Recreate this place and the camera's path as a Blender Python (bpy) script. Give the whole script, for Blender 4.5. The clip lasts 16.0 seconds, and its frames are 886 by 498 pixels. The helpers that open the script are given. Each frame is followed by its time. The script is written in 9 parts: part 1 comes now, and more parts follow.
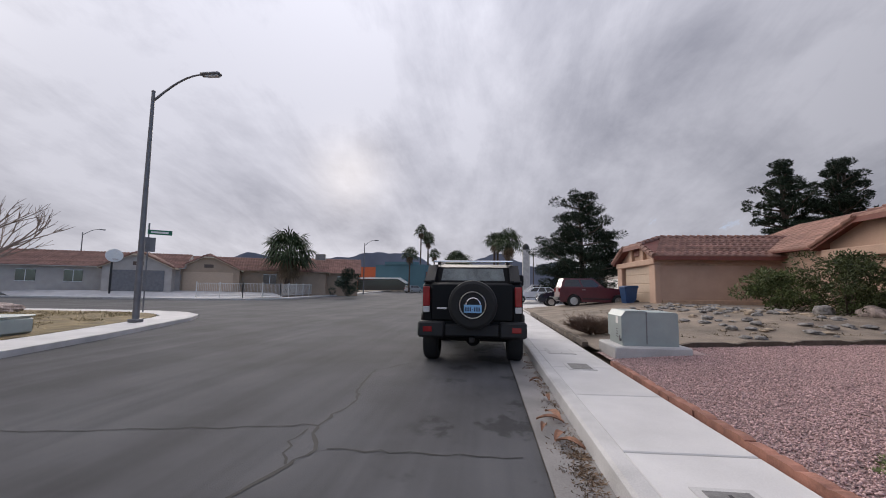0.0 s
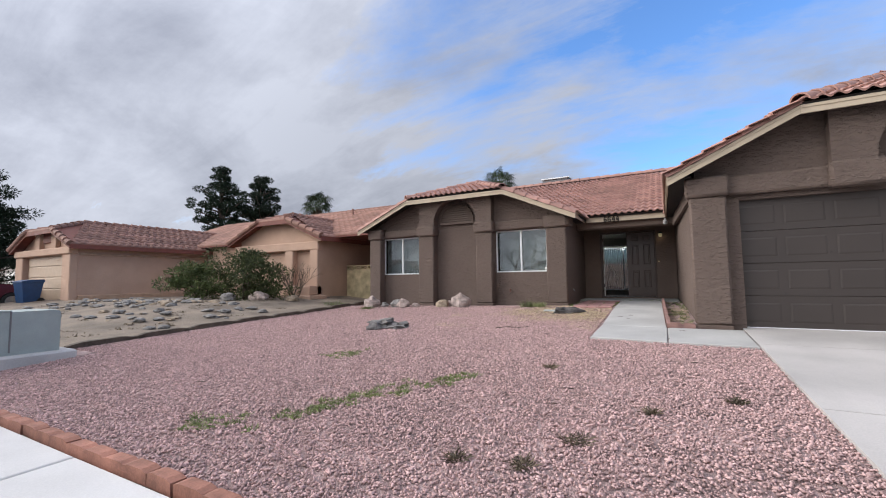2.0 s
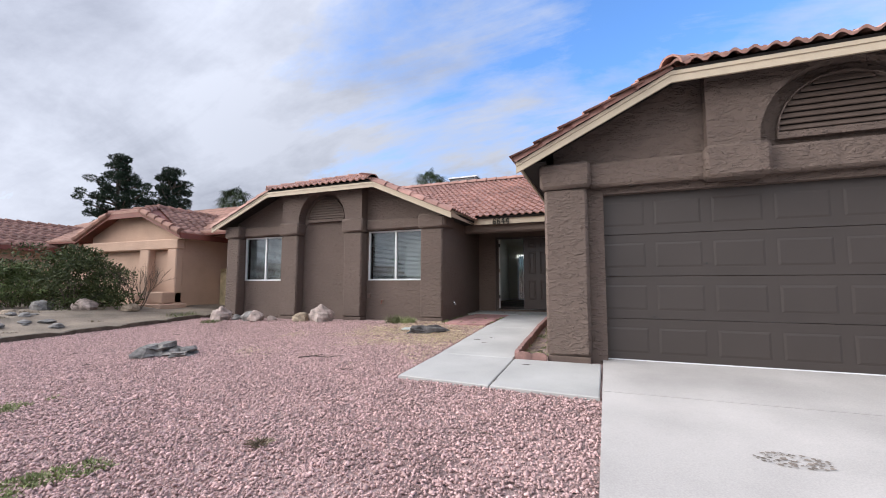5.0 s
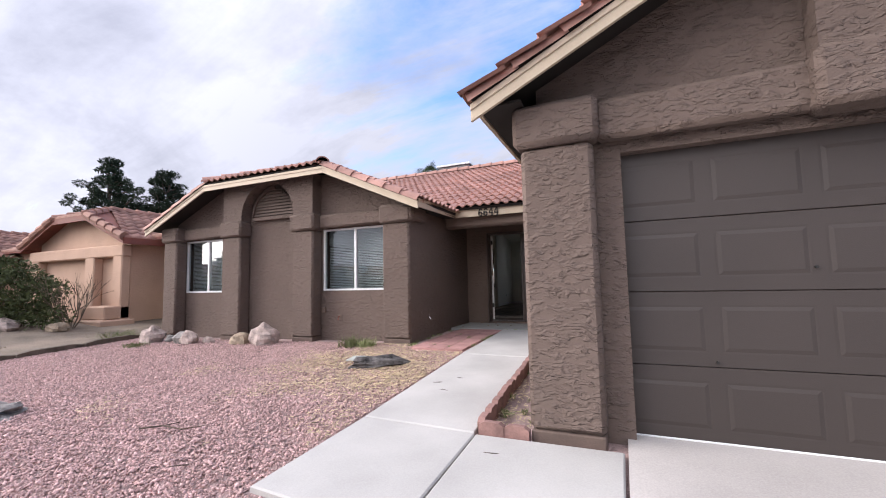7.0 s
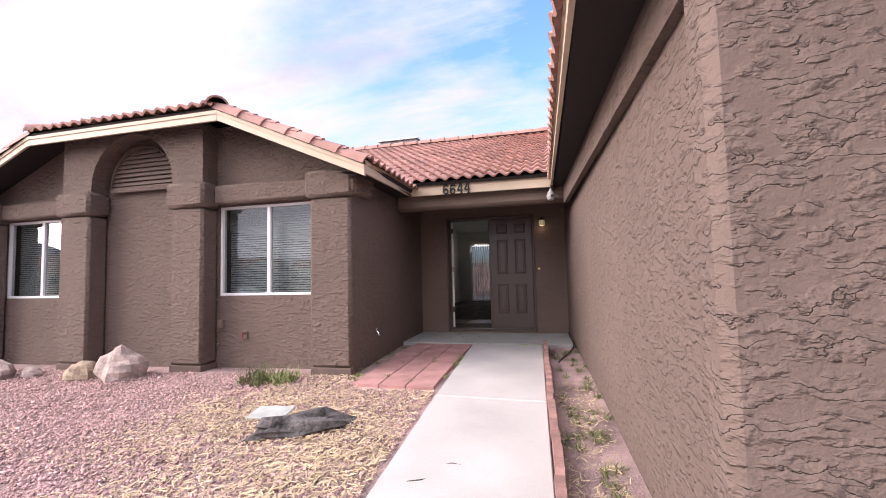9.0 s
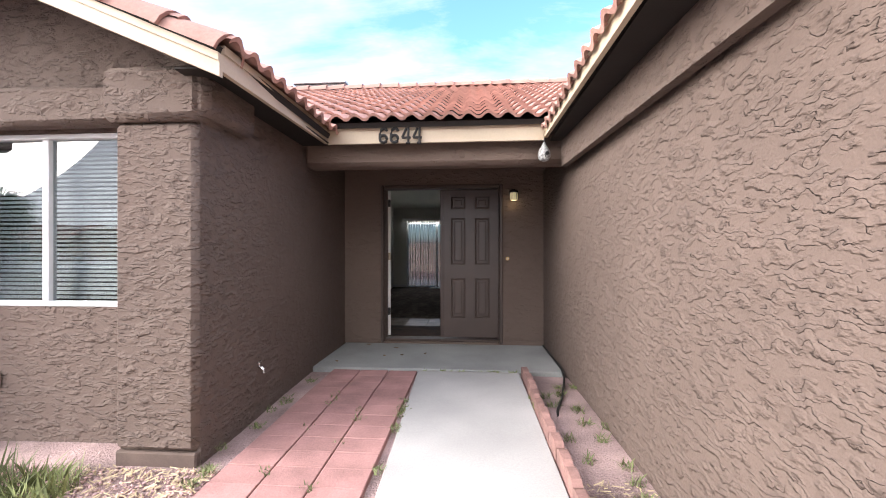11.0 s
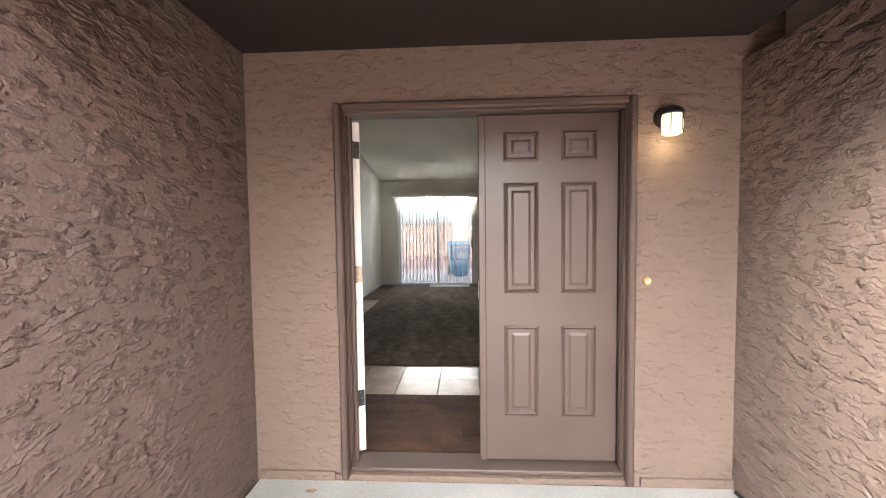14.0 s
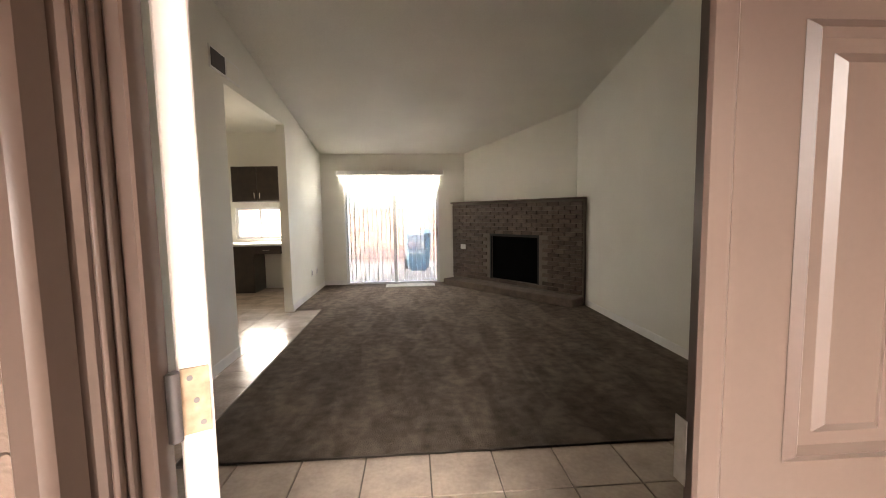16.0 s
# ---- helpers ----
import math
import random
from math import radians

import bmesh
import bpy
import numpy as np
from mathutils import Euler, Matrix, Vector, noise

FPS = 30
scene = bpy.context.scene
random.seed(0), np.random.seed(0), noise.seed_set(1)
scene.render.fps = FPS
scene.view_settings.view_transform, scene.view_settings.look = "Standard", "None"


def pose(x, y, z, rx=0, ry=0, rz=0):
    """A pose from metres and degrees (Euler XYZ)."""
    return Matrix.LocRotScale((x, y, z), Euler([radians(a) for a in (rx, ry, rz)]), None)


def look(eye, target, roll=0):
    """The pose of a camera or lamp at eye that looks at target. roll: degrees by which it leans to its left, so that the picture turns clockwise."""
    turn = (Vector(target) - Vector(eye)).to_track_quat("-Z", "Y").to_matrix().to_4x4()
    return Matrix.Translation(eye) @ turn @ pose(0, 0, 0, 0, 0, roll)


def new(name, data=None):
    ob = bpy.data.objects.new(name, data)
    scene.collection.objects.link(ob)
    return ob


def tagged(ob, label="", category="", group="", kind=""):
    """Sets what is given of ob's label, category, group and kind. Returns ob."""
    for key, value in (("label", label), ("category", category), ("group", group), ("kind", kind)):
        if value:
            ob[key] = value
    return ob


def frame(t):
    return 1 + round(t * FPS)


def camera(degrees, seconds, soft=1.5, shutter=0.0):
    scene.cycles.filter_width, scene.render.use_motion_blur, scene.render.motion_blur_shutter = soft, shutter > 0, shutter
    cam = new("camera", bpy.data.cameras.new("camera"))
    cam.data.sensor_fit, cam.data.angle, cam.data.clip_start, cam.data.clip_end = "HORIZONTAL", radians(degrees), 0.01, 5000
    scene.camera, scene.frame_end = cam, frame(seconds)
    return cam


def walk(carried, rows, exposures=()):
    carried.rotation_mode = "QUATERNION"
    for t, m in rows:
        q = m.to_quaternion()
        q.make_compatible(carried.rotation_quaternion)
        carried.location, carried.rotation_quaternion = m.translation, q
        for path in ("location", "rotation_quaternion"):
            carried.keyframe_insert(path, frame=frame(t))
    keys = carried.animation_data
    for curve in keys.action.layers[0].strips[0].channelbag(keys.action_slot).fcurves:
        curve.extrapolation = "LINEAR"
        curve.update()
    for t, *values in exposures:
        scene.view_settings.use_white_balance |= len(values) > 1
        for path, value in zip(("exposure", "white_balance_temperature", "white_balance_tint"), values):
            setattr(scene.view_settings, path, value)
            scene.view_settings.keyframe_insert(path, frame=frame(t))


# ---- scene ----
cam = camera(94.1, 16.0, soft=1.0)
PATH = [
    (0, (0.768, -15.02, 0.712), (-1.213, -15.223, 0.895), 0.7),
    (0.5, (0.778, -14.888, 0.689), (-1.182, -14.527, 0.856), 0.7),
    (1, (0.804, -14.723, 0.682), (-0.945, -13.768, 0.85), 0.8),
    (1.5, (0.928, -14.557, 0.685), (-0.464, -13.131, 0.857), 0.0),
    (2, (1.066, -14.311, 0.668), (0.118, -12.556, 0.816), -0.8),
    (2.5, (1.179, -13.976, 0.651), (0.816, -12.011, 0.735), -2.4),
    (3, (1.339, -13.557, 0.682), (1.238, -11.563, 0.801), -3.4),
    (3.5, (1.587, -13.225, 0.698), (1.308, -11.254, 0.891), -1.8),
    (4, (1.849, -12.776, 0.69), (1.362, -10.845, 0.875), -0.4),
    (6.5, (2.303, -9.946, 0.934), (1.463, -8.139, 1.115), -0.9),
    (7, (2.136, -9.403, 0.961), (1.342, -7.574, 1.124), -1.3),
    (7.5, (1.849, -8.893, 0.99), (1.12, -7.036, 1.138), -1.6),
    (8, (1.566, -8.468, 1.057), (0.903, -6.586, 1.199), -1.5),
    (8.5, (1.306, -7.999, 1.091), (0.731, -6.087, 1.218), -1.6),
    (9, (0.99, -7.559, 1.08), (0.51, -5.621, 1.201), -1.4),
    (9.5, (0.786, -7.069, 1.083), (0.423, -5.105, 1.191), -0.7),
    (12, (0.261, -4.328, 1.369), (0.137, -2.332, 1.315), -0.2),
    (12.5, (0.163, -3.75, 1.382), (0.026, -1.756, 1.324), -0.3),
    (13, (0.097, -3.264, 1.399), (-0.05, -1.27, 1.337), -0.4),
    (13.5, (-0.001, -2.749, 1.418), (-0.146, -0.755, 1.347), -0.5),
    (14, (-0.093, -2.262, 1.435), (-0.205, -0.268, 1.331), -0.7),
    (14.5, (-0.143, -1.768, 1.435), (-0.235, 0.227, 1.332), -0.7),
    (15, (-0.276, -1.304, 1.43), (-0.289, 0.693, 1.322), -1.0),
    (15.5, (-0.365, -0.847, 1.418), (-0.294, 1.147, 1.27), -1.1),
    (16, (-0.415, -0.431, 1.429), (-0.274, 1.556, 1.255), -0.9),
]
EXPOSURES = [(0.0, -0.15, 6600, 11), (1.5, 0.2, 6350, 8), (3.5, 0.45, 6250, 6), (8.0, 0.97, 6450, 17), (9.5, 1.25, 6750, 22), (12.0, 2.15, 6250, 4), (12.5, 2.6, 6400, 6), (13.0, 3.1, 6500, 8), (14.0, 4.1, 6900, 9), (15.0, 4.75, 7000, 9), (16.0, 4.85, 7900, 13)]
walk(cam, [(t, look(eye, target, roll)) for t, eye, target, roll in PATH], EXPOSURES)

# ---- sky and sun: broken high cloud, a low veiled sun down the street ----
SUN_YAW, SUN_UP = 113.0, 24.0
world = bpy.data.worlds.new("sky")
scene.world = world
world.use_nodes = True
wt = world.node_tree
wt.nodes.clear()


def wnode(kind, **values):
    n = wt.nodes.new(kind)
    for key, value in values.items():
        n.inputs[key].default_value = value
    return n


w_out = wnode("ShaderNodeOutputWorld")
w_bg = wnode("ShaderNodeBackground", Strength=1.0)
wt.links.new(w_bg.outputs[0], w_out.inputs[0])
w_sky = wnode("ShaderNodeTexSky")
w_sky.sky_type = "NISHITA"
w_sky.sun_disc = False
w_sky.sun_elevation = radians(SUN_UP)
w_sky.sun_rotation = radians(-SUN_YAW)
w_sky.air_density, w_sky.dust_density, w_sky.ozone_density = 1.0, 0.6, 2.0
w_skys = wnode("ShaderNodeVectorMath")
w_skys.operation = "SCALE"
w_skys.inputs["Scale"].default_value = 0.145
wt.links.new(w_sky.outputs[0], w_skys.inputs[0])
w_tint = wnode("ShaderNodeVectorMath")
w_tint.operation = "MULTIPLY"
w_tint.inputs[1].default_value = (1.0, 1.28, 1.7)
wt.links.new(w_skys.outputs[0], w_tint.inputs[0])
w_tc = wnode("ShaderNodeTexCoord")
w_sep = wnode("ShaderNodeSeparateXYZ")
wt.links.new(w_tc.outputs["Generated"], w_sep.inputs[0])


def wmath(op, a, b=None, clamp=False):
    n = wt.nodes.new("ShaderNodeMath")
    n.operation, n.use_clamp = op, clamp
    for i, v in enumerate((a, b)):
        if v is None:
            continue
        if isinstance(v, (int, float)):
            n.inputs[i].default_value = v
        else:
            wt.links.new(v, n.inputs[i])
    return n.outputs[0]


# the cloud sheet: directions laid out on a plane high above
w_z = wmath("MAXIMUM", w_sep.outputs[2], 0.0)
w_den = wmath("ADD", w_z, 0.36)
w_u = wmath("DIVIDE", w_sep.outputs[0], w_den)
w_v = wmath("DIVIDE", w_sep.outputs[1], w_den)
w_comb = wnode("ShaderNodeCombineXYZ")
wt.links.new(w_u, w_comb.inputs[0])
wt.links.new(w_v, w_comb.inputs[1])


def cloud(scale, detail, rough, warp, turn, stretch, offset):
    mp = wnode("ShaderNodeMapping")
    mp.inputs["Rotation"].default_value = (0, 0, radians(turn))
    mp.inputs["Scale"].default_value = (stretch, 1.0, 1.0)
    mp.inputs["Location"].default_value = offset
    wt.links.new(w_comb.outputs[0], mp.inputs[0])
    n = wnode("ShaderNodeTexNoise", Scale=scale, Detail=detail, Roughness=rough, Distortion=warp)
    wt.links.new(mp.outputs[0], n.inputs["Vector"])
    return n.outputs["Fac"]


w_c1 = cloud(1.2, 8.0, 0.57, 0.15, 62, 0.55, (1.7, 0.9, 0.0))
w_c3 = cloud(2.6, 6.0, 0.65, 0.1, 70, 0.3, (2.2, 7.1, 0.0))
w_c2 = cloud(1.4, 9.0, 0.6, 0.2, 50, 0.75, (5.1, 2.0, 0.0))
w_c4 = cloud(5.0, 10.0, 0.68, 0.5, 64, 0.28, (0.4, 3.3, 0.0))
# the cloud thickens towards the veiled sun and thins over the house
w_side = wmath("ADD", wmath("ADD", wmath("MULTIPLY", w_sep.outputs[0], -0.11), wmath("MULTIPLY", w_sep.outputs[1], -0.13)), wmath("MULTIPLY", w_z, 0.12))
w_cov = wmath("ADD", wmath("ADD", wmath("ADD", w_c1, wmath("ADD", wmath("MULTIPLY", w_c3, 0.16), wmath("MULTIPLY", w_c4, 0.36))), w_side), -0.145)
w_mask = wnode("ShaderNodeMapRange")
w_mask.inputs["From Min"].default_value = 0.42
w_mask.inputs["From Max"].default_value = 0.60
w_tone = wnode("ShaderNodeValToRGB")
w_tone.color_ramp.elements[0].position = 0.40
w_tone.color_ramp.elements[0].color = (0.71, 0.725, 0.83, 1)
w_tone.color_ramp.elements[1].position = 0.70
w_tone.color_ramp.elements[1].color = (0.39, 0.405, 0.49, 1)
wt.links.new(wmath("ADD", w_c2, wmath("MULTIPLY", wmath("SUBTRACT", w_c4, 0.5), 0.35)), w_tone.inputs[0])
# a glow in the cloud, set apart from the sun lamp's direction, warm low down
w_glowd = (-math.sin(radians(109.0)) * math.cos(radians(15.0)), math.cos(radians(109.0)) * math.cos(radians(15.0)), math.sin(radians(15.0)))
w_sund = (-math.sin(radians(SUN_YAW)) * math.cos(radians(SUN_UP)), math.cos(radians(SUN_YAW)) * math.cos(radians(SUN_UP)), math.sin(radians(SUN_UP)))
w_dot = wnode("ShaderNodeVectorMath")
w_dot.operation = "DOT_PRODUCT"
w_dot.inputs[1].default_value = w_sund
wt.links.new(w_tc.outputs["Generated"], w_dot.inputs[0])
w_near = wmath("POWER", wmath("MAXIMUM", w_dot.outputs["Value"], 0.0), 6.0)
wt.links.new(wmath("ADD", w_cov, wmath("MULTIPLY", w_near, 0.22)), w_mask.inputs["Value"])
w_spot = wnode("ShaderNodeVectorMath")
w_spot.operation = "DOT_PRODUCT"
w_spot.inputs[1].default_value = w_glowd
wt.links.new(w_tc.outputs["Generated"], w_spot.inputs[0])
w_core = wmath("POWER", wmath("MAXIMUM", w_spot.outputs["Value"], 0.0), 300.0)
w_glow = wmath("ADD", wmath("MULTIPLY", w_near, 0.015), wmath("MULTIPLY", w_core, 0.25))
# a bright lobe added in the unseen southern sky to light facade and porch
w_south = wnode("ShaderNodeVectorMath")
w_south.operation = "DOT_PRODUCT"
w_south.inputs[1].default_value = (0.0, -0.87, 0.49)
wt.links.new(w_tc.outputs["Generated"], w_south.inputs[0])
w_fill = wmath("MULTIPLY", wmath("POWER", wmath("MAXIMUM", w_south.outputs["Value"], 0.0), 14.0), 1.5)
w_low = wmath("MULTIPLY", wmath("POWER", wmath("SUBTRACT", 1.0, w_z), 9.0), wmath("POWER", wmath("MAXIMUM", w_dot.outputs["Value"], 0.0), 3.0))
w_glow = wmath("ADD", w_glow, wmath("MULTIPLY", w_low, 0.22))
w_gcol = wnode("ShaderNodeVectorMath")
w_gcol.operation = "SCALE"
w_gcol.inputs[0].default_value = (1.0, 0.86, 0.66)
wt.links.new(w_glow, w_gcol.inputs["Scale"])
w_fillcol = wnode("ShaderNodeVectorMath")
w_fillcol.operation = "SCALE"
w_fillcol.inputs[0].default_value = (1.0, 0.97, 0.95)
wt.links.new(w_fill, w_fillcol.inputs["Scale"])
# thin cloud is brightest towards the sun and, lit full on, opposite to it; overcast is brightest overhead
w_lit = wnode("ShaderNodeVectorMath")
w_lit.operation = "SCALE"
wt.links.new(w_tone.outputs[0], w_lit.inputs[0])
w_dd = wmath("MULTIPLY", w_dot.outputs["Value"], w_dot.outputs["Value"])
w_zz = wmath("ADD", wmath("MULTIPLY", wmath("POWER", w_z, 3.0), 1.8), 1.0)
w_round = wmath("ADD", wmath("ADD", wmath("MULTIPLY", w_dot.outputs["Value"], -0.05), wmath("MULTIPLY", w_dd, 0.50)), 0.57)
wt.links.new(wmath("MULTIPLY", w_round, w_zz), w_lit.inputs["Scale"])
w_mix = wnode("ShaderNodeMix")
w_mix.data_type = "RGBA"
wt.links.new(w_mask.outputs[0], w_mix.inputs[0])
wt.links.new(w_tint.outputs[0], w_mix.inputs[6])
wt.links.new(w_lit.outputs[0], w_mix.inputs[7])
w_add = wnode("ShaderNodeVectorMath")
w_add.operation = "ADD"
wt.links.new(w_mix.outputs[2], w_add.inputs[0])
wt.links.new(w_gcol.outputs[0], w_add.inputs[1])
w_all = wnode("ShaderNodeVectorMath")
w_all.operation = "ADD"
wt.links.new(w_add.outputs[0], w_all.inputs[0])
wt.links.new(w_fillcol.outputs[0], w_all.inputs[1])
wt.links.new(w_all.outputs[0], w_bg.inputs[0])

# broad sun lamp, set higher and a little further south than the glow
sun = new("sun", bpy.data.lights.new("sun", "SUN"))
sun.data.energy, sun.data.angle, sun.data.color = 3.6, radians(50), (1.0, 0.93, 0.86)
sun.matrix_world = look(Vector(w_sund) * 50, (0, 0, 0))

# lamp added under the head of the patio door, in place of daylight
patio_fill = new("window_fill", bpy.data.lights.new("window_fill", "AREA"))
patio_fill.data.shape, patio_fill.data.size, patio_fill.data.size_y, patio_fill.data.energy, patio_fill.data.color = "RECTANGLE", 1.75, 0.10, 3.3, (0.93, 0.96, 1.0)
patio_fill.matrix_world = look((-0.83, 7.80, 2.125), (-0.83, 7.35, 1.4))

# lamp added in the kitchen window's opening, standing in for daylight
kitchen_fill = new("window_fill", bpy.data.lights.new("window_fill", "AREA"))
kitchen_fill.data.shape, kitchen_fill.data.size, kitchen_fill.data.size_y, kitchen_fill.data.energy, kitchen_fill.data.color = "RECTANGLE", 0.80, 0.50, 1.5, (1.0, 0.97, 0.92)
kitchen_fill.matrix_world = look((-3.395, 7.835, 1.283), (-3.2, 6.0, 1.1))

# ---- materials ----
def material(name, base, rough=0.8, metal=0.0, vary=0.12, scale=6.0, fine=60.0, bump=0.0, bump_scale=80.0, tint=None, spec=0.5, piece=0.0, coat=0.0):
    """A surface with stains at one scale, grain at another and a fine relief. piece: how much each object differs."""
    m = bpy.data.materials.new(name)
    m.use_nodes = True
    nt = m.node_tree
    bs = nt.nodes["Principled BSDF"]
    tc = nt.nodes.new("ShaderNodeNewGeometry")
    n1 = nt.nodes.new("ShaderNodeTexNoise")
    n1.inputs["Scale"].default_value, n1.inputs["Detail"].default_value = scale, 5
    n2 = nt.nodes.new("ShaderNodeTexNoise")
    n2.inputs["Scale"].default_value, n2.inputs["Detail"].default_value = fine, 3
    for n in (n1, n2):
        nt.links.new(tc.outputs["Position"], n.inputs["Vector"])
    mul = nt.nodes.new("ShaderNodeMath")
    mul.operation = "MULTIPLY_ADD"
    mul.inputs[1].default_value = 0.4
    nt.links.new(n2.outputs["Fac"], mul.inputs[0])
    nt.links.new(n1.outputs["Fac"], mul.inputs[2])
    ramp = nt.nodes.new("ShaderNodeMapRange")
    ramp.inputs["From Min"].default_value, ramp.inputs["From Max"].default_value = 0.45, 0.95
    nt.links.new(mul.outputs[0], ramp.inputs["Value"])
    mix = nt.nodes.new("ShaderNodeMix")
    mix.data_type = "RGBA"
    dark = [c * (1 - 2 * vary) for c in base]
    light = [min(1, c * (1 + vary)) for c in base] if tint is None else list(tint)
    mix.inputs[6].default_value, mix.inputs[7].default_value = (*dark, 1), (*light, 1)
    nt.links.new(ramp.outputs[0], mix.inputs[0])
    colour = mix.outputs[2]
    if piece:
        oi = nt.nodes.new("ShaderNodeObjectInfo")
        hs = nt.nodes.new("ShaderNodeHueSaturation")
        mr = nt.nodes.new("ShaderNodeMapRange")
        mr.inputs["To Min"].default_value, mr.inputs["To Max"].default_value = 1 - piece, 1 + piece
        nt.links.new(oi.outputs["Random"], mr.inputs["Value"])
        isl = nt.nodes.new("ShaderNodeMapRange")
        isl.inputs["To Min"].default_value, isl.inputs["To Max"].default_value = 1 - piece, 1 + piece
        nt.links.new(tc.outputs["Random Per Island"], isl.inputs["Value"])
        mm = nt.nodes.new("ShaderNodeMath")
        mm.operation = "MULTIPLY"
        nt.links.new(mr.outputs[0], mm.inputs[0])
        nt.links.new(isl.outputs[0], mm.inputs[1])
        nt.links.new(mm.outputs[0], hs.inputs["Value"])
        nt.links.new(colour, hs.inputs["Color"])
        colour = hs.outputs[0]
    nt.links.new(colour, bs.inputs["Base Color"])
    bs.inputs["Metallic"].default_value = metal
    bs.inputs["Specular IOR Level"].default_value = spec
    bs.inputs["Coat Weight"].default_value = coat
    rr = nt.nodes.new("ShaderNodeMapRange")
    rr.inputs["To Min"].default_value, rr.inputs["To Max"].default_value = max(0.02, rough - 0.08), min(1, rough + 0.08)
    nt.links.new(n1.outputs["Fac"], rr.inputs["Value"])
    nt.links.new(rr.outputs[0], bs.inputs["Roughness"])
    if bump:
        n3 = nt.nodes.new("ShaderNodeTexNoise")
        n3.inputs["Scale"].default_value, n3.inputs["Detail"].default_value = bump_scale, 4
        nt.links.new(tc.outputs["Position"], n3.inputs["Vector"])
        bp = nt.nodes.new("ShaderNodeBump")
        bp.inputs["Strength"].default_value, bp.inputs["Distance"].default_value = 1.0, bump
        nt.links.new(n3.outputs["Fac"], bp.inputs["Height"])
        nt.links.new(bp.outputs[0], bs.inputs["Normal"])
    return m


def stucco(name, base, depth=0.008, pitch=21.0, bare=0.42):
    """Skip-trowelled render: overlapping smears, each with a sharp lower lip that fades out upwards, over smooth ground."""
    m = material(name, base, 0.88, vary=0.07, scale=1.3, fine=140.0, spec=0.25)
    nt = m.node_tree
    bs = nt.nodes["Principled BSDF"]
    geo = nt.nodes.new("ShaderNodeNewGeometry")

    def mathn(op, p, q=None, r=None):
        n = nt.nodes.new("ShaderNodeMath")
        n.operation = op
        for i, v in enumerate((p, q, r)):
            if v is None:
                continue
            if isinstance(v, (int, float)):
                n.inputs[i].default_value = v
            else:
                nt.links.new(v, n.inputs[i])
        return n.outputs[0]

    def grain(scale, detail, squeeze, rough=0.5):
        mp = nt.nodes.new("ShaderNodeMapping")
        mp.inputs["Scale"].default_value = squeeze
        nt.links.new(geo.outputs["Position"], mp.inputs[0])
        n = nt.nodes.new("ShaderNodeTexNoise")
        n.inputs["Scale"].default_value, n.inputs["Detail"].default_value, n.inputs["Roughness"].default_value = scale, detail, rough
        nt.links.new(mp.outputs[0], n.inputs["Vector"])
        return n.outputs["Fac"]

    sep = nt.nodes.new("ShaderNodeSeparateXYZ")
    nt.links.new(geo.outputs["Position"], sep.inputs[0])
    field = mathn("ADD", mathn("MULTIPLY", sep.outputs[2], pitch), mathn("MULTIPLY", grain(pitch * 0.62, 4.0, (0.62, 0.62, 1.0)), 5.0))
    f = mathn("FRACT", field)
    lip = mathn("MINIMUM", mathn("SUBTRACT", 1.0, f), mathn("MULTIPLY", f, 9.0))
    where = nt.nodes.new("ShaderNodeMapRange")
    where.interpolation_type = "SMOOTHSTEP"
    where.inputs["From Min"].default_value, where.inputs["From Max"].default_value = bare, bare + 0.16
    nt.links.new(grain(pitch * 0.9, 3.0, (0.55, 0.55, 1.2)), where.inputs["Value"])
    height = mathn("ADD", mathn("MULTIPLY", lip, where.outputs[0]), mathn("ADD", mathn("MULTIPLY", grain(70.0, 4.0, (1, 1, 1)), 0.30), mathn("MULTIPLY", grain(pitch * 0.5, 2.0, (0.7, 0.7, 1)), 0.5)))
    bp = nt.nodes.new("ShaderNodeBump")
    bp.inputs["Strength"].default_value, bp.inputs["Distance"].default_value = 1.0, depth
    nt.links.new(height, bp.inputs["Height"])
    nt.links.new(bp.outputs[0], bs.inputs["Normal"])
    return m


def glass(name, tint=(0.9, 0.95, 0.95), rough=0.0):
    m = bpy.data.materials.new(name)
    m.use_nodes = True
    nt = m.node_tree
    nt.nodes.clear()
    out = nt.nodes.new("ShaderNodeOutputMaterial")
    tr = nt.nodes.new("ShaderNodeBsdfTransparent")
    tr.inputs[0].default_value = (*tint, 1)
    gl = nt.nodes.new("ShaderNodeBsdfGlossy")
    gl.inputs["Roughness"].default_value = rough
    lw = nt.nodes.new("ShaderNodeLayerWeight")
    lw.inputs[0].default_value = 0.5
    pw = nt.nodes.new("ShaderNodeMath")
    pw.operation = "POWER"
    pw.inputs[1].default_value = 3.5
    nt.links.new(lw.outputs["Facing"], pw.inputs[0])
    fr = nt.nodes.new("ShaderNodeMath")
    fr.operation = "MULTIPLY_ADD"
    fr.inputs[1].default_value, fr.inputs[2].default_value = 0.6, 0.11
    nt.links.new(pw.outputs[0], fr.inputs[0])
    mx = nt.nodes.new("ShaderNodeMixShader")
    nt.links.new(fr.outputs[0], mx.inputs[0])
    nt.links.new(tr.outputs[0], mx.inputs[1])
    nt.links.new(gl.outputs[0], mx.inputs[2])
    nt.links.new(mx.outputs[0], out.inputs[0])
    return m


def lit(name, colour, strength):
    m = bpy.data.materials.new(name)
    m.use_nodes = True
    bs = m.node_tree.nodes["Principled BSDF"]
    bs.inputs["Base Color"].default_value = (*colour, 1)
    bs.inputs["Emission Color"].default_value = (*colour, 1)
    bs.inputs["Emission Strength"].default_value = strength
    return m


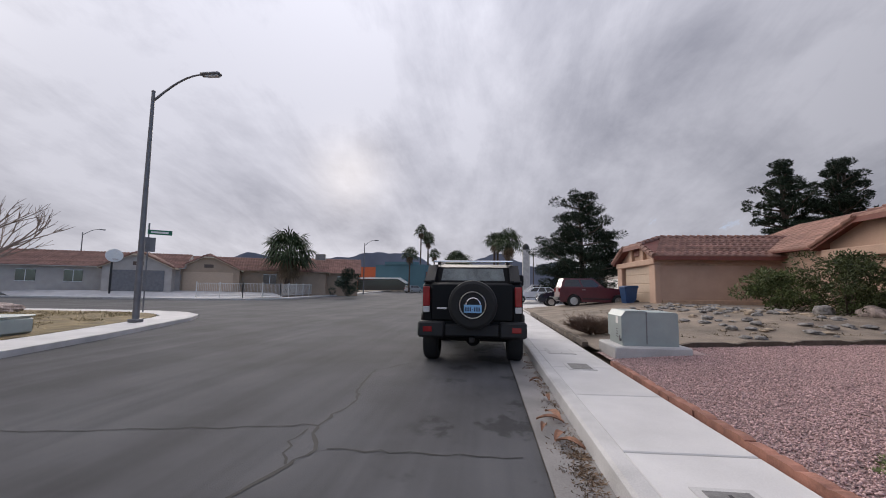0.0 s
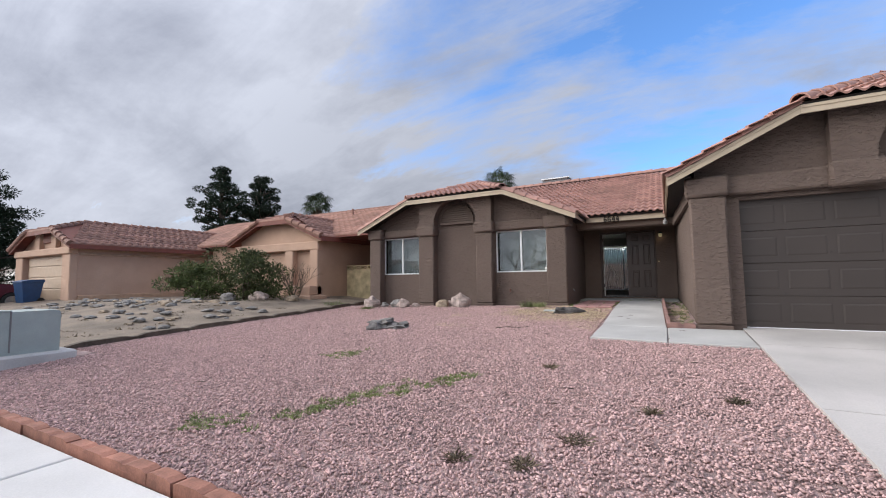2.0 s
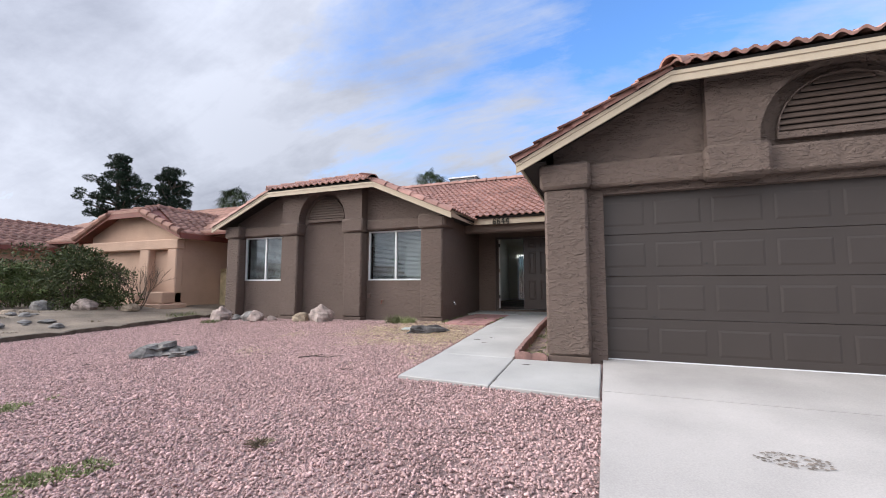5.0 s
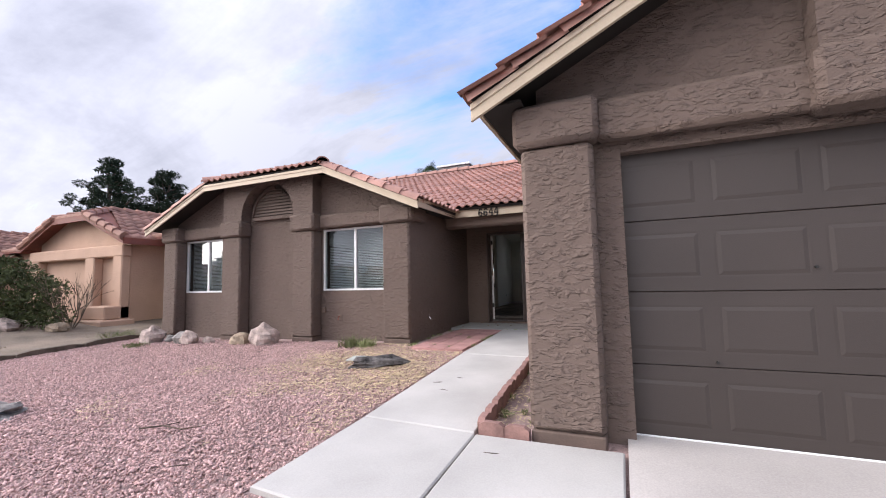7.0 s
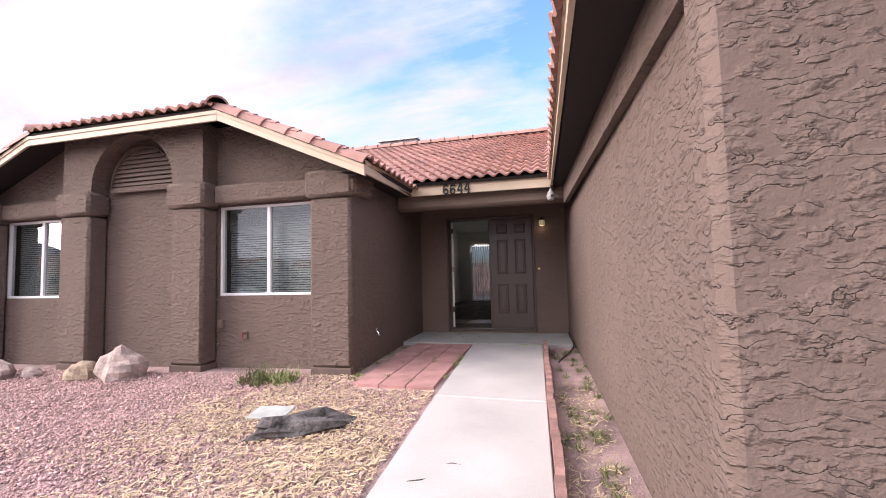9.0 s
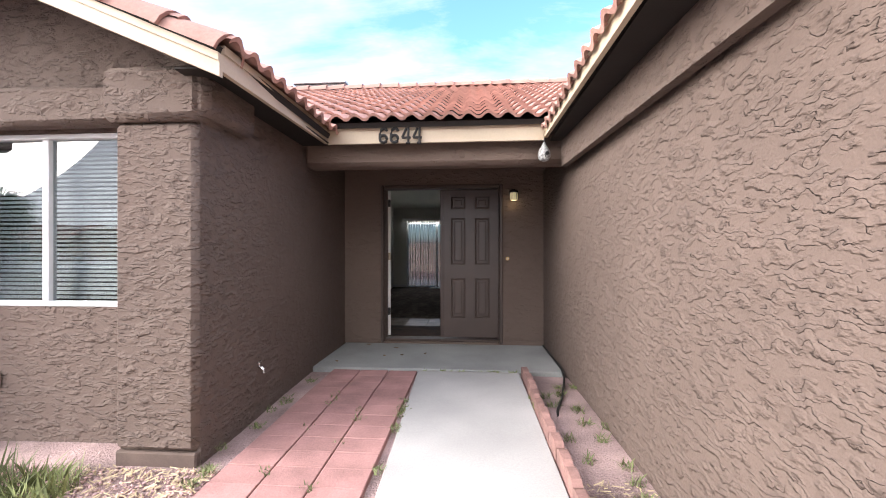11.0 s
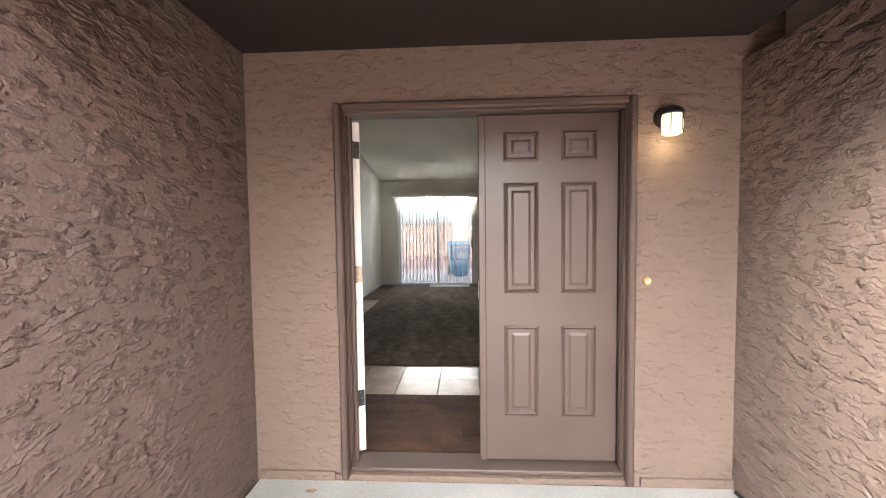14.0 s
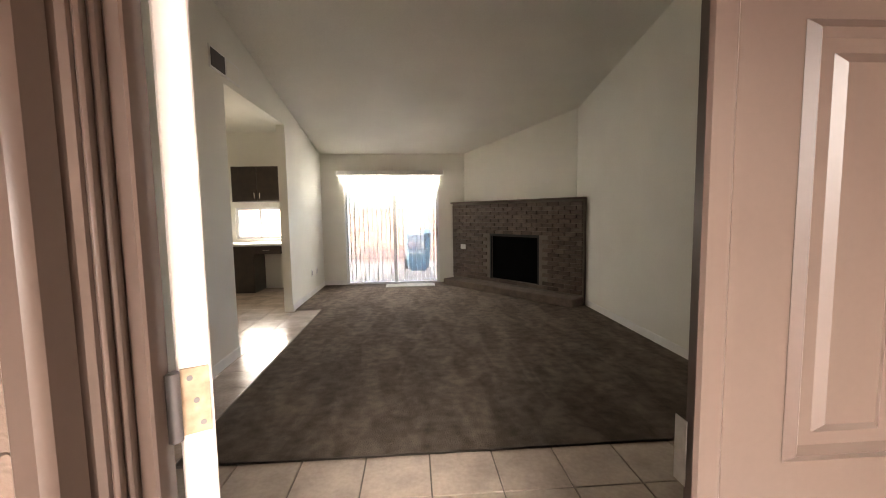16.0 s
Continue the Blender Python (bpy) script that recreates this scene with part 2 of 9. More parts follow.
M_STUCCO = stucco("brown_stucco", (0.138, 0.103, 0.087), 0.0155)
M_STUCCO_SMOOTH = stucco("brown_stucco_smooth", (0.168, 0.124, 0.101), 0.007, 19.0, 0.45)
M_BASE = material("brown_footing", (0.12, 0.085, 0.07), 0.9, bump=0.003)
M_TANSTUCCO = stucco("peach_stucco", (0.50, 0.34, 0.255), 0.005)
M_TANTRIM = material("peach_trim", (0.46, 0.31, 0.215), 0.85)
M_GREYSTUCCO = stucco("grey_stucco", (0.40, 0.365, 0.335), 0.004)
M_BEIGESTUCCO = stucco("beige_stucco", (0.36, 0.27, 0.20), 0.004)
M_FASCIA = material("cream_fascia_paint", (0.50, 0.41, 0.30), 0.55, vary=0.06, scale=3, bump=0.001, bump_scale=30)
# brown taken nearly to black, so eave and porch shade is in the colour
M_SOFFIT_SHADE = material("brown_soffit_with_shade", (0.014, 0.010, 0.008), 0.8)
M_REDWOOD = material("red_brown_fascia", (0.17, 0.05, 0.035), 0.7)
M_TILE = material("clay_roof_tile", (0.41, 0.235, 0.195), 0.75, vary=0.16, scale=2.0, fine=40, bump=0.003, bump_scale=45, piece=0.13, spec=0.3)
M_TILE_OLD = material("weathered_roof_tile", (0.29, 0.16, 0.125), 0.8, vary=0.2, scale=1.6, fine=30, bump=0.003, bump_scale=45, piece=0.16, spec=0.3)
M_DOORPAINT = material("brown_door_paint", (0.080, 0.056, 0.046), 0.36, vary=0.06, scale=3.0, fine=90)
M_GARAGE = material("brown_garage_paint", (0.043, 0.033, 0.029), 0.55, vary=0.07, scale=1.5, fine=120, bump=0.0008, bump_scale=160)
M_LOUVRE = material("brown_louvre", (0.10, 0.07, 0.056), 0.7)
M_WHITE = material("white_paint", (0.75, 0.74, 0.71), 0.5, vary=0.05)
M_ALU = material("white_window_frame", (0.72, 0.73, 0.74), 0.4, vary=0.04)
M_ROOMWALL = material("cream_room_wall", (0.74, 0.72, 0.65), 0.8, vary=0.04, scale=1.0, bump=0.0012, bump_scale=60)
M_CEIL = material("textured_ceiling", (0.74, 0.72, 0.66), 0.9, vary=0.05, scale=1.0, bump=0.006, bump_scale=34)
M_CARPET = material("grey_brown_carpet", (0.15, 0.118, 0.095), 1.0, vary=0.2, scale=11, fine=170, bump=0.012, bump_scale=140, spec=0.05)
ct = M_CARPET.node_tree
c_geo, c_map, c_wave, c_mul = (ct.nodes.new(k) for k in ("ShaderNodeNewGeometry", "ShaderNodeMapping", "ShaderNodeTexNoise", "ShaderNodeMix"))
c_map.inputs["Rotation"].default_value, c_map.inputs["Scale"].default_value = (0, 0, radians(18)), (2.6, 0.8, 1.0)
c_wave.inputs["Scale"].default_value, c_wave.inputs["Detail"].default_value, c_wave.inputs["Distortion"].default_value = 1.6, 5.0, 0.8
c_rng = ct.nodes.new("ShaderNodeMapRange")
c_rng.inputs["From Min"].default_value, c_rng.inputs["From Max"].default_value, c_rng.inputs["To Min"].default_value, c_rng.inputs["To Max"].default_value = 0.40, 0.62, 0.82, 1.25
c_bsdf = ct.nodes["Principled BSDF"]
c_old = c_bsdf.inputs["Base Color"].links[0].from_socket
c_mul.data_type, c_mul.blend_type = "RGBA", "MULTIPLY"
c_mul.inputs[0].default_value = 1.0
ct.links.new(c_geo.outputs["Position"], c_map.inputs[0])
ct.links.new(c_map.outputs[0], c_wave.inputs["Vector"])
ct.links.new(c_wave.outputs["Fac"], c_rng.inputs["Value"])
ct.links.new(c_old, c_mul.inputs[6])
ct.links.new(c_rng.outputs[0], c_mul.inputs[7])
ct.links.new(c_mul.outputs[2], c_bsdf.inputs["Base Color"])
M_WOOD = material("dark_wood_floor", (0.075, 0.042, 0.027), 0.65, vary=0.3, scale=5, fine=30, piece=0.25, spec=0.15)
M_FLOORTILE = material("pinkish_floor_tile", (0.52, 0.42, 0.35), 0.22, vary=0.12, scale=5, fine=40, piece=0.06)
M_GROUT = material("grout", (0.16, 0.13, 0.11), 0.9)
M_CONC = material("pale_concrete", (0.53, 0.515, 0.505), 0.9, vary=0.09, scale=1.2, fine=90, bump=0.0015, bump_scale=150, piece=0.03, spec=0.3)
M_WALK = material("walk_concrete", (0.42, 0.41, 0.395), 0.9, vary=0.11, scale=1.2, fine=90, bump=0.0015, bump_scale=150, piece=0.03, spec=0.3)
M_PORCH = material("porch_concrete", (0.34, 0.345, 0.33), 0.75, vary=0.16, scale=1.4, fine=60, bump=0.0015, bump_scale=120)
M_DRIVE = material("driveway_concrete", (0.49, 0.46, 0.44), 0.88, vary=0.15, scale=0.7, fine=90, bump=0.0015, bump_scale=140, piece=0.03, spec=0.3)
M_KERB = material("kerb_concrete", (0.49, 0.475, 0.465), 0.9, vary=0.14, scale=1.6, fine=70, bump=0.002, bump_scale=110)
M_GUTTER = material("gutter_concrete", (0.23, 0.215, 0.205), 0.9, vary=0.2, scale=1.4, fine=50, bump=0.002)
M_ASPHALT = material("worn_asphalt", (0.083, 0.083, 0.088), 0.9, vary=0.2, scale=0.55, fine=220, bump=0.006, bump_scale=190, spec=0.1)


def worn_lane(m):
    """Long tyre-polished streaks along the street, and damp oily mottling in the parking lane beside the kerb."""
    nt = m.node_tree
    bs = nt.nodes["Principled BSDF"]
    colour = bs.inputs["Base Color"].links[0].from_socket
    geo = nt.nodes.new("ShaderNodeNewGeometry")
    sep = nt.nodes.new("ShaderNodeSeparateXYZ")
    nt.links.new(geo.outputs["Position"], sep.inputs[0])

    def ramp(source, a, b, lo, hi):
        n = nt.nodes.new("ShaderNodeMapRange")
        n.interpolation_type = "SMOOTHSTEP"
        for key, value in zip(("From Min", "From Max", "To Min", "To Max"), (a, b, lo, hi)):
            n.inputs[key].default_value = value
        nt.links.new(source, n.inputs["Value"])
        return n.outputs[0]

    def blotch(scale, detail, squeeze):
        mp = nt.nodes.new("ShaderNodeMapping")
        mp.inputs["Scale"].default_value = squeeze
        nt.links.new(geo.outputs["Position"], mp.inputs[0])
        n = nt.nodes.new("ShaderNodeTexNoise")
        n.inputs["Scale"].default_value, n.inputs["Detail"].default_value, n.inputs["Roughness"].default_value = scale, detail, 0.62
        nt.links.new(mp.outputs[0], n.inputs["Vector"])
        return n.outputs["Fac"]

    def times(p, q):
        n = nt.nodes.new("ShaderNodeMath")
        n.operation = "MULTIPLY"
        nt.links.new(p, n.inputs[0])
        nt.links.new(q, n.inputs[1])
        return n.outputs[0]

    lane = ramp(sep.outputs[1], -16.3, -15.3, 0.0, 1.0)
    wet = times(lane, ramp(blotch(1.5, 9.0, (0.8, 1.0, 1.0)), 0.49, 0.60, 0.0, 1.0))
    dark = ramp(wet, 0.0, 1.0, 1.0, 0.58)
    streak = ramp(blotch(0.9, 4.0, (0.06, 1.3, 1.0)), 0.35, 0.65, 0.86, 1.16)
    mix = nt.nodes.new("ShaderNodeVectorMath")
    mix.operation = "SCALE"
    nt.links.new(colour, mix.inputs[0])
    nt.links.new(times(dark, streak), mix.inputs["Scale"])
    nt.links.new(mix.outputs[0], bs.inputs["Base Color"])


worn_lane(M_ASPHALT)
M_CRACK = material("tar_crack", (0.016, 0.015, 0.015), 0.9)
M_GRAVELBED = material("gravel_bed", (0.40, 0.285, 0.27), 0.95, vary=0.3, scale=3.0, fine=90, bump=0.02, bump_scale=70)
M_GRAVEL = material("pink_gravel", (0.67, 0.455, 0.435), 0.9, vary=0.12, scale=30, fine=200, piece=0.44, spec=0.25)
M_DIRT = material("dry_dirt", (0.215, 0.17, 0.13), 0.95, vary=0.28, scale=1.1, fine=40, bump=0.02, bump_scale=28)
M_STRAW = material("dry_straw", (0.58, 0.465, 0.295), 0.95, vary=0.2, scale=6, fine=120, piece=0.2)
M_DRYGRASS = material("dormant_lawn", (0.23, 0.17, 0.08), 0.95, vary=0.3, scale=1.4, fine=70, bump=0.03, bump_scale=60)
M_BRICKPAVE = material("red_pavers", (0.36, 0.195, 0.18), 0.88, vary=0.18, scale=4, fine=70, bump=0.002, piece=0.08)
M_WALKEDGE = material("pink_terracotta_edging", (0.27, 0.155, 0.135), 0.9, vary=0.2, scale=7, fine=60, bump=0.004, bump_scale=60, piece=0.1)
M_BORDER = material("terracotta_edging", (0.30, 0.135, 0.095), 0.9, vary=0.22, scale=6, fine=60, bump=0.004, bump_scale=60, piece=0.15)
M_GREYBRICK = material("grey_brown_brick", (0.155, 0.115, 0.092), 0.9, vary=0.2, scale=7, fine=60, bump=0.004, piece=0.3)
M_MORTAR = material("mortar", (0.20, 0.165, 0.14), 0.95, bump=0.003)
M_BLACK = material("matt_black", (0.012, 0.012, 0.012), 0.6)
M_FIREBOX = material("black_firebox", (0.005, 0.005, 0.005), 0.95, spec=0.0)
M_CABINET = material("dark_cabinet_wood", (0.030, 0.018, 0.012), 0.35, vary=0.25, scale=8)
M_COUNTER = material("white_counter", (0.68, 0.68, 0.66), 0.3)
M_CHROME = material("chrome", (0.75, 0.75, 0.76), 0.18, metal=1.0, vary=0.03)
M_STEEL = material("hinge_steel", (0.55, 0.53, 0.50), 0.35, metal=1.0, vary=0.1, scale=30)
M_BRASS = material("brass", (0.75, 0.55, 0.24), 0.3, metal=1.0, vary=0.05)
M_GALV = material("galvanised_steel", (0.17, 0.165, 0.17), 0.55, metal=0.4, vary=0.12, scale=4)
M_GLASS = glass("window_glass", (0.72, 0.76, 0.77))
# grey tint added to hold down the brightness of the yard outside
M_DIMGLASS = glass("dimming_glass", (0.37, 0.37, 0.37))
M_SHADE = lit("lamp_shade_glass", (1.0, 0.86, 0.50), 0.09)
M_BLIND = material("white_blind_slat", (0.58, 0.58, 0.56), 0.6, vary=0.03)

# ---- mesh helpers ----
class Geo:
    """Collects points and faces, then becomes one mesh."""

    def __init__(self):
        self.v, self.f = [], []

    def add(self, verts, faces, m=None):
        k = len(self.v)
        self.v += [tuple(m @ Vector(p)) for p in verts] if m is not None else [tuple(p) for p in verts]
        self.f += [tuple(k + i for i in f) for f in faces]
        return self

    def box(self, a, b, bev=0.0, m=None):
        lo, hi = [min(p, q) for p, q in zip(a, b)], [max(p, q) for p, q in zip(a, b)]
        bev = min(bev, 0.45 * min(h - l for l, h in zip(lo, hi)))
        if bev <= 0:
            v = [(x, y, z) for x in (lo[0], hi[0]) for y in (lo[1], hi[1]) for z in (lo[2], hi[2])]
            return self.add(v, [(0, 1, 3, 2), (4, 6, 7, 5), (0, 4, 5, 1), (2, 3, 7, 6), (0, 2, 6, 4), (1, 5, 7, 3)], m)
        v, idx = [], {}
        for c in range(8):
            s = [(c >> 2) & 1, (c >> 1) & 1, c & 1]
            for ax in range(3):
                p = [(hi[i] if s[i] else lo[i]) + (0 if i == ax else (-bev if s[i] else bev)) for i in range(3)]
                idx[c, ax] = len(v)
                v.append(p)
        f = []
        for ax in range(3):
            o = [i for i in range(3) if i != ax]
            bit = [4, 2, 1]
            for s in (0, 1):
                cs = [s * bit[ax] + a * bit[o[0]] + b * bit[o[1]] for a, b in ((0, 0), (1, 0), (1, 1), (0, 1))]
                q = [idx[c, ax] for c in cs]
                f.append(q if (s == 1) == (ax != 1) else q[::-1])
            for a in (0, 1):
                for b in (0, 1):
                    c0 = a * bit[o[0]] + b * bit[o[1]]
                    c1 = c0 + bit[ax]
                    q = [idx[c0, o[0]], idx[c1, o[0]], idx[c1, o[1]], idx[c0, o[1]]]
                    f.append(q if (a == b) == (ax != 1) else q[::-1])
        for c in range(8):
            n = bin(c).count("1")
            q = [idx[c, 0], idx[c, 1], idx[c, 2]]
            f.append(q if n % 2 == 1 else q[::-1])
        return self.add(v, f, m)

    def tube(self, pts, radii, n=8, caps=True):
        pts = [Vector(p) for p in pts]
        if isinstance(radii, (int, float)):
            radii = [radii] * len(pts)
        ring0 = len(self.v)
        for i, p in enumerate(pts):
            d = (pts[min(i + 1, len(pts) - 1)] - pts[max(i - 1, 0)]).normalized()
            a = d.cross(Vector((0, 0, 1)) if abs(d.z) < 0.9 else Vector((1, 0, 0))).normalized()
            b = d.cross(a)
            for k in range(n):
                t = 2 * math.pi * k / n
                self.v.append(tuple(p + (a * math.cos(t) + b * math.sin(t)) * radii[i]))
        for i in range(len(pts) - 1):
            for k in range(n):
                q = ring0 + i * n
                self.f.append((q + k, q + n + k, q + n + (k + 1) % n, q + (k + 1) % n))
        if caps:
            self.f.append(tuple(ring0 + k for k in range(n)))
            e = ring0 + (len(pts) - 1) * n
            self.f.append(tuple(e + n - 1 - k for k in range(n)))
        return self

    def prism(self, poly, a, b, axis="y", m=None):
        """A flat outline pushed from a to b along an axis. The outline is in the other two axes, in their order."""
        def at(p, t):
            return {"x": (t, p[0], p[1]), "y": (p[0], t, p[1]), "z": (p[0], p[1], t)}[axis]
        n = len(poly)
        v = [at(p, a) for p in poly] + [at(p, b) for p in poly]
        f = [tuple(range(n)), tuple(range(2 * n - 1, n - 1, -1))] + [(i, n + i, n + (i + 1) % n, (i + 1) % n) for i in range(n)]
        return self.add(v, f, m)

    def lathe(self, prof, centre, n=16, m=None, caps=True):
        v, f = [], []
        for r, z in prof:
            for k in range(n):
                t = 2 * math.pi * k / n
                v.append((centre[0] + r * math.cos(t), centre[1] + r * math.sin(t), centre[2] + z))
        for i in range(len(prof) - 1):
            for k in range(n):
                f.append((i * n + k, i * n + (k + 1) % n, (i + 1) * n + (k + 1) % n, (i + 1) * n + k))
        if caps:
            f.append(tuple(range(n - 1, -1, -1)))
            f.append(tuple((len(prof) - 1) * n + k for k in range(n)))
        return self.add(v, f, m)

    def blob(self, c, r, seed=0, rough=0.25, n=8, rings=6, freq=1.6, flat=None):
        """A stone: a sphere pushed in and out, and cut flat below."""
        rx, ry, rz = (r, r, r) if isinstance(r, (int, float)) else r
        v, f = [], []
        for i in range(rings + 1):
            ph = math.pi * i / rings
            for k in range(n):
                t = 2 * math.pi * k / n
                d = Vector((math.sin(ph) * math.cos(t), math.sin(ph) * math.sin(t), math.cos(ph)))
                s = 1 + rough * noise.noise(d * freq + Vector((seed * 7.3, seed * 3.1, seed)))  + 0.4 * rough * noise.noise(d * freq * 3 + Vector((seed, 9, 2)))
                p = Vector((d.x * rx, d.y * ry, d.z * rz)) * s
                if flat is not None:
                    p.z = max(p.z, -flat)
                v.append((c[0] + p.x, c[1] + p.y, c[2] + p.z))
        for i in range(rings):
            for k in range(n):
                f.append((i * n + k, (i + 1) * n + k, (i + 1) * n + (k + 1) % n, i * n + (k + 1) % n))
        return self.add(v, f)

    def mesh(self, name, mat, smooth=False):
        me = bpy.data.meshes.new(name)
        me.from_pydata(self.v, [], self.f)
        me.materials.append(mat)
        me.validate()
        bm = bmesh.new()
        bm.from_mesh(me)
        if name.startswith("wall_"):
            bmesh.ops.remove_doubles(bm, verts=bm.verts, dist=1e-4)
        bmesh.ops.recalc_face_normals(bm, faces=bm.faces)
        bm.to_mesh(me)
        bm.free()
        if smooth:
            me.polygons.foreach_set("use_smooth", [True] * len(me.polygons))
            me.set_sharp_from_angle(angle=radians(38))
        return me


def part(name, geo, mat, parent=None, label="", smooth=False):
    ob = new(name, geo.mesh(name, mat, smooth))
    if parent is not None:
        ob.parent = parent
    if label:
        ob["label"] = label
    return ob


def structure(name, geo, mat, label="", category="", smooth=False):
    return tagged(part(name, geo, mat, None, "", smooth), label, category, "", "structure")


def thing(name, label, category, at=(0, 0, 0), turn=0.0, group=""):
    ob = new(name)
    ob.matrix_world = pose(*at, 0, 0, turn)
    return tagged(ob, label, category, group)


def raw_mesh(name, verts, faces, mat):
    """A mesh straight from arrays; all the faces have the same number of corners."""
    me = bpy.data.meshes.new(name)
    n, k = len(faces), faces.shape[1]
    me.vertices.add(len(verts))
    me.vertices.foreach_set("co", np.asarray(verts, np.float32).ravel())
    me.loops.add(n * k)
    me.loops.foreach_set("vertex_index", np.asarray(faces, np.int32).ravel())
    me.polygons.add(n)
    me.polygons.foreach_set("loop_start", np.arange(0, n * k, k, dtype=np.int32))
    me.materials.append(mat)
    me.update(calc_edges=True)
    return me


KNOTS = [(-40.0, -0.64), (-12.68, -0.63), (-11.0, -0.50), (-7.4, -0.275), (-6.2, -0.21), (-3.2, -0.07), (-1.2, -0.03), (20.0, -0.03)]


def lot(x, y):
    """Height of the front yard."""
    z = KNOTS[-1][1]
    for (y0, z0), (y1, z1) in zip(KNOTS, KNOTS[1:]):
        if y <= y1:
            z = z0 + (z1 - z0) * max(0.0, (y - y0) / (y1 - y0))
            break
    side = max(0.0, -x - 1.5) * 0.017 * max(0.0, min(1.0, (y + 11.5) / 6))
    return z - side


def sheet(x0, x1, y0, y1, step, height, skirt=0.0):
    """A patch of ground that follows height(x, y)."""
    nx, ny = max(1, round((x1 - x0) / step)), max(1, round((y1 - y0) / step))
    g = Geo()
    v = [(x0 + (x1 - x0) * i / nx, y0 + (y1 - y0) * j / ny) for j in range(ny + 1) for i in range(nx + 1)]
    f = [(j * (nx + 1) + i, j * (nx + 1) + i + 1, (j + 1) * (nx + 1) + i + 1, (j + 1) * (nx + 1) + i) for j in range(ny) for i in range(nx)]
    return g.add([(x, y, height(x, y)) for x, y in v], f)

# ---- ground, road, pavement ----
ROAD = -0.80
g = Geo()
g.add([(-1500, -1500, ROAD - 0.02), (1500, -1500, ROAD - 0.02), (1500, 1500, ROAD - 0.02), (-1500, 1500, ROAD - 0.02)], [(0, 1, 2, 3)])
structure("ground", g, M_DIRT, "dry tan desert soil reaching the horizon", "ground")

KERB_Y = -14.06
g = Geo()
g.add([(40, -24.2, ROAD), (40, KERB_Y - 0.45, ROAD), (-130, KERB_Y - 0.45, ROAD), (-130, -45, ROAD), (-60, -37.2, ROAD), (-42, -35.8, ROAD), (-37.5, -38.2, ROAD), (-36, -42, ROAD), (-35.5, -60, ROAD), (-33, -110, ROAD), (-17, -110, ROAD), (-19.5, -31, ROAD), (-17, -28, ROAD), (-9, -25.3, ROAD)], [tuple(range(14))])
structure("road", g, M_ASPHALT, "worn grey asphalt road with cracks", "road")
g = sheet(-130, 40, KERB_Y - 0.45, KERB_Y, 4.0, lambda x, y: ROAD + 0.004 + (0.02 if y < KERB_Y - 0.2 else 0.0))
structure("gutter_pan", g, M_GUTTER, "stained concrete gutter beside the kerb", "gutter")
g = Geo()
g.prism([(KERB_Y, ROAD - 0.01), (KERB_Y + 0.02, -0.665), (KERB_Y + 0.05, -0.643), (KERB_Y + 0.19, -0.64), (KERB_Y + 0.19, ROAD - 0.01)], -130, 40, "x")
structure("kerb", g, M_KERB, "pale concrete kerb along the street", "kerb")
g = Geo().box((-130, KERB_Y + 0.19, ROAD - 0.01), (40, -12.78, -0.668))
pavement = structure("pavement", g, M_GUTTER, "pale concrete slab pavement with tooled joints", "pavement")

# far corner: kerb, footway and dormant lawn
CORNER = [(10, -23.9), (-2, -24.0), (-6.6, -24.5), (-9.5, -25.2), (-13, -26.3), (-15.4, -27.1), (-17.0, -28.0), (-18.3, -29.6), (-19.0, -32), (-18.5, -45), (-17, -110)]


def ribbon(line, inner, outer, z0, z1):
    """A strip along a line, from inner to outer metres to its left, standing from z0 up to z1."""
    g = Geo()
    pts = [Vector((x, y, 0)) for x, y in line]
    v = []
    for i, p in enumerate(pts):
        d = (pts[min(i + 1, len(pts) - 1)] - pts[max(i - 1, 0)]).normalized()
        nrm = Vector((-d.y, d.x, 0))
        for off, z in ((inner, z0), (inner, z1), (outer, z1), (outer, z0)):
            q = p + nrm * off
            v.append((q.x, q.y, z))
    f = []
    for i in range(len(pts) - 1):
        for k in range(3):
            f.append((i * 4 + k, i * 4 + k + 1, i * 4 + 5 + k, i * 4 + 4 + k))
    return g.add(v, f)


structure("kerb_corner", ribbon(CORNER, 0.0, 0.18, ROAD, -0.66), M_KERB, "rounded concrete kerb at the street corner", "kerb")
structure("pavement_corner", ribbon(CORNER, 0.18, 1.45, ROAD, -0.665), M_CONC, "pale concrete footway round the corner", "pavement")
g = Geo()
inner = [(10, -25.5), (-2, -25.5), (-6.3, -26.0), (-9.0, -26.6), (-12.5, -27.7), (-14.9, -28.5), (-16.2, -29.4), (-17.0, -30.5), (-17.6, -32.2), (-17.3, -45), (-16.5, -60), (10, -60)]
g.prism(inner, ROAD, -0.655, "z")
structure("lawn", g, M_DRYGRASS, "dormant yellow-brown corner lawn", "lawn")
FAR = [(-33, -110), (-35.5, -60), (-36, -42), (-37.5, -38.2), (-42, -35.8), (-60, -37.2), (-130, -45)]
structure("kerb_far", ribbon(FAR, 0.0, 0.18, ROAD, -0.66), M_KERB, "pale kerb on the far side of the junction", "kerb")
structure("pavement_far", ribbon(FAR, 0.18, 1.5, ROAD, -0.665), M_CONC, "pale footway on the far side of the junction", "pavement")

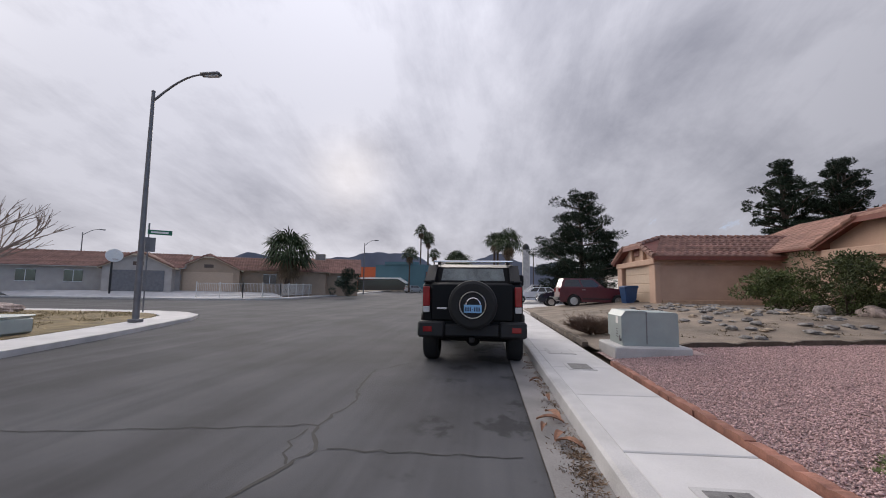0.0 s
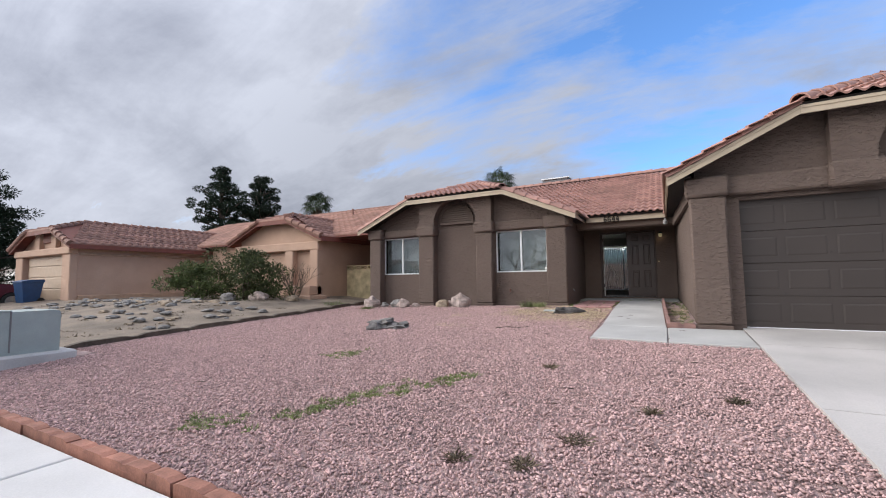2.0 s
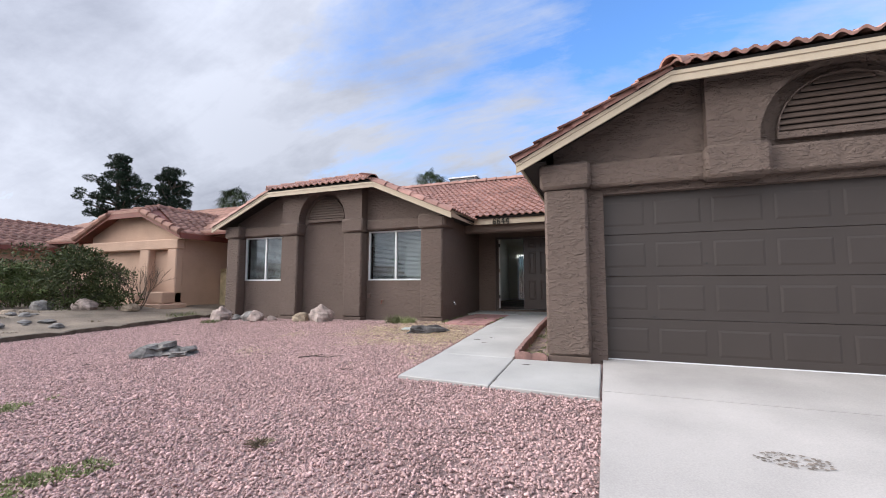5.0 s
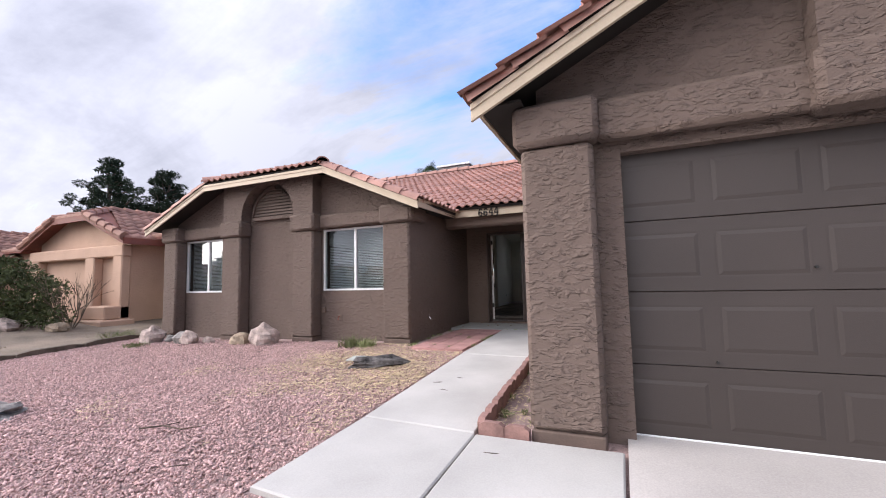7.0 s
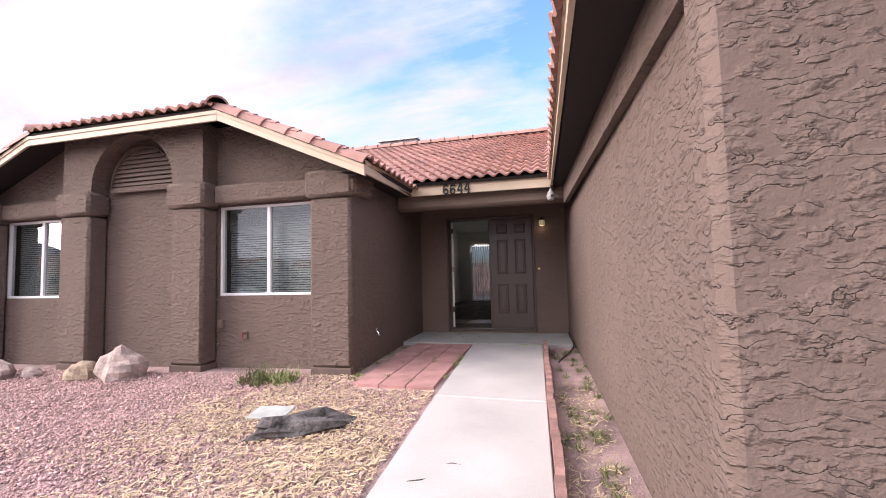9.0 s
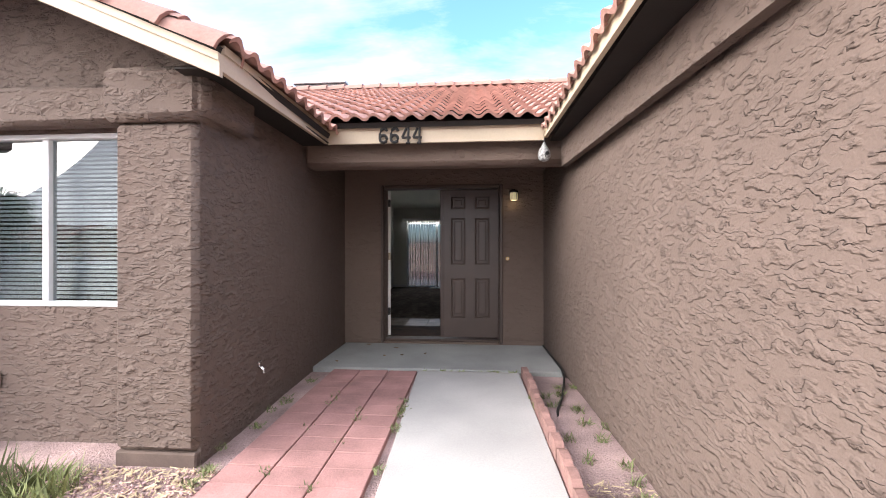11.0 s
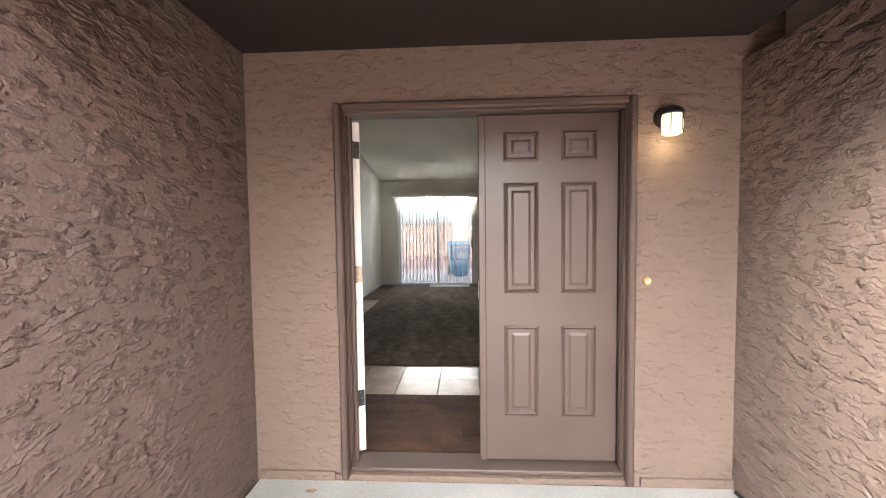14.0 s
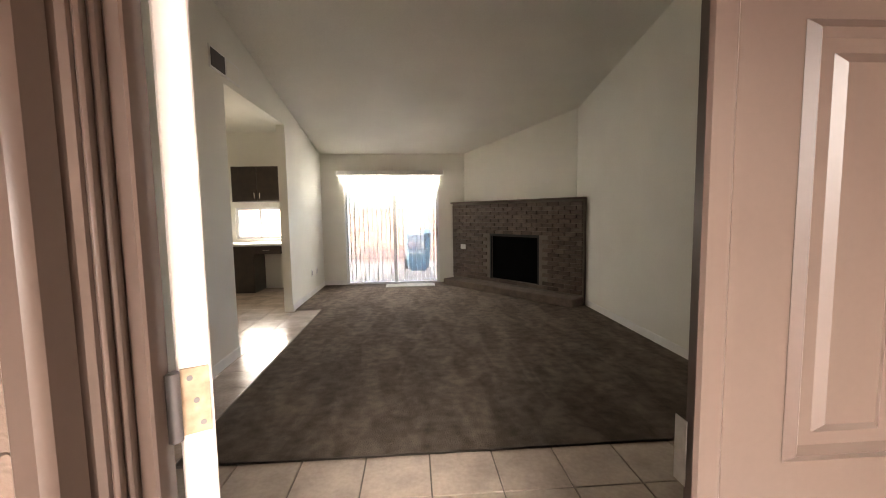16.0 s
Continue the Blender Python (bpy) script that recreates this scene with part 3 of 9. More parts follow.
# cracks in the asphalt
def crack(pts, width, seed):
    rnd = random.Random(seed)
    g, line = Geo(), []
    for (x0, y0), (x1, y1) in zip(pts, pts[1:]):
        n = max(2, int(math.hypot(x1 - x0, y1 - y0) / 0.12))
        for i in range(n):
            t = i / n
            line.append((x0 + (x1 - x0) * t + rnd.uniform(-0.035, 0.035), y0 + (y1 - y0) * t + rnd.uniform(-0.035, 0.035)))
    v, f = [], []
    for i, (x, y) in enumerate(line):
        xa, ya = line[max(i - 1, 0)]
        xb, yb = line[min(i + 1, len(line) - 1)]
        d = math.hypot(xb - xa, yb - ya) or 1
        w = width * rnd.uniform(0.4, 1.2) / 2
        nx, ny = -(yb - ya) / d * w, (xb - xa) / d * w
        v += [(x + nx, y + ny, ROAD + 0.004), (x - nx, y - ny, ROAD + 0.004)]
    f = [(2 * i, 2 * i + 1, 2 * i + 3, 2 * i + 2) for i in range(len(line) - 1)]
    return g.add(v, f)


for i, (pts, w) in enumerate([([(-2.0, -16.85), (-2.6, -16.7), (-3.07, -16.6), (-3.72, -16.84), (-4.6, -16.7), (-5.4, -16.9), (-6.71, -16.98), (-7.6, -16.4)], 0.045),
                              ([(-3.1, -14.7), (-3.1, -15.6), (-3.07, -16.6)], 0.03), ([(-3.72, -16.84), (-3.4, -18.2), (-3.1, -19.8), (-3.0, -22)], 0.03),
                              ([(-2.7, -16.7), (-3.2, -16.9), (-3.72, -16.84)], 0.025)]):
    structure("crack", crack(pts, w, i), M_CRACK, "dark crack in the asphalt", "crack")

# ---- front yard ----
structure("gravel_yard", sheet(-8.6, 2.12, -12.62, -1.2, 0.35, lambda x, y: lot(x, y) - 0.015 + 0.012 * noise.noise(Vector((x, y, 0)) * 1.3)), M_GRAVELBED, "pink crushed-stone front yard", "gravel")


def neighbour_lot(x, y):
    t = max(0.0, min(1.0, (y + 12.7) / 6.0))
    up = max(0.0, min(1.0, (-x - 8.6) / 3.0))
    z = -0.60 + t * (0.34 + 0.30 * up)
    return z + 0.05 * noise.noise(Vector((x, y, 3)) * 0.7) * t + 0.02 * noise.noise(Vector((x, y, 8)) * 2.5)


structure("dirt_yard", sheet(-26, -8.6, -12.62, 8, 0.4, neighbour_lot), M_DIRT, "bare dirt yard with scattered flat stones", "yard")
structure("lawn_edge", Geo().add([(2.1, -12.7, -0.7), (40, -12.7, -0.7), (40, -6, -0.3), (2.1, -6, -0.3)], [(0, 1, 2, 3)]), M_DIRT, "bare dirt strip beside the drive", "yard")

# ---- house: walls ----
def arch_bay(g, x0, x1, zbase, zspring, ztop, y0, y1, n=14):
    """Fills above a round arch between x0 and x1, up to ztop."""
    cx, r = (x0 + x1) / 2, (x1 - x0) / 2
    pts = [(cx - r * math.cos(math.pi * i / n), zspring + r * math.sin(math.pi * i / n)) for i in range(n + 1)]
    for (xa, za), (xb, zb) in zip(pts, pts[1:]):
        v = [(xa, y0, za), (xb, y0, zb), (xb, y0, ztop(xb)), (xa, y0, ztop(xa)), (xa, y1, za), (xb, y1, zb), (xb, y1, ztop(xb)), (xa, y1, ztop(xa))]
        g.add(v, [(0, 1, 2, 3), (7, 6, 5, 4), (0, 4, 5, 1), (3, 2, 6, 7)])


def louvre(name, cx, z0, r, y, parent_label):
    v = thing(name, parent_label, "vent", (cx, y, z0))
    g = Geo()
    n = 18
    outer = [(r * math.cos(math.pi * i / n), r * math.sin(math.pi * i / n)) for i in range(n + 1)]
    for (xa, za), (xb, zb) in zip(outer, outer[1:]):
        k = (r - 0.014) / r
        g.add([(xa, -0.03, za), (xb, -0.03, zb), (xb * k, -0.03, zb * k), (xa * k, -0.03, za * k), (xa, 0.05, za), (xb, 0.05, zb), (xb * k, 0.05, zb * k), (xa * k, 0.05, za * k)],
              [(0, 1, 2, 3), (7, 6, 5, 4), (0, 4, 5, 1), (3, 2, 6, 7)])
    g.box((-r, -0.03, -0.075), (r, 0.05, 0.0))
    part("frame", g, M_STUCCO, v)
    part("backing", Geo().prism([(x * 0.95, z * 0.95) for x, z in outer], 0.055, 0.075, "y"), M_BLACK, v)
    rows = max(4, round(r / 0.075))
    for i in range(rows):
        z = 0.02 + (r - 0.06) * i / rows
        w = math.sqrt(max(0.0, (r - 0.014) ** 2 - (z + 0.035) ** 2))
        if w < 0.08:
            continue
        part("slat", Geo().box((-w, -0.015, -0.005), (w, 0.0, 0.062), 0.002, pose(0, 0.0, z, -32, 0, 0)), M_LOUVRE, v)
    return v


# bedroom wing
W_Y = -2.80
def wing_top(x):
    return 3.20 - max(0.0, abs(x + 4.57) - 1.63) * 0.435


WINDOWS = [(-7.46, -5.96), (-3.36, -1.84)]
W_Z0, W_Z1 = 0.855, 2.075
XL, XR = -7.78, -1.30


def wall_with_windows():
    g = Geo()
    edges = [XL, -7.46, -5.96, -3.36, -1.84, XR]
    for a, b in zip(edges, edges[1:]):
        win = (a, b) in WINDOWS
        spans = [(-0.25, W_Z0), (W_Z1, None)] if win else [(-0.25, None)]
        n = 6
        for i in range(n):
            xa, xb = a + (b - a) * i / n, a + (b - a) * (i + 1) / n
            for lo, hi in spans:
                ta, tb = (wing_top(xa), wing_top(xb)) if hi is None else (hi, hi)
                g.add([(xa, W_Y, lo), (xb, W_Y, lo), (xb, W_Y, tb), (xa, W_Y, ta), (xa, W_Y + 0.2, lo), (xb, W_Y + 0.2, lo), (xb, W_Y + 0.2, tb), (xa, W_Y + 0.2, ta)],
                      [(0, 1, 2, 3), (7, 6, 5, 4), (0, 4, 5, 1), (3, 2, 6, 7), (0, 3, 7, 4), (1, 5, 6, 2)])
    return g


structure("wall_wing_front", wall_with_windows(), M_STUCCO, "brown skip-trowelled stucco wall of the bedroom wing", "wall")


def slanted(g, xa, ya, xb, yb, t, z0, z1):
    """An upright slab from (xa, ya) to (xb, yb), t thick to its left."""
    d = Vector((xb - xa, yb - ya, 0)).normalized()
    n = Vector((-d.y, d.x, 0)) * t
    v = [(xa, ya), (xb, yb), (xb + n.x, yb + n.y), (xa + n.x, ya + n.y)]
    g.add([(x, y, z0) for x, y in v] + [(x, y, z1) for x, y in v], [(3, 2, 1, 0), (4, 5, 6, 7), (0, 1, 5, 4), (1, 2, 6, 5), (2, 3, 7, 6), (3, 0, 4, 7)])
    return g


structure("wall_wing_side", slanted(Geo(), -1.2525, -3.035, -1.315, 0.2, 0.2, -0.25, 2.44), M_STUCCO, "brown stucco side wall beside the porch", "wall")
structure("wall_wing_left", Geo().box((XL, W_Y + 0.205, -0.3), (XL + 0.2, 8.1, 2.44)), M_STUCCO, "brown stucco outer side wall", "wall")


def pier(name, x0, x1, y0, y1, z0, z1, cap0, cap1, over, label):
    p = thing(name, label, "pier")
    part("shaft", Geo().box((x0, y0, z0), (x1, y1, cap0), 0.035), M_STUCCO, p, smooth=True)
    part("capital", Geo().box((x0 - over, y0 - over, cap0 - 0.004), (x1 + over, y1, cap1), 0.04), M_STUCCO, p, smooth=True)
    part("plinth", Geo().box((x0 + 0.006, y0 + 0.006, z0 - 0.25), (x1 - 0.006, y1, z0 - 0.002), 0.01), M_BASE, p)
    return tagged(p, kind="structure")


CAP0, CAP1 = 2.05, 2.38
for x0, x1 in ((-7.86, -7.40), (-5.90, -5.34), (-3.90, -3.38), (-1.80, -1.255)):
    pier("pier", x0, x1, -3.08, W_Y - 0.002, lot((x0 + x1) / 2, -3) + 0.07, CAP1, CAP0, CAP1, 0.05, "brown stucco pier with a heavy square capital")
for x0, x1 in ((-7.40, -5.90), (-3.38, -1.80)):
    structure("trim_beam", Geo().box((x0 + 0.05, -2.95, 2.09), (x1 - 0.05, W_Y - 0.002, 2.35), 0.03), M_STUCCO, "brown stucco band above the window", "trim", True)
structure("trim_side", Geo().box((XR - 0.01, W_Y - 0.31, 2.072), (XR + 0.14, -2.54, 2.367), 0.04), M_STUCCO, "brown stucco band under the eave", "trim", True)
g = Geo()
arch_bay(g, -5.34, -3.90, 0, 2.44, wing_top, -3.06, W_Y - 0.002)
g.box((-5.34, -3.06, 2.37), (-5.34 + 0.001, W_Y, 2.44))
for x0, x1 in ((-5.88, -5.34), (-3.90, -3.40)):
    n = 3
    for i in range(n):
        xa, xb = x0 + (x1 - x0) * i / n, x0 + (x1 - x0) * (i + 1) / n
        g.add([(xa, -3.06, CAP1 - 0.01), (xb, -3.06, CAP1 - 0.01), (xb, -3.06, wing_top(xb)), (xa, -3.06, wing_top(xa)), (xa, W_Y, CAP1 - 0.01), (xb, W_Y, CAP1 - 0.01), (xb, W_Y, wing_top(xb)), (xa, W_Y, wing_top(xa))],
              [(0, 1, 2, 3), (7, 6, 5, 4), (0, 3, 7, 4), (1, 5, 6, 2)])
structure("wall_wing_arch", g, M_STUCCO, "brown stucco arched niche under the gable", "wall")
tagged(louvre("gable_vent", -4.62, 2.46, 0.58, W_Y - 0.055, "half-round brown louvred attic vent"), kind="structure")

# garage
G_Y = -6.06
def garage_top(x):
    return 3.22 - max(0.0, abs(x - 4.6) - 1.67) * 0.49


g = Geo()
n = 30
for i in range(n):
    xa, xb = 1.56 + (7.60 - 1.56) * i / n, 1.56 + (7.60 - 1.56) * (i + 1) / n
    mid = (xa + xb) / 2
    lo = 1.90 if 2.08 < mid < 6.98 else -0.4
    g.add([(xa, G_Y - 0.04, lo), (xb, G_Y - 0.04, lo), (xb, G_Y - 0.04, garage_top(xb)), (xa, G_Y - 0.04, garage_top(xa)), (xa, G_Y + 0.2, lo), (xb, G_Y + 0.2, lo), (xb, G_Y + 0.2, garage_top(xb)), (xa, G_Y + 0.2, garage_top(xa))],
          [(0, 1, 2, 3), (7, 6, 5, 4), (0, 4, 5, 1), (3, 2, 6, 7), (0, 3, 7, 4), (1, 5, 6, 2)])
structure("wall_garage_front", g, M_STUCCO, "brown skip-trowelled stucco wall round the garage door", "wall")
structure("wall_garage_side", slanted(Geo(), 1.335, 0.2, 1.546, -6.2, 0.2, -0.4, 2.28), M_STUCCO, "brown skip-trowelled stucco garage side wall", "wall")
structure("wall_garage_right", Geo().box((7.45, G_Y + 0.205, -0.4), (7.60, 8.1, 2.5)), M_STUCCO, "brown stucco outer garage wall", "wall")
structure("wall_rear", Geo().box((-7.78, 8.1, -0.3), (-5.2, 8.3, 2.5)).box((2.3, 8.1, -0.3), (7.6, 8.3, 2.5)), M_STUCCO, "brown stucco rear wall", "wall")
for x0, x1 in ((1.45, 1.98), (7.06, 7.62)):
    pier("pier", x0, x1, -6.28, G_Y - 0.042, -0.13, 2.3, 1.98, 2.31, 0.05, "brown stucco garage pier with a heavy square capital")
structure("trim_beam", Geo().box((2.0, -6.24, 1.98), (7.05, G_Y - 0.042, 2.29), 0.035), M_STUCCO, "brown stucco beam over the garage door", "trim", True)
for x0, x1 in ((3.25, 3.88), (5.27, 5.90)):
    structure("trim_corbel", Geo().box((x0, -6.37, 1.95), (x1, -6.10, 2.33), 0.04), M_STUCCO, "brown stucco block on the garage beam", "trim", True)
g = Geo()
arch_bay(g, 3.80, 5.36, 0, 2.37, garage_top, -6.28, G_Y - 0.042)
for x0, x1 in ((3.30, 3.80), (5.36, 5.86)):
    g.add([(x0, -6.28, 2.31), (x1, -6.28, 2.31), (x1, -6.28, garage_top(x1)), (x0, -6.28, garage_top(x0)), (x0, G_Y, 2.31), (x1, G_Y, 2.31), (x1, G_Y, garage_top(x1)), (x0, G_Y, garage_top(x0))], [(0, 1, 2, 3), (7, 6, 5, 4), (0, 3, 7, 4), (1, 5, 6, 2), (0, 4, 5, 1)])
structure("wall_garage_arch", g, M_STUCCO, "brown stucco arched niche over the garage", "wall")
tagged(louvre("gable_vent", 4.60, 2.44, 0.61, G_Y - 0.095, "half-round brown louvred attic vent"), kind="structure")
# band along the garage side wall, under the eave
structure("trim_side", slanted(Geo(), 1.55, -5.98, 1.33, -1.43, 0.055, 2.05, 2.298), M_STUCCO, "brown stucco band along the garage wall", "trim")

# porch wall with the doorway
D_X0, D_X1, D_Z0, D_Z1 = -0.80, 0.80, 0.055, 2.105
g = Geo()
g.box((-1.52, 0.0, -0.1), (D_X0, 0.14, 2.6)).box((D_X1, 0.0, -0.1), (1.55, 0.14, 2.6)).box((D_X0, 0.0, D_Z1), (D_X1, 0.14, 2.6)).box((D_X0, 0.0, -0.1), (D_X1, 0.14, D_Z0 - 0.03))
structure("wall_porch", g, M_STUCCO_SMOOTH, "brown smooth stucco wall round the front doors", "wall")
structure("porch_beam", Geo().box((-1.30, -1.385, 2.095), (1.36, -1.16, 2.42), 0.045), M_STUCCO_SMOOTH, "brown stucco beam across the porch", "beam", True)
structure("ceiling_porch", Geo().box((-1.31, -1.16, 2.405), (1.37, -0.002, 2.44)), M_SOFFIT_SHADE, "brown porch ceiling with its shade in the colour", "ceiling")
structure("porch_slab", Geo().box((-1.30, -1.17, -0.3), (1.36, -0.004, 0.0), 0.012), M_PORCH, "grey stained concrete porch slab", "slab", True)
structure("baseboard_porch", Geo().box((-1.29, -0.02, 0.001), (D_X0 - 0.05, -0.002, 0.05)).box((D_X1 + 0.05, -0.02, 0.001), (1.34, -0.002, 0.05)), M_STUCCO_SMOOTH, "low plinth at the foot of the wall", "trim")

# ---- roofs ----
def roof_deck(name, polys, mat, label, thick=0.05):
    g = Geo()
    for poly in polys:
        k = len(poly)
        top = [Vector(p) for p in poly]
        n = (top[1] - top[0]).cross(top[2] - top[0]).normalized()
        if n.z < 0:
            n = -n
        low = [p - n * thick for p in top]
        g.add([tuple(p) for p in top + low], [tuple(range(k)), tuple(range(2 * k - 1, k - 1, -1))] + [(i, k + i, k + (i + 1) % k, (i + 1) % k) for i in range(k)])
    return structure(name, g, mat, label, "roof")


# wing: clipped gable, ridge running back
WR_L, WR_R, WR_C, WR_Y0, WR_Y1 = -8.19, -0.95, -4.57, -3.32, 1.72
WR_S = 0.435
def wing_roof_z(x):
    return 2.375 + (WR_R - WR_C - abs(x - WR_C)) * WR_S


RIDGE_W = wing_roof_z(WR_C)
CLIP_L, CLIP_R, CLIP_Z = -6.2, -2.94, wing_roof_z(-2.94)
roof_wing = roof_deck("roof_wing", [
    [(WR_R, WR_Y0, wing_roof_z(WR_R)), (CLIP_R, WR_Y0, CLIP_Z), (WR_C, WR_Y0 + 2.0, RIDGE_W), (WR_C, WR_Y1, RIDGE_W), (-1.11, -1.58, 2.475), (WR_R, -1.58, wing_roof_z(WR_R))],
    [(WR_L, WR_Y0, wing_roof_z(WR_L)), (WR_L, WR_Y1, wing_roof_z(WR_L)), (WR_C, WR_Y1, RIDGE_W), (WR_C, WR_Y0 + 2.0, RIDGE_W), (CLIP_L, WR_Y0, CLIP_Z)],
    [(CLIP_R, WR_Y0, CLIP_Z), (CLIP_L, WR_Y0, CLIP_Z), (WR_C, WR_Y0 + 2.0, RIDGE_W)]], M_SOFFIT_SHADE, "clay tile roof of the bedroom wing")
# garage
GR_L, GR_R, GR_C, GR_Y0, GR_Y1 = 1.14, 8.06, 4.60, -6.52, 2.03
GR_S = 0.49
def garage_roof_z(x):
    return 2.345 + (GR_R - GR_C - abs(x - GR_C)) * GR_S


RIDGE_G = garage_roof_z(GR_C)
GC_L, GC_R = 2.93, 6.27
GC_Z = garage_roof_z(GC_L)
roof_garage = roof_deck("roof_garage", [
    [(GR_R, GR_Y0, garage_roof_z(GR_R)), (GC_R, GR_Y0, GC_Z), (GR_C, GR_Y0 + 2.0, RIDGE_G), (GR_C, GR_Y1, RIDGE_G), (GR_R, GR_Y1, garage_roof_z(GR_R))],
    [(GR_L, GR_Y0, garage_roof_z(GR_L)), (GR_L, -1.58, garage_roof_z(GR_L)), (1.24, -1.58, 2.475), (GR_C, GR_Y1, RIDGE_G), (GR_C, GR_Y0 + 2.0, RIDGE_G), (GC_L, GR_Y0, GC_Z)],
    [(GC_R, GR_Y0, GC_Z), (GC_L, GR_Y0, GC_Z), (GR_C, GR_Y0 + 2.0, RIDGE_G)]], M_SOFFIT_SHADE, "clay tile roof of the garage")
# main roof
MR_Y0, MR_Z0, MR_S = -1.58, 2.475, 0.455
MR_YR = 3.05
def main_roof_z(y):
    return MR_Z0 + (MR_YR - MR_Y0 - abs(y - MR_YR)) * MR_S


roof_main = roof_deck("roof_main", [
    [(-8.2, MR_Y0, MR_Z0), (8.0, MR_Y0, MR_Z0), (8.0, MR_YR, main_roof_z(MR_YR)), (-8.2, MR_YR, main_roof_z(MR_YR))],
    [(-8.2, MR_YR, main_roof_z(MR_YR)), (8.0, MR_YR, main_roof_z(MR_YR)), (8.0, 8.7, 2.95), (-8.2, 8.7, 2.95)]], M_SOFFIT_SHADE, "clay tile main roof")
for xg, xo in ((-7.78, -7.70), (7.52, 7.60)):
    structure("wall_gable", Geo().prism([(-1.5, 2.44), (8.3, 2.44), (8.3, 2.5), (MR_YR, main_roof_z(MR_YR) - 0.08), (-1.5, 2.47)], xg, xo, "x"), M_STUCCO, "brown stucco gable end", "wall")
structure("ceiling_attic", Geo().box((-7.7, -2.55, 2.42), (-5.35, 8.1, 2.44)).box((-5.34, -2.55, 2.42), (-2.4, 3.05, 2.44)).box((2.4, -5.8, 2.48), (7.5, 8.1, 2.5)), M_CEIL, "plain ceiling over the bedrooms and garage", "ceiling")


def board(g, a, b, h, t):
    """A fascia board whose top edge runs from a to b, h deep, t thick to its left."""
    a, b = Vector(a), Vector(b)
    d = (b - a)
    n = Vector((-d.y, d.x, 0)).normalized() * t if abs(d.x) + abs(d.y) > 0 else Vector((0, t, 0))
    dz = Vector((0, 0, h))
    v = [a, b, b - dz, a - dz, a + n, b + n, b + n - dz, a + n - dz]
    g.add([tuple(p) for p in v], [(0, 1, 2, 3), (7, 6, 5, 4), (0, 4, 5, 1), (3, 2, 6, 7), (0, 3, 7, 4), (1, 5, 6, 2)])


def fascia(name, a, b, h=0.128, t=0.03):
    g = Geo()
    board(g, a, b, h, t)
    a2, b2 = Vector(a), Vector(b)
    d = (b2 - a2)
    n = Vector((-d.y, d.x, 0)).normalized() * 0.012
    board(g, a2 - n, b2 - n, 0.045, 0.012)
    return structure(name, g, M_FASCIA, "cream painted timber fascia board", "fascia")


D = 0.040
fascia("fascia_board", (WR_L, WR_Y0, wing_roof_z(WR_L) - D), (CLIP_L, WR_Y0, CLIP_Z - D))
fascia("fascia_board", (CLIP_L + 0.002, WR_Y0 - 0.002, CLIP_Z - D), (CLIP_R - 0.002, WR_Y0 - 0.002, CLIP_Z - D))
fascia("fascia_board", (CLIP_R, WR_Y0, CLIP_Z - D), (WR_R, WR_Y0, wing_roof_z(WR_R) - D))
fascia("fascia_board", (WR_R - 0.002, WR_Y0 + 0.032, wing_roof_z(WR_R) + 0.015), (-1.0, MR_Y0 + 0.06, MR_Z0 - 0.035), 0.145)
fascia("fascia_board", (GR_L, GR_Y0, garage_roof_z(GR_L) - D), (GC_L, GR_Y0, GC_Z - D))
fascia("fascia_board", (GC_L + 0.002, GR_Y0 - 0.002, GC_Z - D), (GC_R - 0.002, GR_Y0 - 0.002, GC_Z - D))
fascia("fascia_board", (GC_R, GR_Y0, GC_Z - D), (GR_R, GR_Y0, garage_roof_z(GR_R) - D))
fascia("fascia_board", (1.10, MR_Y0 + 0.06, MR_Z0 - 0.035), (GR_L + 0.002, GR_Y0 + 0.032, garage_roof_z(GR_L) + 0.065), 0.13)
fascia("fascia_board", (-0.998, MR_Y0 + 0.06, MR_Z0 - 0.012), (1.098, MR_Y0 + 0.06, MR_Z0 - 0.012), 0.173)
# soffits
structure("soffit", Geo().box((-1.29, WR_Y0 + 0.1, 2.30), (-0.985, -1.44, 2.31)), M_SOFFIT_SHADE, "brown eave soffit with its shade in the colour", "soffit")
structure("soffit", Geo().box((1.17, GR_Y0 + 0.1, 2.30), (1.50, -1.44, 2.32)), M_SOFFIT_SHADE, "brown eave soffit with its shade in the colour", "soffit")

# ---- inside: entry, living room, kitchen ----
FL = 0.02
R_X0, R_X1, R_Y1 = -2.2, 2.12, 7.85
def vault(y):
    return min(2.60 + 0.19 * (7.85 - y), 2.475 + 0.455 * (y + 1.58) - 0.14)


structure("floor_base", Geo().box((-5.2, 0.14, -0.2), (2.3, 8.1, FL - 0.014)), M_GROUT, "grout bed under the floor tiles", "floor")
structure("floor_carpet", Geo().add([(-1.78, 1.88, FL + 0.012), (R_X1, 1.88, FL + 0.012), (R_X1, R_Y1, FL + 0.012), (R_X0, R_Y1, FL + 0.012), (R_X0, 5.70, FL + 0.012), (-1.78, 5.70, FL + 0.012)], [tuple(range(6))]), M_CARPET, "worn grey-brown cut-pile carpet", "carpet")


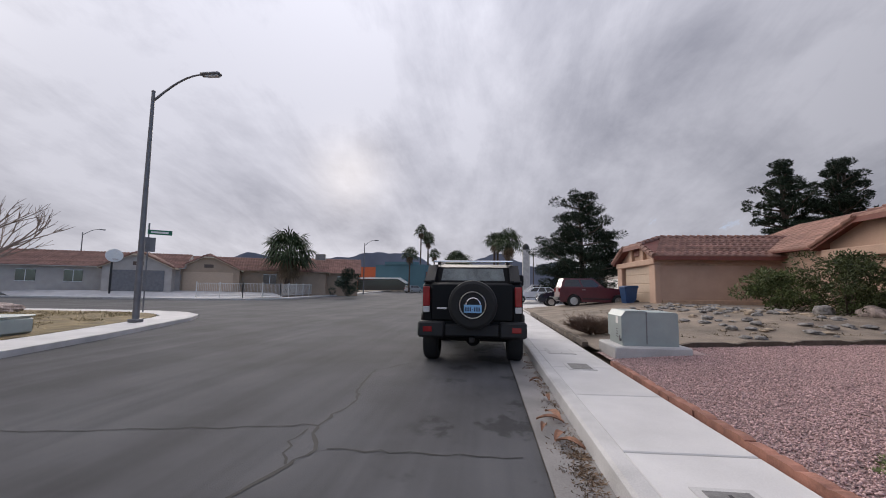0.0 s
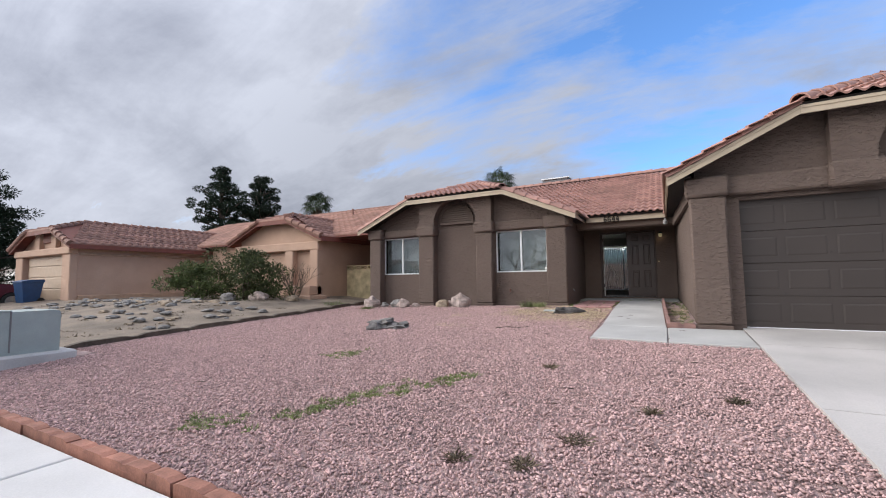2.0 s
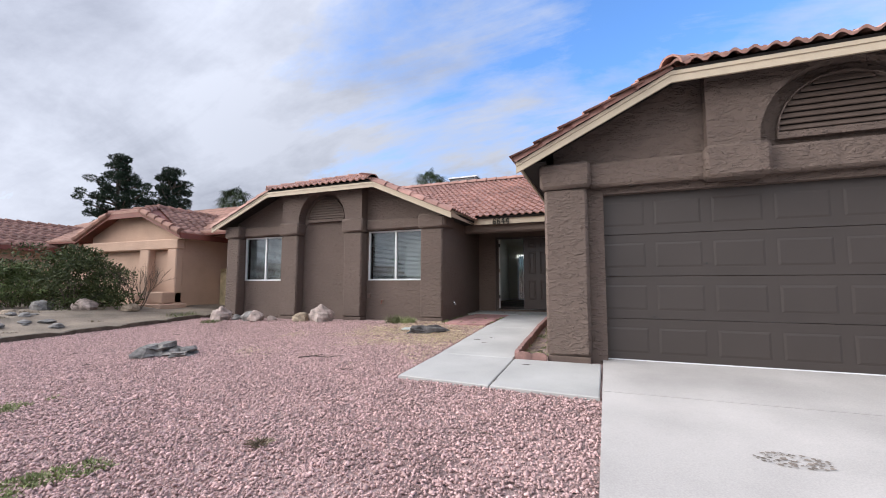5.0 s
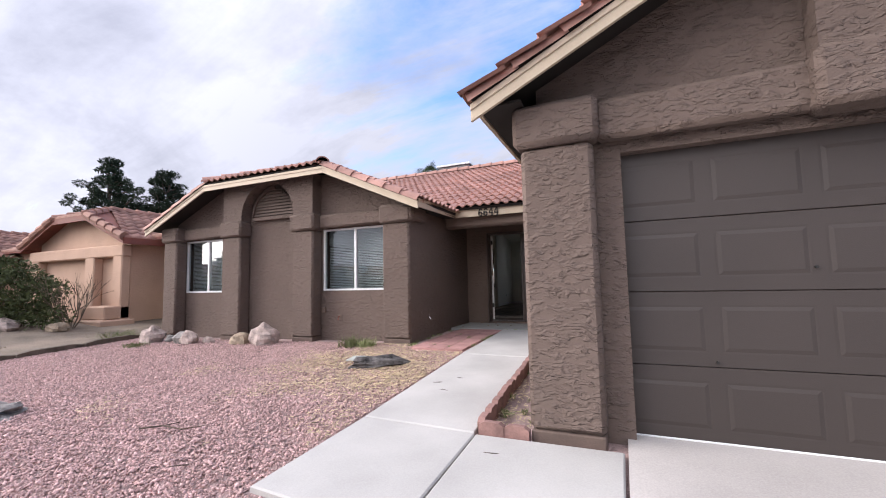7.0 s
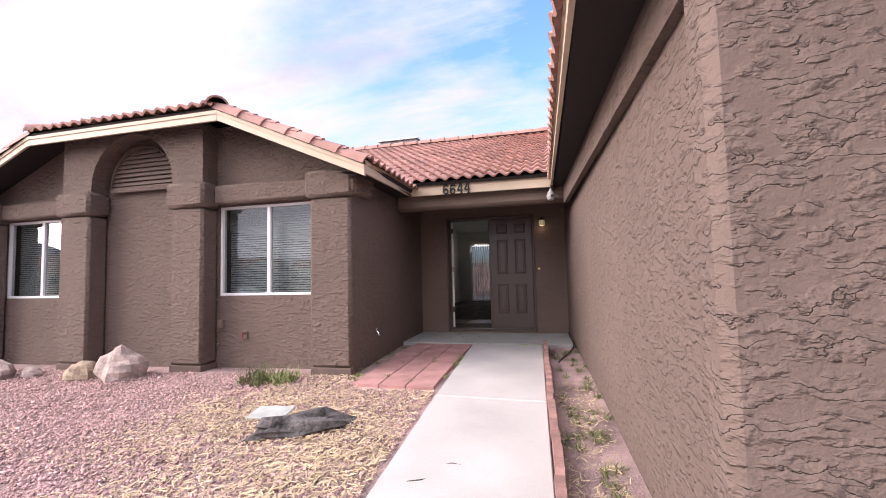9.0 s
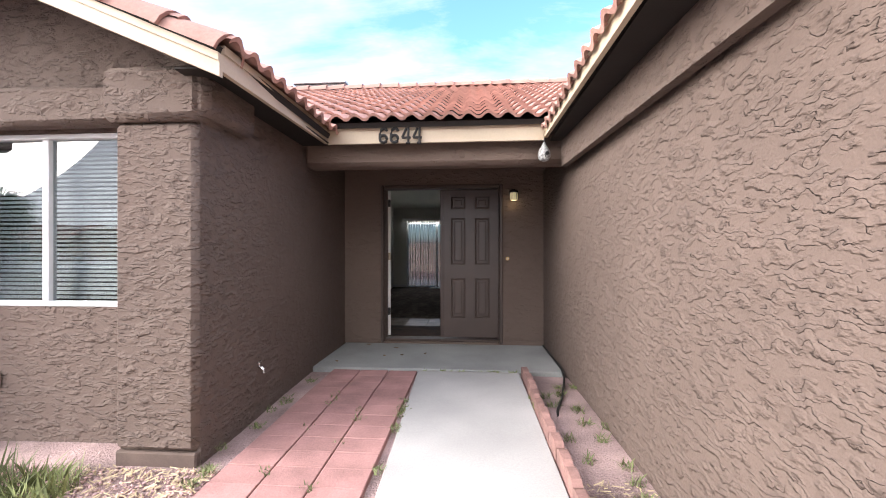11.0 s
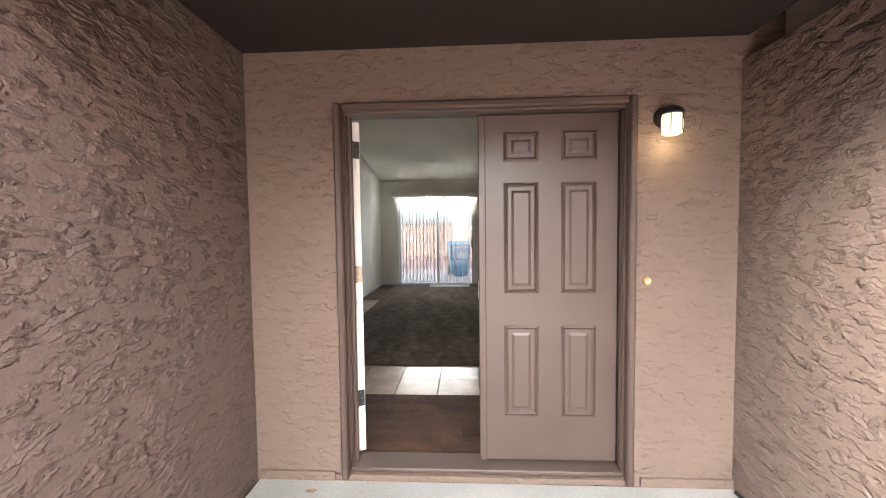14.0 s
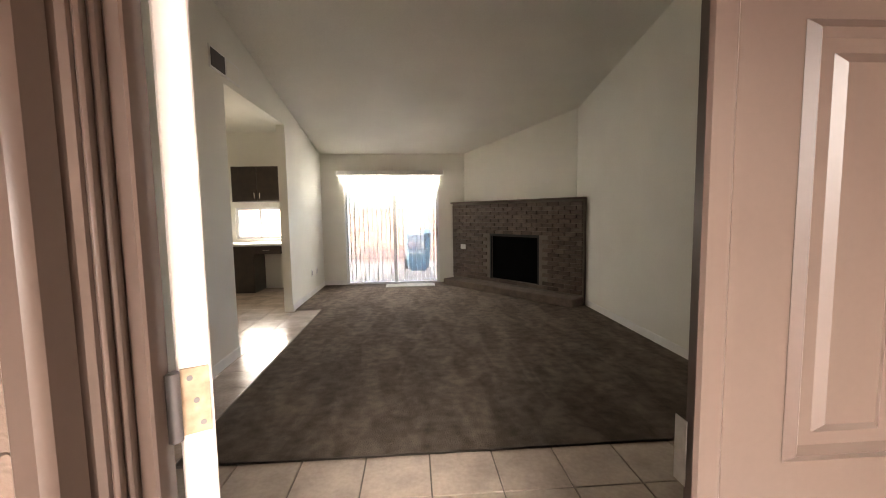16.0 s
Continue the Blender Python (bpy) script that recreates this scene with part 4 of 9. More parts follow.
def room_wall(name, xa, ya, xb, yb, t, label, z0=-0.02, extra=0.03):
    """An upright slab whose top follows the vault."""
    d = Vector((xb - xa, yb - ya, 0)).normalized()
    n = Vector((-d.y, d.x, 0)) * t
    v = [(xa, ya), (xb, yb), (xb + n.x, yb + n.y), (xa + n.x, ya + n.y)]
    tops = [vault(ya) + extra, vault(yb) + extra] * 2
    tops = [tops[0], tops[1], tops[1], tops[0]]
    g = Geo().add([(x, y, z0) for x, y in v] + [(x, y, z) for (x, y), z in zip(v, tops)], [(3, 2, 1, 0), (4, 5, 6, 7), (0, 1, 5, 4), (1, 2, 6, 5), (2, 3, 7, 6), (3, 0, 4, 7)])
    return structure(name, g, M_ROOMWALL, label, "wall")


for ya, yb in ((0.175, 1.71), (1.71, R_Y1)):
    room_wall("wall_room_right", R_X1, ya, R_X1, yb, -0.12, "cream painted living room wall")
for ya, yb in ((0.175, 1.71), (1.71, 3.78)):
    room_wall("wall_room_left", R_X0, ya, R_X0, yb, 0.12, "cream painted entry wall")
room_wall("wall_room_left_far", R_X0, 5.66, R_X0, R_Y1, 0.12, "cream painted wall beside the kitchen")
g = Geo()
g.add([(R_X0, 3.78, 2.70), (R_X0, 5.66, 2.70), (R_X0, 5.66, vault(5.66) + 0.03), (R_X0, 3.78, vault(3.78) + 0.05), (R_X0 - 0.12, 3.78, 2.70), (R_X0 - 0.12, 5.66, 2.70), (R_X0 - 0.12, 5.66, vault(5.66) + 0.03), (R_X0 - 0.12, 3.78, vault(3.78) + 0.05)],
      [(0, 1, 2, 3), (7, 6, 5, 4), (0, 4, 5, 1)])
structure("wall_header", g, M_ROOMWALL, "cream wall above the kitchen opening", "wall")
S_X0, S_X1, S_Z1 = -1.76, 0.10, 2.14
g = Geo().box((-5.2, R_Y1, -0.02), (-3.85, 8.1, 3.06)).box((-2.94, R_Y1, -0.02), (S_X0, 8.1, 3.06)).box((S_X1, R_Y1, -0.02), (2.3, 8.1, 2.75)).box((S_X0, R_Y1, S_Z1), (S_X1, 8.1, 2.75))
g.box((-3.85, R_Y1, -0.02), (-2.94, 8.1, 0.98)).box((-3.85, R_Y1, 1.585), (-2.94, 8.1, 3.06)).box((S_X0, R_Y1, -0.02), (S_X1, 8.1, 0.03))
structure("wall_room_back", g, M_ROOMWALL, "cream painted wall with the sliding door", "wall")
structure("wall_entry", Geo().box((-2.32, 0.145, -0.02), (D_X0, 0.172, 3.16)).box((D_X1, 0.145, -0.02), (2.24, 0.172, 3.16)).box((D_X0, 0.145, D_Z1), (D_X1, 0.172, 3.16)), M_ROOMWALL, "cream painted wall round the front doors", "wall")
structure("wall_kitchen", Geo().box((-5.3, 3.2, -0.02), (-5.2, 8.1, 3.06)).box((-5.3, 3.1, -0.02), (-2.32, 3.2, 3.06)), M_ROOMWALL, "cream painted kitchen wall", "wall")
structure("ceiling_kitchen", Geo().box((-5.3, 3.1, 3.02), (-2.32, 8.08, 3.05)), M_CEIL, "white kitchen ceiling", "ceiling")
g = Geo()
for ya, yb in ((0.14, 1.71), (1.71, 8.1)):
    za, zb = vault(ya), vault(yb)
    g.add([(-2.32, ya, za), (2.24, ya, za), (2.24, yb, zb), (-2.32, yb, zb), (-2.32, ya, za + 0.06), (2.24, ya, za + 0.06), (2.24, yb, zb + 0.06), (-2.32, yb, zb + 0.06)], [(0, 1, 2, 3), (7, 6, 5, 4), (0, 4, 5, 1), (1, 5, 6, 2), (2, 6, 7, 3), (3, 7, 4, 0)])
structure("ceiling", g, M_CEIL, "sloping white textured ceiling", "ceiling")
# diagonal chimney wall above the fireplace
FP_A, FP_B = Vector((0.36, 7.72, 0)), Vector((2.06, 5.42, 0))
room_wall("wall_chimney", 0.62, R_Y1 - 0.01, R_X1 - 0.01, 5.83, 0.1, "cream painted wall over the corner fireplace")
# back yard
structure("patio", Geo().box((-8, 8.3, -0.2), (8, 12, -0.02)), M_CONC, "pale concrete patio", "patio")
structure("yard_back", Geo().add([(-9, 12, -0.05), (8, 12, -0.05), (8, 19, -0.05), (-9, 19, -0.05)], [(0, 1, 2, 3)]), M_GRAVELBED, "pale gravel back yard", "yard")
M_PALEWALL = material("pale_pink_block", (0.68, 0.56, 0.50), 0.9, vary=0.08, scale=2, bump=0.003)
structure("wall_yard", Geo().box((-9, 19, -0.3), (8, 19.2, 1.7)), M_PALEWALL, "pale pink block wall round the back yard", "wall")

# ---- garage door: four sections of eight pressed panels ----
def garage_door():
    gd = thing("garage_door", "closed brown sectional garage door with raised panels", "garage door", (2.08, G_Y + 0.06, -0.19))
    w, h = 4.90, 2.10
    frame_g = Geo().box((-0.06, -0.095, 0.0), (0.0, 0.06, h + 0.02), 0.006).box((w, -0.095, 0.0), (w + 0.06, 0.06, h + 0.02), 0.006).box((-0.06, -0.095, h), (w + 0.06, 0.06, h + 0.05), 0.006)
    part("door_frame", frame_g, M_DOORPAINT, gd)
    rows, cols = 4, 8
    for r in range(rows):
        z0, z1 = h * r / rows, h * (r + 1) / rows
        sec = part("section", Geo().box((0.003, 0, z0 + 0.002), (w - 0.003, 0.045, z1 - 0.002), 0.004), M_GARAGE, gd)
        for c in range(cols):
            x0, x1 = w * c / cols + 0.055, w * (c + 1) / cols - 0.055
            a, b = z0 + 0.11, z1 - 0.11
            e, d = 0.026, 0.005
            g = Geo()
            v = [(x0, 0, a), (x1, 0, a), (x1, 0, b), (x0, 0, b), (x0 + e, -d, a + e), (x1 - e, -d, a + e), (x1 - e, -d, b - e), (x0 + e, -d, b - e),
                 (x0 - 0.014, -0.001, a - 0.014), (x1 + 0.014, -0.001, a - 0.014), (x1 + 0.014, -0.001, b + 0.014), (x0 - 0.014, -0.001, b + 0.014)]
            g.add(v, [(0, 1, 5, 4), (1, 2, 6, 5), (2, 3, 7, 6), (3, 0, 4, 7), (4, 5, 6, 7), (8, 9, 1, 0), (9, 10, 2, 1), (10, 11, 3, 2), (11, 8, 0, 3)])
            part("panel", g, M_GARAGE, sec)
    part("weather_strip", Geo().box((0.004, -0.010, 0.014), (w - 0.004, -0.001, 0.027), 0.003), M_ALU, gd, "pale rubber strip at the foot")
    for x, z in ((0.62, 0.56), (1.2, 1.2)):
        part("bolt", Geo().tube([(x, 0.0, z), (x, -0.02, z)], 0.010, 6), M_BLACK, gd)
    return tagged(gd, kind="structure")


garage_door()


# ---- bedroom windows with blinds ----
def sliding_window(name, x0, x1, z0, z1, y):
    w = thing(name, "white-framed sliding window with closed blinds behind", "window", (0, y, 0))
    f = 0.035
    g = Geo().box((x0, -0.03, z0), (x1, 0.05, z0 + f), 0.004).box((x0, -0.03, z1 - f), (x1, 0.05, z1), 0.004).box((x0, -0.03, z0 + f), (x0 + f, 0.05, z1 - f), 0.004).box((x1 - f, -0.03, z0 + f), (x1, 0.05, z1 - f), 0.004)
    part("window_frame", g, M_ALU, w)
    mid = (x0 + x1) / 2
    part("meeting_rail", Geo().box((mid - 0.025, -0.022, z0 + f), (mid + 0.025, 0.04, z1 - f), 0.004), M_ALU, w)
    part("window_sill", Geo().box((x0 - 0.01, -0.045, z0 - 0.02), (x1 + 0.01, 0.05, z0 - 0.001), 0.005), M_ALU, w)
    for a, b in ((x0 + f, mid - 0.025), (mid + 0.025, x1 - f)):
        p = part("pane", Geo().box((a, 0.010, z0 + f), (b, 0.014, z1 - f)), M_GLASS, w)
        p.visible_shadow = False
    n = 36
    slat = Geo().box((x0 + 0.05, -0.0125, -0.0008), (x1 - 0.05, 0.0125, 0.0008), 0, pose(0, 0, 0, 54, 0, 0)).mesh("slat", M_BLIND)
    for i in range(n):
        o = new("slat", slat)
        o.location = (0, 0.11, z0 + 0.05 + (z1 - z0 - 0.1) * i / (n - 1))
        o.parent = w
    part("head_rail", Geo().box((x0 + 0.045, 0.09, z1 - 0.045), (x1 - 0.045, 0.13, z1 - 0.01), 0.004), M_BLIND, w)
    return tagged(w, kind="structure")


sliding_window("window_1", WINDOWS[0][0], WINDOWS[0][1], W_Z0, W_Z1, W_Y + 0.05)
w2 = sliding_window("window_2", WINDOWS[1][0], WINDOWS[1][1], W_Z0, W_Z1, W_Y + 0.05)
part("alarm_sticker", Geo().box((-1.93, -0.003, 0.91), (-1.875, 0.0, 0.985)), M_WHITE, w2, "small white alarm sticker")

# ---- front doors ----
def door_leaf(parent, x0, x1, z0, z1, mat, panels=True):
    """A six-panel leaf in the plane y = 0 of its parent."""
    leaf = part("leaf", Geo().box((x0, 0.0, z0), (x1, 0.045, z1), 0.003), mat, parent)
    if not panels:
        return leaf
    w, h = x1 - x0, z1 - z0
    for cx in (x0 + w * 0.288, x0 + w * 0.714):
        for a, b in ((0.133, 0.400), (0.493, 0.809), (0.868, 0.952)):
            xa, xb, za, zb = cx - w * 0.13, cx + w * 0.13, z0 + h * a, z0 + h * b
            g, e = Geo(), 0.014
            loops = [(0.0, 0.0), (e, -0.009), (2 * e, 0.004), (2.7 * e, 0.004), (4.2 * e, -0.006)]
            vs = []
            for ins, dep in loops:
                vs += [(xa + ins, dep - 0.001, za + ins), (xb - ins, dep - 0.001, za + ins), (xb - ins, dep - 0.001, zb - ins), (xa + ins, dep - 0.001, zb - ins)]
            fs = [(4 * i + k, 4 * i + (k + 1) % 4, 4 * i + 4 + (k + 1) % 4, 4 * i + 4 + k) for i in range(len(loops) - 1) for k in range(4)]
            fs.append(tuple(4 * (len(loops) - 1) + k for k in range(4)))
            part("panel", g.add(vs, fs), mat, leaf)
    return leaf


DY = 0.10
fr = thing("door_frame", "brown moulded timber frame round the front doors", "door frame")
for name, a, b in (("jamb", (D_X0, DY - 0.07, D_Z0 - 0.02), (-0.765, 0.168, D_Z1 - 0.036)), ("jamb", (0.765, DY - 0.07, D_Z0 - 0.02), (D_X1, 0.168, D_Z1 - 0.036)), ("head", (D_X0, DY - 0.07, D_Z1 - 0.035), (D_X1, 0.168, D_Z1 - 0.001))):
    part(name, Geo().box(a, b, 0.006), M_DOORPAINT, fr)
for name, a, b in (("casing", (D_X0 - 0.012, -0.028, D_Z0 - 0.05), (D_X0 + 0.03, 0.028, D_Z1 + 0.012)), ("casing", (D_X1 - 0.03, -0.028, D_Z0 - 0.05), (D_X1 + 0.012, 0.028, D_Z1 + 0.012)), ("casing", (D_X0 + 0.031, -0.026, D_Z1 - 0.03), (D_X1 - 0.031, 0.028, D_Z1 + 0.012))):
    part(name, Geo().box(a, b, 0.01), M_DOORPAINT, fr, smooth=True)
part("door_stop", Geo().box((-0.764, 0.085, D_Z0), (-0.742, 0.110, D_Z1 - 0.04), 0.003), M_DOORPAINT, fr)
for yb in (0.040, 0.062):
    part("bead", Geo().box((-0.765, yb, D_Z0), (-0.757, yb + 0.012, D_Z1 - 0.04), 0.003), M_DOORPAINT, fr, smooth=True)
    part("bead", Geo().box((0.757, yb, D_Z0), (0.765, yb + 0.012, D_Z1 - 0.04), 0.003), M_DOORPAINT, fr, smooth=True)
part("threshold", Geo().box((-0.764, 0.02, D_Z0 - 0.026), (0.764, 0.20, D_Z0), 0.006), M_DOORPAINT, fr, "brown painted threshold")
part("weather_seal", Geo().box((-0.764, 0.111, D_Z0), (-0.752, 0.120, D_Z1 - 0.04)), M_BLACK, fr)
tagged(fr, kind="structure")

d1 = thing("door_1", "closed brown six-panel front door leaf", "door", (0, 0.115, 0))
door_leaf(d1, 0.002, 0.762, D_Z0 + 0.012, D_Z1 - 0.04, M_DOORPAINT)
part("astragal", Geo().box((-0.022, -0.014, D_Z0 + 0.012), (0.020, -0.001, D_Z1 - 0.04), 0.005), M_DOORPAINT, d1, "brown strip along the meeting edge")
part("strike_plate", Geo().box((-0.024, 0.004, 1.02), (-0.0225, 0.03, 1.12)), M_STEEL, d1, "steel strike plate")
tagged(d1, kind="structure")

# the other leaf stands open into the room: its white inner edge and hinges face the street
M_HINGE = material("worn_brass_hinge", (0.42, 0.33, 0.23), 0.5, metal=0.35, vary=0.2, scale=40)
d2 = thing("door_2", "open front door leaf with a white edge and steel hinges", "door", (-0.721, 0.1935, 0), 118)
leaf = part("leaf", Geo().box((0.0, 0.0, D_Z0 + 0.012), (0.76, 0.045, D_Z1 - 0.04), 0.003), M_WHITE, d2, "white painted leaf")
for z in (0.40, 1.16, 1.90):
    part("hinge_leaf", Geo().box((-0.0028, 0.004, z - 0.05), (-0.0005, 0.041, z + 0.05), 0.0005), M_HINGE if 1 < z < 1.5 else M_BLACK, d2, "steel hinge plate")
    part("hinge_barrel", Geo().tube([(-0.013, 0.050, z - 0.05), (-0.013, 0.050, z + 0.05)], 0.0095, 10), M_GALV, d2, "steel hinge knuckle", True)
    part("hinge_plate", Geo().box((-0.018, 0.0505, z - 0.05), (-0.014, 0.085, z + 0.05), 0.0005), M_BLACK, d2, "dark hinge plate on the jamb")
    for dz in (-0.035, 0.0, 0.035):
        part("screw", Geo().tube([(-0.0028, 0.022 + dz * 0.2, z + dz), (-0.0044, 0.022 + dz * 0.2, z + dz)], 0.0042, 8), M_GALV, d2)
tagged(d2, kind="structure")

# ---- wall lamp, bell, numbers, bird house ----
wl = thing("wall_lamp", "lit black wall lantern with a ribbed glass shade beside the door", "lamp", (0.95, 0.0, 1.95))
part("back_plate", Geo().tube([(0, -0.001, 0.045), (0, -0.022, 0.045)], [0.055, 0.048], 18), M_BLACK, wl, smooth=True)
part("arm", Geo().tube([(0, -0.02, 0.045), (0, -0.05, 0.07), (0, -0.085, 0.075)], 0.011, 8), M_BLACK, wl, smooth=True)
part("cap", Geo().lathe([(0.012, 0.085), (0.05, 0.065), (0.058, 0.045), (0.056, 0.04)], (0, -0.09, 0), 18), M_BLACK, wl, smooth=True)
prof = [(0.045, 0.04), (0.052, 0.01), (0.052, -0.03), (0.046, -0.055), (0.03, -0.062)]
part("shade", Geo().lathe(prof[::-1], (0, -0.09, 0), 18), M_SHADE, wl, "glowing ribbed glass shade", True)
for k in range(6):
    t = 2 * math.pi * k / 6
    part("cage_bar", Geo().tube([(0.056 * math.cos(t), -0.09 + 0.056 * math.sin(t), 0.042), (0.057 * math.cos(t), -0.09 + 0.057 * math.sin(t), -0.05)], 0.0025, 5), M_BLACK, wl)
bulb = new("wall_lamp_light", bpy.data.lights.new("wall_lamp_light", "POINT"))
bulb.data.energy, bulb.data.color, bulb.data.shadow_soft_size = 0.11, (1.0, 0.80, 0.5), 0.05
bulb.location = (0.95, -0.09, 1.86)

bell = thing("door_bell", "small round brass door bell button", "door bell", (0.875, 0, 1.135))
part("ring", Geo().tube([(0, -0.001, 0), (0, -0.012, 0)], [0.024, 0.020], 18), M_BRASS, bell, smooth=True)
part("button", Geo().tube([(0, -0.012, 0), (0, -0.017, 0)], [0.010, 0.009], 12), M_WHITE, bell, smooth=True)


def digit(parent, name, strokes, x, r=0.0145):
    g = Geo()
    for s in strokes:
        g.tube([(x + px, 0, pz) for px, pz in s], r, 6)
    return part(name, g, M_BLACK, parent, smooth=True)


num = thing("house_number", "black metal house number 6644 on the fascia", "house number", (-0.47, MR_Y0 + 0.033, 2.283))
loop = [(0.035 + 0.034 * math.cos(a), 0.042 + 0.036 * math.sin(a)) for a in [2 * math.pi * i / 12 for i in range(13)]]
hook = [(0.068, 0.118), (0.058, 0.138), (0.035, 0.142), (0.012, 0.125), (0.002, 0.09), (0.001, 0.045)]
for i in range(2):
    digit(num, "digit_six", [loop, hook], i * 0.108)
for i in range(2):
    digit(num, "digit_four", [[(0.062, -0.005), (0.062, 0.15), (0.062, 0.045)], [(0.045, 0.145), (0.004, 0.055), (0.004, 0.05), (0.085, 0.05)], [(0.04, -0.002), (0.08, -0.002)]], 0.216 + i * 0.108, 0.012)

bh = thing("bird_house", "small white mosaic bird house hanging from the beam", "bird house", (1.10, -1.52, 2.10))
part("body", Geo().lathe([(0.018, -0.012), (0.045, 0.0), (0.060, 0.035), (0.058, 0.07), (0.045, 0.10), (0.022, 0.135), (0.012, 0.165)], (0, 0, 0), 14), material("white_mosaic", (0.42, 0.42, 0.41), 0.35, vary=0.45, scale=55, fine=120), bh, smooth=True)
part("hole", Geo().tube([(0.016, -0.05, 0.052), (0.019, -0.064, 0.052)], 0.018, 12), M_BLACK, bh)
part("perch", Geo().tube([(0, -0.05, 0.022), (0, -0.085, 0.022)], 0.004, 6), M_BLACK, bh)
part("hook", Geo().tube([(0, 0, 0.16), (0, 0, 0.20), (0, 0.03, 0.215)], 0.004, 6), M_GALV, bh)

# fittings on the walls
dt = part("drip_tube", Geo().tube([(1.325, -0.06, 0.012), (1.335, -0.6, 0.012), (1.345, -1.1, 0.012), (1.33, -1.3, -0.02), (1.27, -1.55, -0.035), (1.19, -1.85, -0.04), (1.12, -2.05, -0.055), (1.08, -2.25, -0.085)], 0.011, 8), M_BLACK, smooth=True)
tagged(dt, "black plastic drip irrigation tube along the garage wall", "irrigation tube")
fa = thing("garden_tap", "chrome garden tap on the stucco wall", "tap", (-1.309, -2.33, 0.33))
part("flange", Geo().tube([(0.0, 0, 0), (0.012, 0, 0)], 0.026, 12), M_CHROME, fa, smooth=True)
part("spout", Geo().tube([(0.01, 0, 0), (0.06, 0, 0.0), (0.085, 0, -0.02), (0.09, 0, -0.05)], 0.013, 8), M_CHROME, fa, smooth=True)
part("handle", Geo().tube([(0.05, -0.03, 0.035), (0.05, 0.03, 0.035)], 0.007, 6).tube([(0.05, 0, 0), (0.05, 0, 0.035)], 0.007, 6), M_CHROME, fa, smooth=True)
jb = thing("junction_box", "small brown outdoor socket box on the wall", "socket box", (-3.30, W_Y - 0.001, 0.48))
part("box", Geo().box((-0.04, -0.05, -0.055), (0.04, 0, 0.055), 0.008), M_STUCCO_SMOOTH, jb)
part("lid", Geo().box((-0.035, -0.058, -0.05), (0.035, -0.0505, 0.05), 0.004), M_STUCCO_SMOOTH, jb, "brown painted lid")
jb2 = thing("hose_bib", "rusty brown pipe stub on the wall", "pipe", (-2.93, W_Y - 0.001, 0.34))
part("plate", Geo().box((-0.035, -0.02, -0.06), (0.035, 0, 0.05), 0.008), M_STUCCO_SMOOTH, jb2)
part("stub", Geo().tube([(0, -0.02, 0.02), (0, -0.06, 0.02), (0, -0.075, -0.05)], 0.014, 8), M_REDWOOD, jb2, smooth=True)

# ---- living room fittings ----
sl = thing("sliding_door", "white-framed sliding glass patio door", "sliding door", (0, R_Y1 + 0.06, 0))
f = 0.055
part("frame", Geo().box((S_X0, -0.05, 0.03), (S_X0 + f, 0.08, S_Z1)).box((S_X1 - f, -0.05, 0.03), (S_X1, 0.08, S_Z1)).box((S_X0 + f, -0.05, S_Z1 - f), (S_X1 - f, 0.08, S_Z1)).box((S_X0 + f, -0.05, 0.03), (S_X1 - f, 0.08, 0.06)), M_ALU, sl)
mid = (S_X0 + S_X1) / 2 + 0.05
part("meeting_stile", Geo().box((mid - 0.03, -0.03, 0.06), (mid + 0.03, 0.05, S_Z1 - f)), M_ALU, sl)
for a, b in ((S_X0 + f, mid - 0.03), (mid + 0.03, S_X1 - f)):
    o = part("pane", Geo().box((a, 0.01, 0.06), (b, 0.015, S_Z1 - f)), M_DIMGLASS, sl)
    o.visible_shadow = False
part("handle", Geo().box((S_X1 - f - 0.01, -0.075, 0.95), (S_X1 - f + 0.02, -0.05, 1.15), 0.006), M_BLACK, sl)
for z in (0.35, 1.1, 1.85):
    part("latch", Geo().box((mid - 0.035, -0.04, z), (mid - 0.031, 0.0, z + 0.08)), M_BLACK, sl)
tagged(sl, kind="structure")
vb = thing("vertical_blinds", "white vertical blinds drawn across the patio door", "blinds", (0, R_Y1 - 0.09, 0))
part("valance", Geo().box((S_X0 - 0.13, -0.02, 2.18), (S_X1 + 0.10, 0.085, 2.27), 0.006), M_WHITE, vb)
M_VANE = material("sheer_white_vane", (0.78, 0.78, 0.76), 0.6, vary=0.03)
vt = M_VANE.node_tree
v_sheer = vt.nodes.new("ShaderNodeBsdfTranslucent")
v_sheer.inputs[0].default_value = (0.85, 0.85, 0.83, 1)
v_mix = vt.nodes.new("ShaderNodeMixShader")
v_mix.inputs[0].default_value = 0.85
vt.links.new(vt.nodes["Principled BSDF"].outputs[0], v_mix.inputs[1])
vt.links.new(v_sheer.outputs[0], v_mix.inputs[2])
vt.links.new(v_mix.outputs[0], vt.nodes["Material Output"].inputs[0])
vane = Geo().box((-0.042, -0.0006, 0), (0.042, 0.0006, 2.08)).mesh("vane", M_VANE)
for i in range(22):
    o = new("vane", vane)
    o.parent = vb
    o.matrix_basis = pose(S_X0 + 0.03 + (S_X1 - S_X0 - 0.06) * i / 21, 0.03, 0.10, 0, 0, 90 + 2 * math.sin(i * 2.3))

# thin pale strip added to make the bright patch on the floor here
pale_strip = part("bright_floor_strip", Geo().box((-0.97, 7.40, FL + 0.013), (-0.02, 7.74, FL + 0.024), 0.004), material("pale_floor_strip", (0.60, 0.58, 0.54), 0.95, vary=0.1, scale=12, bump=0.004, bump_scale=120))
tagged(pale_strip, "pale strip added for the bright patch of floor before the patio door", "door mat")
